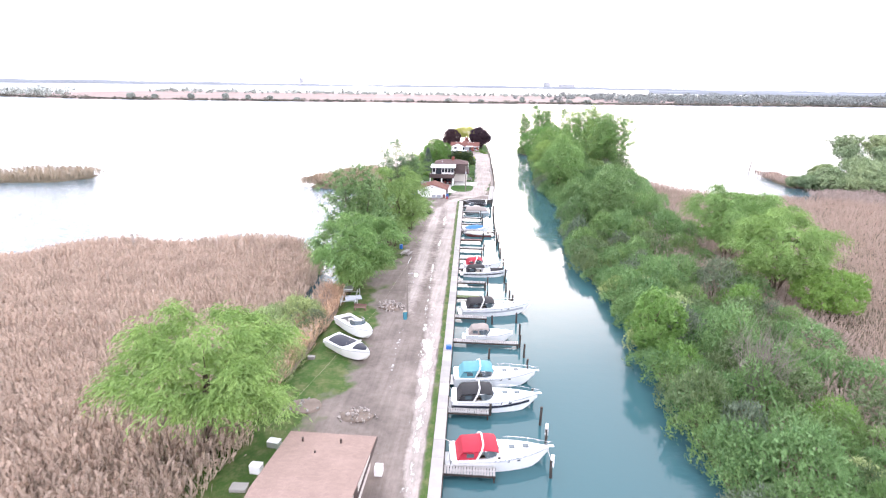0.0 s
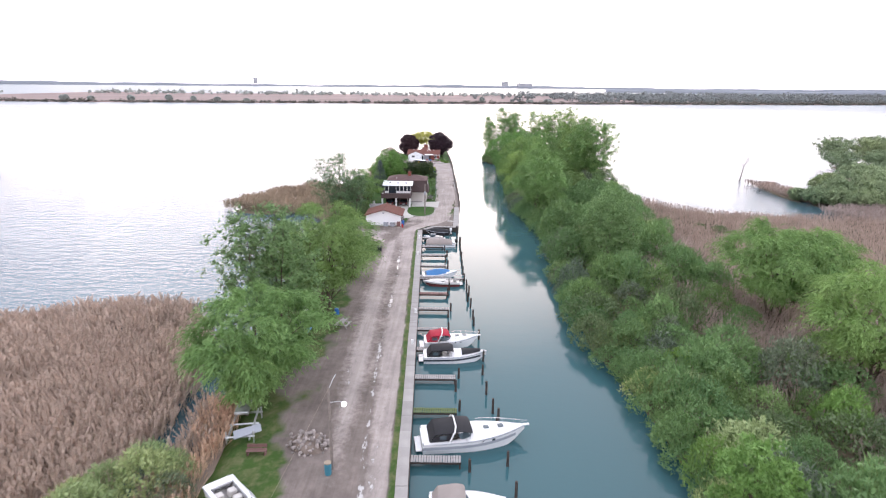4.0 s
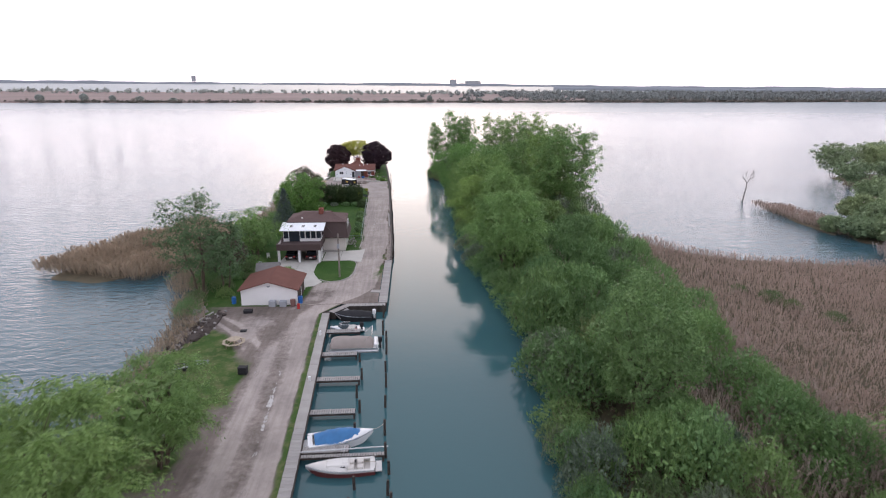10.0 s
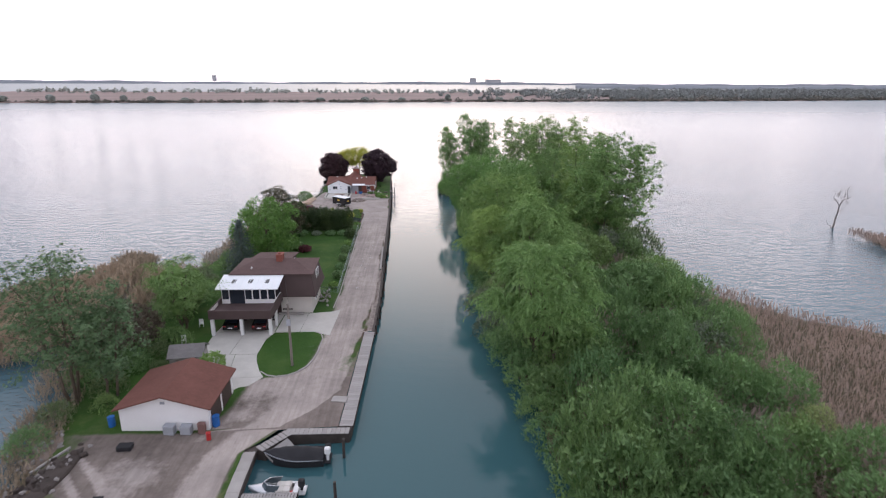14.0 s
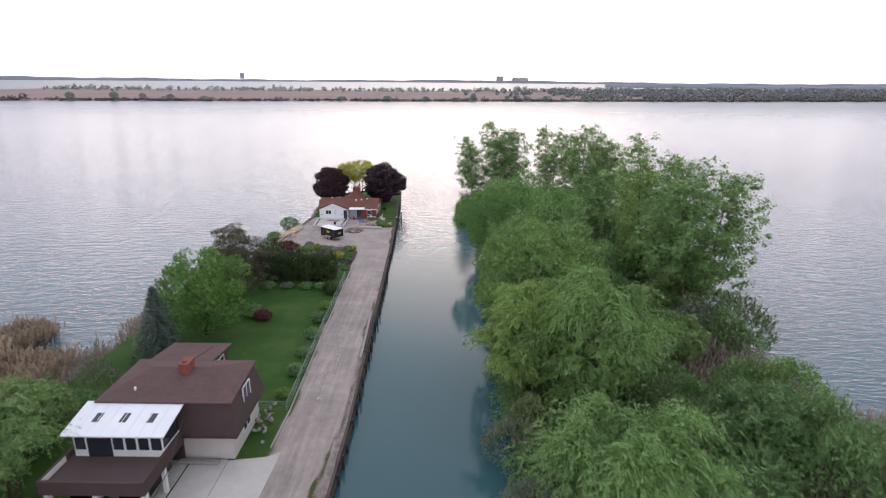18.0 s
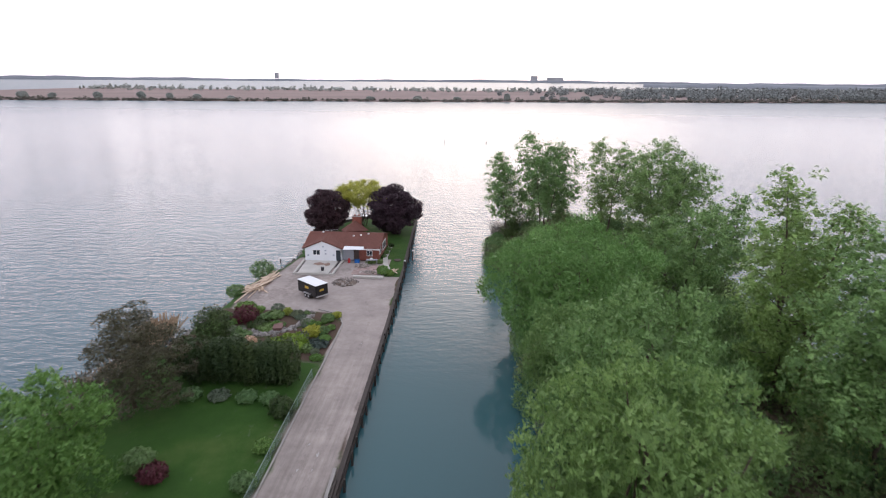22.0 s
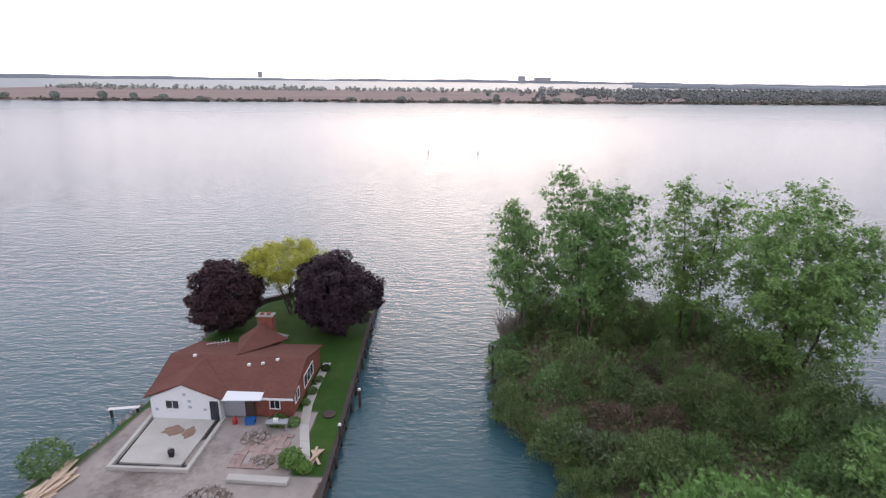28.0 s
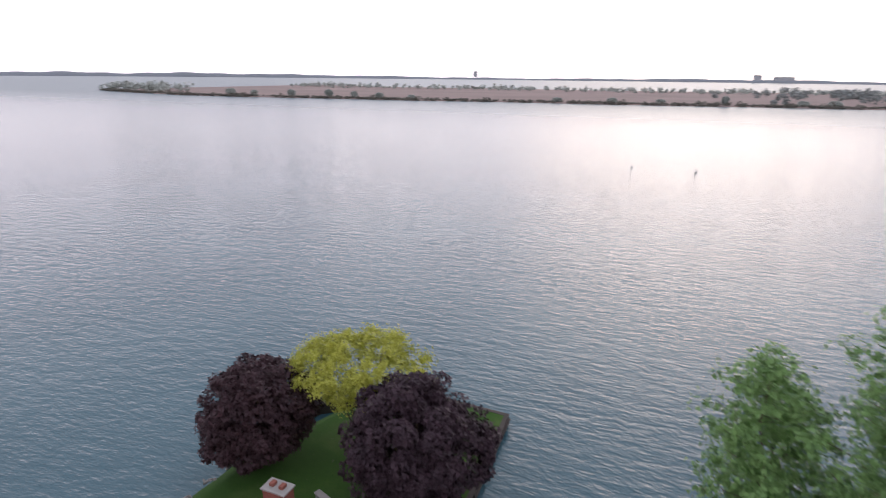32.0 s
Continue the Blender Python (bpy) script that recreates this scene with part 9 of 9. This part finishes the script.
# garden rocks: low dry walls and edging
rocks = thing("rock_garden", -12, 228, 0.95, 0, "winding dry stone rockery of grey boulders", "rockery")
for a, b, n, w in (((-18.0, 228.8), (-13.6, 227.8), 84, 0.75), ((-13.6, 227.8), (-11.6, 228.5), 44, 0.6), ((-11.6, 228.5), (-9.8, 230.6), 40, 0.5), ((-9.8, 230.6), (-9.4, 233.7), 34, 0.7), ((-13.0, 235.0), (-8.6, 234.8), 24, 0.35), ((-14.2, 229.4), (-15.8, 232.6), 14, 0.4), ((-9.5, 233.2), (-7.4, 230.6), 22, 0.5)):
    for k in range(n):
        q = gt.random()
        px, py = a[0] + (b[0] - a[0]) * q + gt.normal() * w * 0.5, a[1] + (b[1] - a[1]) * q + gt.normal() * w * 0.5
        s = gt.uniform(0.12, 0.36)
        share("boulder", STONES[int(gt.integers(0, 5))], rocks, pose(px + 12, py - 228, s * 0.25, *(gt.random(3) * 360)) @ Matrix.Diagonal((s, s * gt.uniform(0.7, 1.2), s, 1)))
hut = thing("planter_box", -11.9, 229.4, 0.97, 12, "brown timber planter box among the rocks", "planter")
part("side", box(-0.5, 0.5, -0.75, 0.75, 0, 0.5, bevel=0.03), M_redwood, hut)
part("lid", box(-0.55, 0.55, -0.8, 0.8, 0.5, 0.56), M_redwood, hut)
# rip-rap along the lake shore
rip = thing("rip_rap", -22, 250, 0.2, 0, "grey boulders armouring the lake shore", "stones")
for k in range(270):
    yy = gt.uniform(222, 277)
    xx = float(left_edge(np.float64(yy))) + gt.normal() * 0.5 + 0.6
    s = gt.uniform(0.15, 0.5)
    share("boulder", STONES[int(gt.integers(0, 5))], rip, pose(xx + 22, yy - 250, z_at(xx, yy) - 0.2 + s * 0.1, *(gt.random(3) * 360)) @ Matrix.Diagonal((s, s, s * 0.8, 1)))

# raw lumber on the shore
lum = thing("lumber_pile", -20.0, 243, 0.9, 0, "long scattered pile of fresh pale lumber", "lumber")
for k in range(104):
    q = gt.random()
    far = k % 5 < 3
    px, py = (-19.55 + 0.5 * q + gt.normal() * 0.32, 243.4 + 4.2 * q) if far else (-20.1 + 0.4 * q + gt.normal() * 0.5, 240.6 + 2.4 * q)
    L, w = gt.uniform(1.6, 3.6) if far else gt.uniform(0.9, 2.6), gt.uniform(0.06, 0.13)
    pc = part("board", box(-w, w, -L / 2, L / 2, 0, 0.05), M_dry, lum)
    pc.matrix_basis = pose(px + 20, py - 243, 0.12 + 0.4 * gt.random(), gt.normal() * 4, gt.normal() * 6, -8 + gt.normal() * (9 if far else 26))
part("plywood", box(0.1, 0.9, 5.0, 7.0, 0.3, 0.34), M_dry, lum)
part("long_board", hull([(-0.6, -6.0, 0.2), (-0.4, -6.05, 0.2), (0.3, -1.2, 0.45), (0.1, -1.15, 0.45)], [(-0.6, -6.0, 0.14), (-0.4, -6.05, 0.14), (0.3, -1.2, 0.39), (0.1, -1.15, 0.39)]), M_dry, lum)
part("long_board", box(0.55, 0.68, -4.2, -0.4, 0.12, 0.17), M_dry, lum)

# enclosed trailer
tr = thing("cargo_trailer", -10.9, 240.8, 1.0, -38.7, "black enclosed cargo trailer with a white roof", "trailer")
part("body", box(-2.1, 2.1, -1.0, 1.0, 0.45, 2.1, bevel=0.05), M_carblack, tr)
part("roof", hull([(-2.1, -0.98, 2.16), (2.1, -0.98, 2.16), (2.1, 0.98, 2.16), (-2.1, 0.98, 2.16)], [(-2.14, -1.04, 2.101), (2.14, -1.04, 2.101), (2.14, 1.04, 2.101), (-2.14, 1.04, 2.101)]), M_whitefelt, tr, "white roof")
part("corner_trim", box(-2.13, -2.1, -1.03, 1.03, 0.45, 0.55), M_alu, tr)
part("corner_trim", box(2.101, 2.13, -1.03, 1.03, 0.45, 0.6), M_alu, tr)
M_gold = plain("yellow_graphic", (0.55, 0.36, 0.05), 0.5, 0.15, 3)
part("graphic", box(-0.35, 0.45, -1.012, -1.002, 1.3, 1.65), M_gold, tr, "yellow emblem panel")
part("graphic", box(2.131, 2.14, -0.4, 0.3, 1.2, 1.5), M_gold, tr)
for s in (-1, 1):
    part("fender", box(-0.6, 0.9, s * 1.02 - 0.02, s * 1.02 + 0.18 * s + 0.02 if s > 0 else s * 1.02 + 0.02, 0.62, 0.72) if s > 0 else box(-0.6, 0.9, -1.2, -1.002, 0.62, 0.72), M_alu, tr)
    for px in (-0.2, 0.5):
        w = part("wheel", tube((px, s * 0.95, 0.32), (px, s * 1.15, 0.32), 0.32, 0.32, 14), M_rubber, tr)
        part("rim", tube((px, s * 1.15, 0.32), (px, s * 1.165, 0.32), 0.18, 0.18, 10), M_alu, w)
part("rear_door", box(2.101, 2.125, -0.9, 0.9, 0.62, 2.0), M_carblack, tr)
part("tongue", chain([(-2.1, -0.7, 0.5), (-3.2, 0, 0.5), (-2.1, 0.7, 0.5)], 0.05, 5), M_steel, tr)
part("jack", tube((-3.1, 0, 0), (-3.1, 0, 0.8), 0.05, 0.05, 6), M_steel, tr)

# new foundation and slab
M_trench = plain("dark_trench", (0.05, 0.045, 0.045), 0.9, 0.3, 2)
fnd = thing("foundation", 0, 0, 0, 0, "new concrete foundation with a poured slab", "foundation", kind="structure")
for q in (((-16.5, 249.2), (-16.2, 249.2), (-16.6, 256.4), (-16.9, 256.4)), ((-10.5, 249.2), (-10.2, 249.2), (-10.2, 256.3), (-10.5, 256.3)), ((-16.19, 249.2), (-10.51, 249.2), (-10.51, 249.45), (-16.19, 249.45))):
    part("footing", prism(q, 0.9, 1.28), M_conc, fnd)
part("slab", prism([(-15.95, 250.0), (-11.1, 249.95), (-11.0, 256.2), (-16.35, 256.2)], 0.9, 1.14), M_conc, fnd, "pale poured slab")
# flat dark sheet between the footings and the slab
part("pit", prism([(-16.18, 249.46), (-10.51, 249.46), (-10.51, 256.25), (-16.55, 256.25)], 0.85, 0.99), M_trench, fnd)
M_stain = plain("brown_stain", (0.26, 0.17, 0.13), 0.8, 0.3, 2)
for cx, cy, rx, ry in ((-13.8, 254.2, 0.9, 0.7), (-12.4, 254.0, 0.5, 0.8)):
    part("stain", prism([(cx + rx * (1 + 0.25 * math.sin(3 * k)) * math.cos(k * 0.5236), cy + ry * (1 + 0.25 * math.cos(2 * k)) * math.sin(k * 0.5236)) for k in range(12)], 1.141, 1.146), M_stain, fnd)
bkt = thing("bucket", -12.3, 250.9, 1.14, 0, "black plastic bucket on the new slab", "bucket")
part("body", limb_mesh([[((0, 0, 0), 0.2), ((0, 0, 0.5), 0.27)]], 12), M_black, bkt)
part("handle", chain([(-0.25, 0, 0.5), (-0.15, 0, 0.75), (0.15, 0, 0.75), (0.25, 0, 0.5)], 0.02, 5), M_black, bkt)
# broken patio
pat = thing("patio", 0, 0, 0, 0, "torn-up patio of pinkish paving slabs", "patio", kind="structure")
M_pink = plain("pinkish_paver", (0.36, 0.265, 0.245), 0.9, 0.25, 2, random=0.6)
for ix in range(8):
    for iy in range(9):
        if gt.random() < 0.2:
            continue
        part("paver", box(-0.24, 0.24, -0.24, 0.24, 0, 0.1), M_pink, pat).matrix_basis = pose(-7.4 + ix * 0.5, 250.2 + iy * 0.5, 0.97 + gt.random() * 0.03, gt.normal() * 1.5, gt.normal() * 1.5, gt.normal() * 3)
pile("rubble_pile", -6.7, 253.8, 1.5, 1.1, 0.4, 60, 0.17, RUBBLE, "broken paving heaped on the patio", "chunk")
pile("rubble_pile", -5.0, 251.0, 1.2, 0.9, 0.35, 44, 0.17, RUBBLE, "broken paving heaped on the patio edge", "chunk")
tb = thing("workbench", -5.3, 255.0, 1.06, 5, "grey folding workbench with a white box", "table")
part("top", box(-0.9, 0.9, -0.35, 0.35, 0.72, 0.78), M_greymetal, tb)
for sx in (-0.8, 0.8):
    for sy in (-0.3, 0.3):
        part("leg", box(sx - 0.03, sx + 0.03, sy - 0.03, sy + 0.03, 0, 0.72), M_alu, tb)
bx2 = thing("box", -5.4, 255.0, 1.84, 5, "small white box on the workbench", "box")
part("body", box(-0.2, 0.2, -0.15, 0.15, 0, 0.25, bevel=0.02), M_white, bx2)
bl = thing("blue_bin", -7.9, 255.8, 1.0, 8, "blue recycling box by the entry", "bin")
part("body", box(-0.4, 0.4, -0.3, 0.3, 0, 0.45, bevel=0.04), M_bluepaint, bl)
part("rim", box(-0.43, 0.43, -0.33, 0.33, 0.45, 0.5), M_bluepaint, bl)
rd = thing("gas_bottle", -9.2, 255.7, 1.0, 0, "red gas bottle by the entry", "gas bottle")
part("body", limb_mesh([[((0, 0, 0), 0.2), ((0, 0, 0.5), 0.22), ((0, 0, 0.7), 0.12)]], 12), M_redpaint, rd)
part("valve", tube((0, 0, 0.7), (0, 0, 0.85), 0.05, 0.05, 6), M_chrome, rd)
beam = thing("concrete_beam", -4.7, 248.6, 0.99, -2, "long pale concrete beam lying in the yard", "beam")
part("beam", box(-2.3, 2.3, -0.35, 0.35, 0, 0.3, bevel=0.03), M_conc, beam)
# path beside the brick house
path = thing("path", 0, 0, 0, 0, "curving pale concrete garden path", "path", kind="structure")
pp = [(-1.7, 250.0), (-2.0, 251.6), (-2.6, 253.6), (-3.3, 256.0), (-3.75, 259.0), (-3.9, 262.0), (-3.9, 265.0), (-3.9, 267.0)]
for a, b in zip(pp, pp[1:]):
    part("slab", prism([(a[0] - 0.4, a[1]), (a[0] + 0.4, a[1]), (b[0] + 0.4, b[1] - 0.03), (b[0] - 0.4, b[1] - 0.03)], 0.92, 1.03), M_conc, path)
dish = thing("stone_table", -1.5, 257.5, 1.0, 0, "round dark stone slab on the lawn", "slab")
part("top", tube((0, 0, 0), (0, 0, 0.12), 0.6, 0.6, 16), M_darkwood, dish)
seatset = thing("garden_bench", -10.4, 272.4, 1.0, -20, "pale stone garden bench on the lawn", "bench")
part("seat", box(-0.9, 0.9, -0.25, 0.25, 0.4, 0.5, bevel=0.02), M_stone, seatset)
for s in (-0.65, 0.65):
    part("leg", box(s - 0.12, s + 0.12, -0.2, 0.2, 0, 0.4), M_stone, seatset)
dck = thing("swim_dock", -14.0, 289.5, 0.3, 0, "small white swim dock behind the lawn", "dock")
part("deck", box(-1.6, 1.6, -0.8, 0.8, 0.4, 0.52), M_white, dck)
for sx in (-1.4, 1.4):
    for sy in (-0.7, 0.7):
        part("post", tube((sx, sy, -1.5), (sx, sy, 0.6), 0.06, 0.06, 6), M_alu, dck)
raft = thing("plank", -20.1, 257.8, 0.35, 12, "white plank walkway at the shore", "plank")
part("board", box(-1.4, 1.2, -0.2, 0.2, 0.4, 0.47), M_white, raft)
for sx in (-1.2, 1.0):
    part("trestle", box(sx - 0.05, sx + 0.05, -0.18, 0.18, -0.7, 0.4), M_timber, raft)
stack = thing("board_stack", -1.2, 251.6, 1.0, 3, "leaning stack of old boards by the sea wall", "lumber")
for k in range(6):
    pc = part("board", box(-0.1, 0.1, -1.0, 1.0, 0, 0.05), M_dry, stack)
    pc.matrix_basis = pose(gt.normal() * 0.15, gt.normal() * 0.3, 0.05 + 0.05 * k, 0, gt.normal() * 10, gt.normal() * 12)
for k, (bx_, by_) in enumerate(((-0.55, 254.8), (0.05, 260.5))):
    p = thing("mooring_post", bx_ + 0.6, by_, -1.5, 0, "pale capped mooring post at the sea wall", "post", "wall posts")
    part("post", tube((0, 0, 0), (0, 0, 3.3), 0.13, 0.13, 8), M_timber, p)
    part("cap", tube((0, 0, 3.3), (0, 0, 3.45), 0.16, 0.12, 8), M_white, p)
# channel buoys
for bx_, by_, mt, lab in ((-5.7, 450.5, M_greymetal, "slim pale channel buoy far out"), (14.6, 448.0, M_greymetal, "slim pale channel buoy far out")):
    t = thing("channel_buoy", bx_, by_, -0.4, 0, lab, "buoy", "channel buoys")
    part("float", tube((0, 0, 0), (0, 0, 0.8), 0.4, 0.3, 10), mt, t)
    part("spar", tube((0, 0, 0.8), (0, 0, 2.0), 0.08, 0.06, 8), mt, t)
# firewood, chairs and oddments by the house wall
ps = thing("log_pile", -5.2, 180.6, 1.05, 0, "low stack of stones and logs by the house wall", "pile")
for k in range(26):
    s = gt.uniform(0.12, 0.26)
    share("stone", STONES[int(gt.integers(0, 5))], ps, pose(gt.normal() * 0.4, gt.normal() * 1.4, 0.1 + 0.3 * gt.random(), *(gt.random(3) * 360)) @ Matrix.Diagonal((s, s, s, 1)))
ch2 = thing("garden_chair", -17.0, 160.0, 0.95, -30, "red-brown wooden garden chair on the grass", "chair")
part("seat", box(-0.3, 0.3, -0.3, 0.3, 0.36, 0.42), M_redwood, ch2)
part("backrest", box(-0.3, 0.3, 0.27, 0.33, 0.42, 1.0), M_redwood, ch2)
for sx in (-0.27, 0.27):
    for sy in (-0.25, 0.25):
        part("leg", box(sx - 0.04, sx + 0.04, sy - 0.04, sy + 0.04, 0, 0.36), M_redwood, ch2)
for dx, dy in ((-18.6, 171.2), (-18.9, 166.6)):
    gc = thing("garden_chair", dx, dy, 0.95, 20, "white plastic chair at the lawn edge", "chair")
    part("seat", box(-0.25, 0.25, -0.25, 0.25, 0.4, 0.45), M_white, gc)
    part("backrest", box(-0.25, 0.25, 0.22, 0.28, 0.45, 0.9), M_white, gc)
    for sx in (-0.22, 0.22):
        for sy in (-0.22, 0.22):
            part("leg", box(sx - 0.03, sx + 0.03, sy - 0.03, sy + 0.03, 0, 0.4), M_white, gc)
# bare shrubs on the point
for x, y, h in ((30.0, 276.5, 5.0), (15.2, 274.2, 4.2), (16.4, 275.5, 3.6)):
    t = thing("bare_shrub", x, y, 0.4, 0, "leafless grey shrub on the point", "shrub", "bare shrubs")
    part("stem", twig_mesh(int(x * 3), h, 40, 0.5, 0.03), M_greybark, t)

# empty boat trailer, spoil bank and beams on the worn grass
bt = thing("boat_trailer", -18.3, 132.0, z_at(-18.3, 132.0), 22, "empty galvanised boat trailer on the worn grass", "trailer")
bt.scale = (0.74, 0.74, 0.74)
for sy in (-0.75, 0.75):
    part("side_rail", box(-2.0, 1.2, sy - 0.05, sy + 0.05, 0.45, 0.57), M_greymetal, bt)
    part("drawbar", tube((1.15, sy, 0.51), (2.7, sy * 0.08, 0.51), 0.05, 0.05, 4), M_greymetal, bt)
    part("bunk", box(-1.8, 0.8, sy * 0.55 - 0.06, sy * 0.55 + 0.06, 0.62, 0.72), M_timber, bt)
    wh = part("wheel", tube((-0.6, sy * 1.18 - 0.09, 0.3), (-0.6, sy * 1.18 + 0.09, 0.3), 0.3, 0.3, 14), M_black, bt)
    part("mudguard", box(-0.95, -0.25, sy * 1.18 - 0.12, sy * 1.18 + 0.12, 0.62, 0.66), M_alu, wh)
for sx in (-1.95, -0.6, 1.1):
    part("cross_member", box(sx - 0.05, sx + 0.05, -0.75, 0.75, 0.42, 0.5), M_greymetal, bt)
part("jockey_wheel", tube((2.5, 0, 0), (2.5, 0, 0.7), 0.05, 0.05, 6), M_greymetal, bt)
M_darksoil = plain("dug_soil", (0.066, 0.052, 0.046), 0.95, 0.4, 1.6, relief=0.06)
pile("spoil_pile", -20.0, 142.6, 1.4, 5.4, 0.5, 34, 0.17, STONES, "long bank of dark dug soil and broken stone", "stone", -7, M_darksoil)
pile("spoil_pile", -21.4, 137.2, 1.1, 1.6, 0.35, 20, 0.17, STONES, "low heap of dark soil and stone on the shore", "stone", 20, M_darksoil)
for k, (x, y, r) in enumerate(((-22.6, 135.6, 62), (-21.0, 145.6, 70), (-23.2, 133.0, 55))):
    bm2 = thing("beam", x, y, z_at(x, y) + 0.02, r, "weathered pale timber beam lying on the shore", "timber", "shore beams")
    part("timber", box(-1.7, 1.7, -0.09, 0.09, 0, 0.16, bevel=0.01), M_plank, bm2)
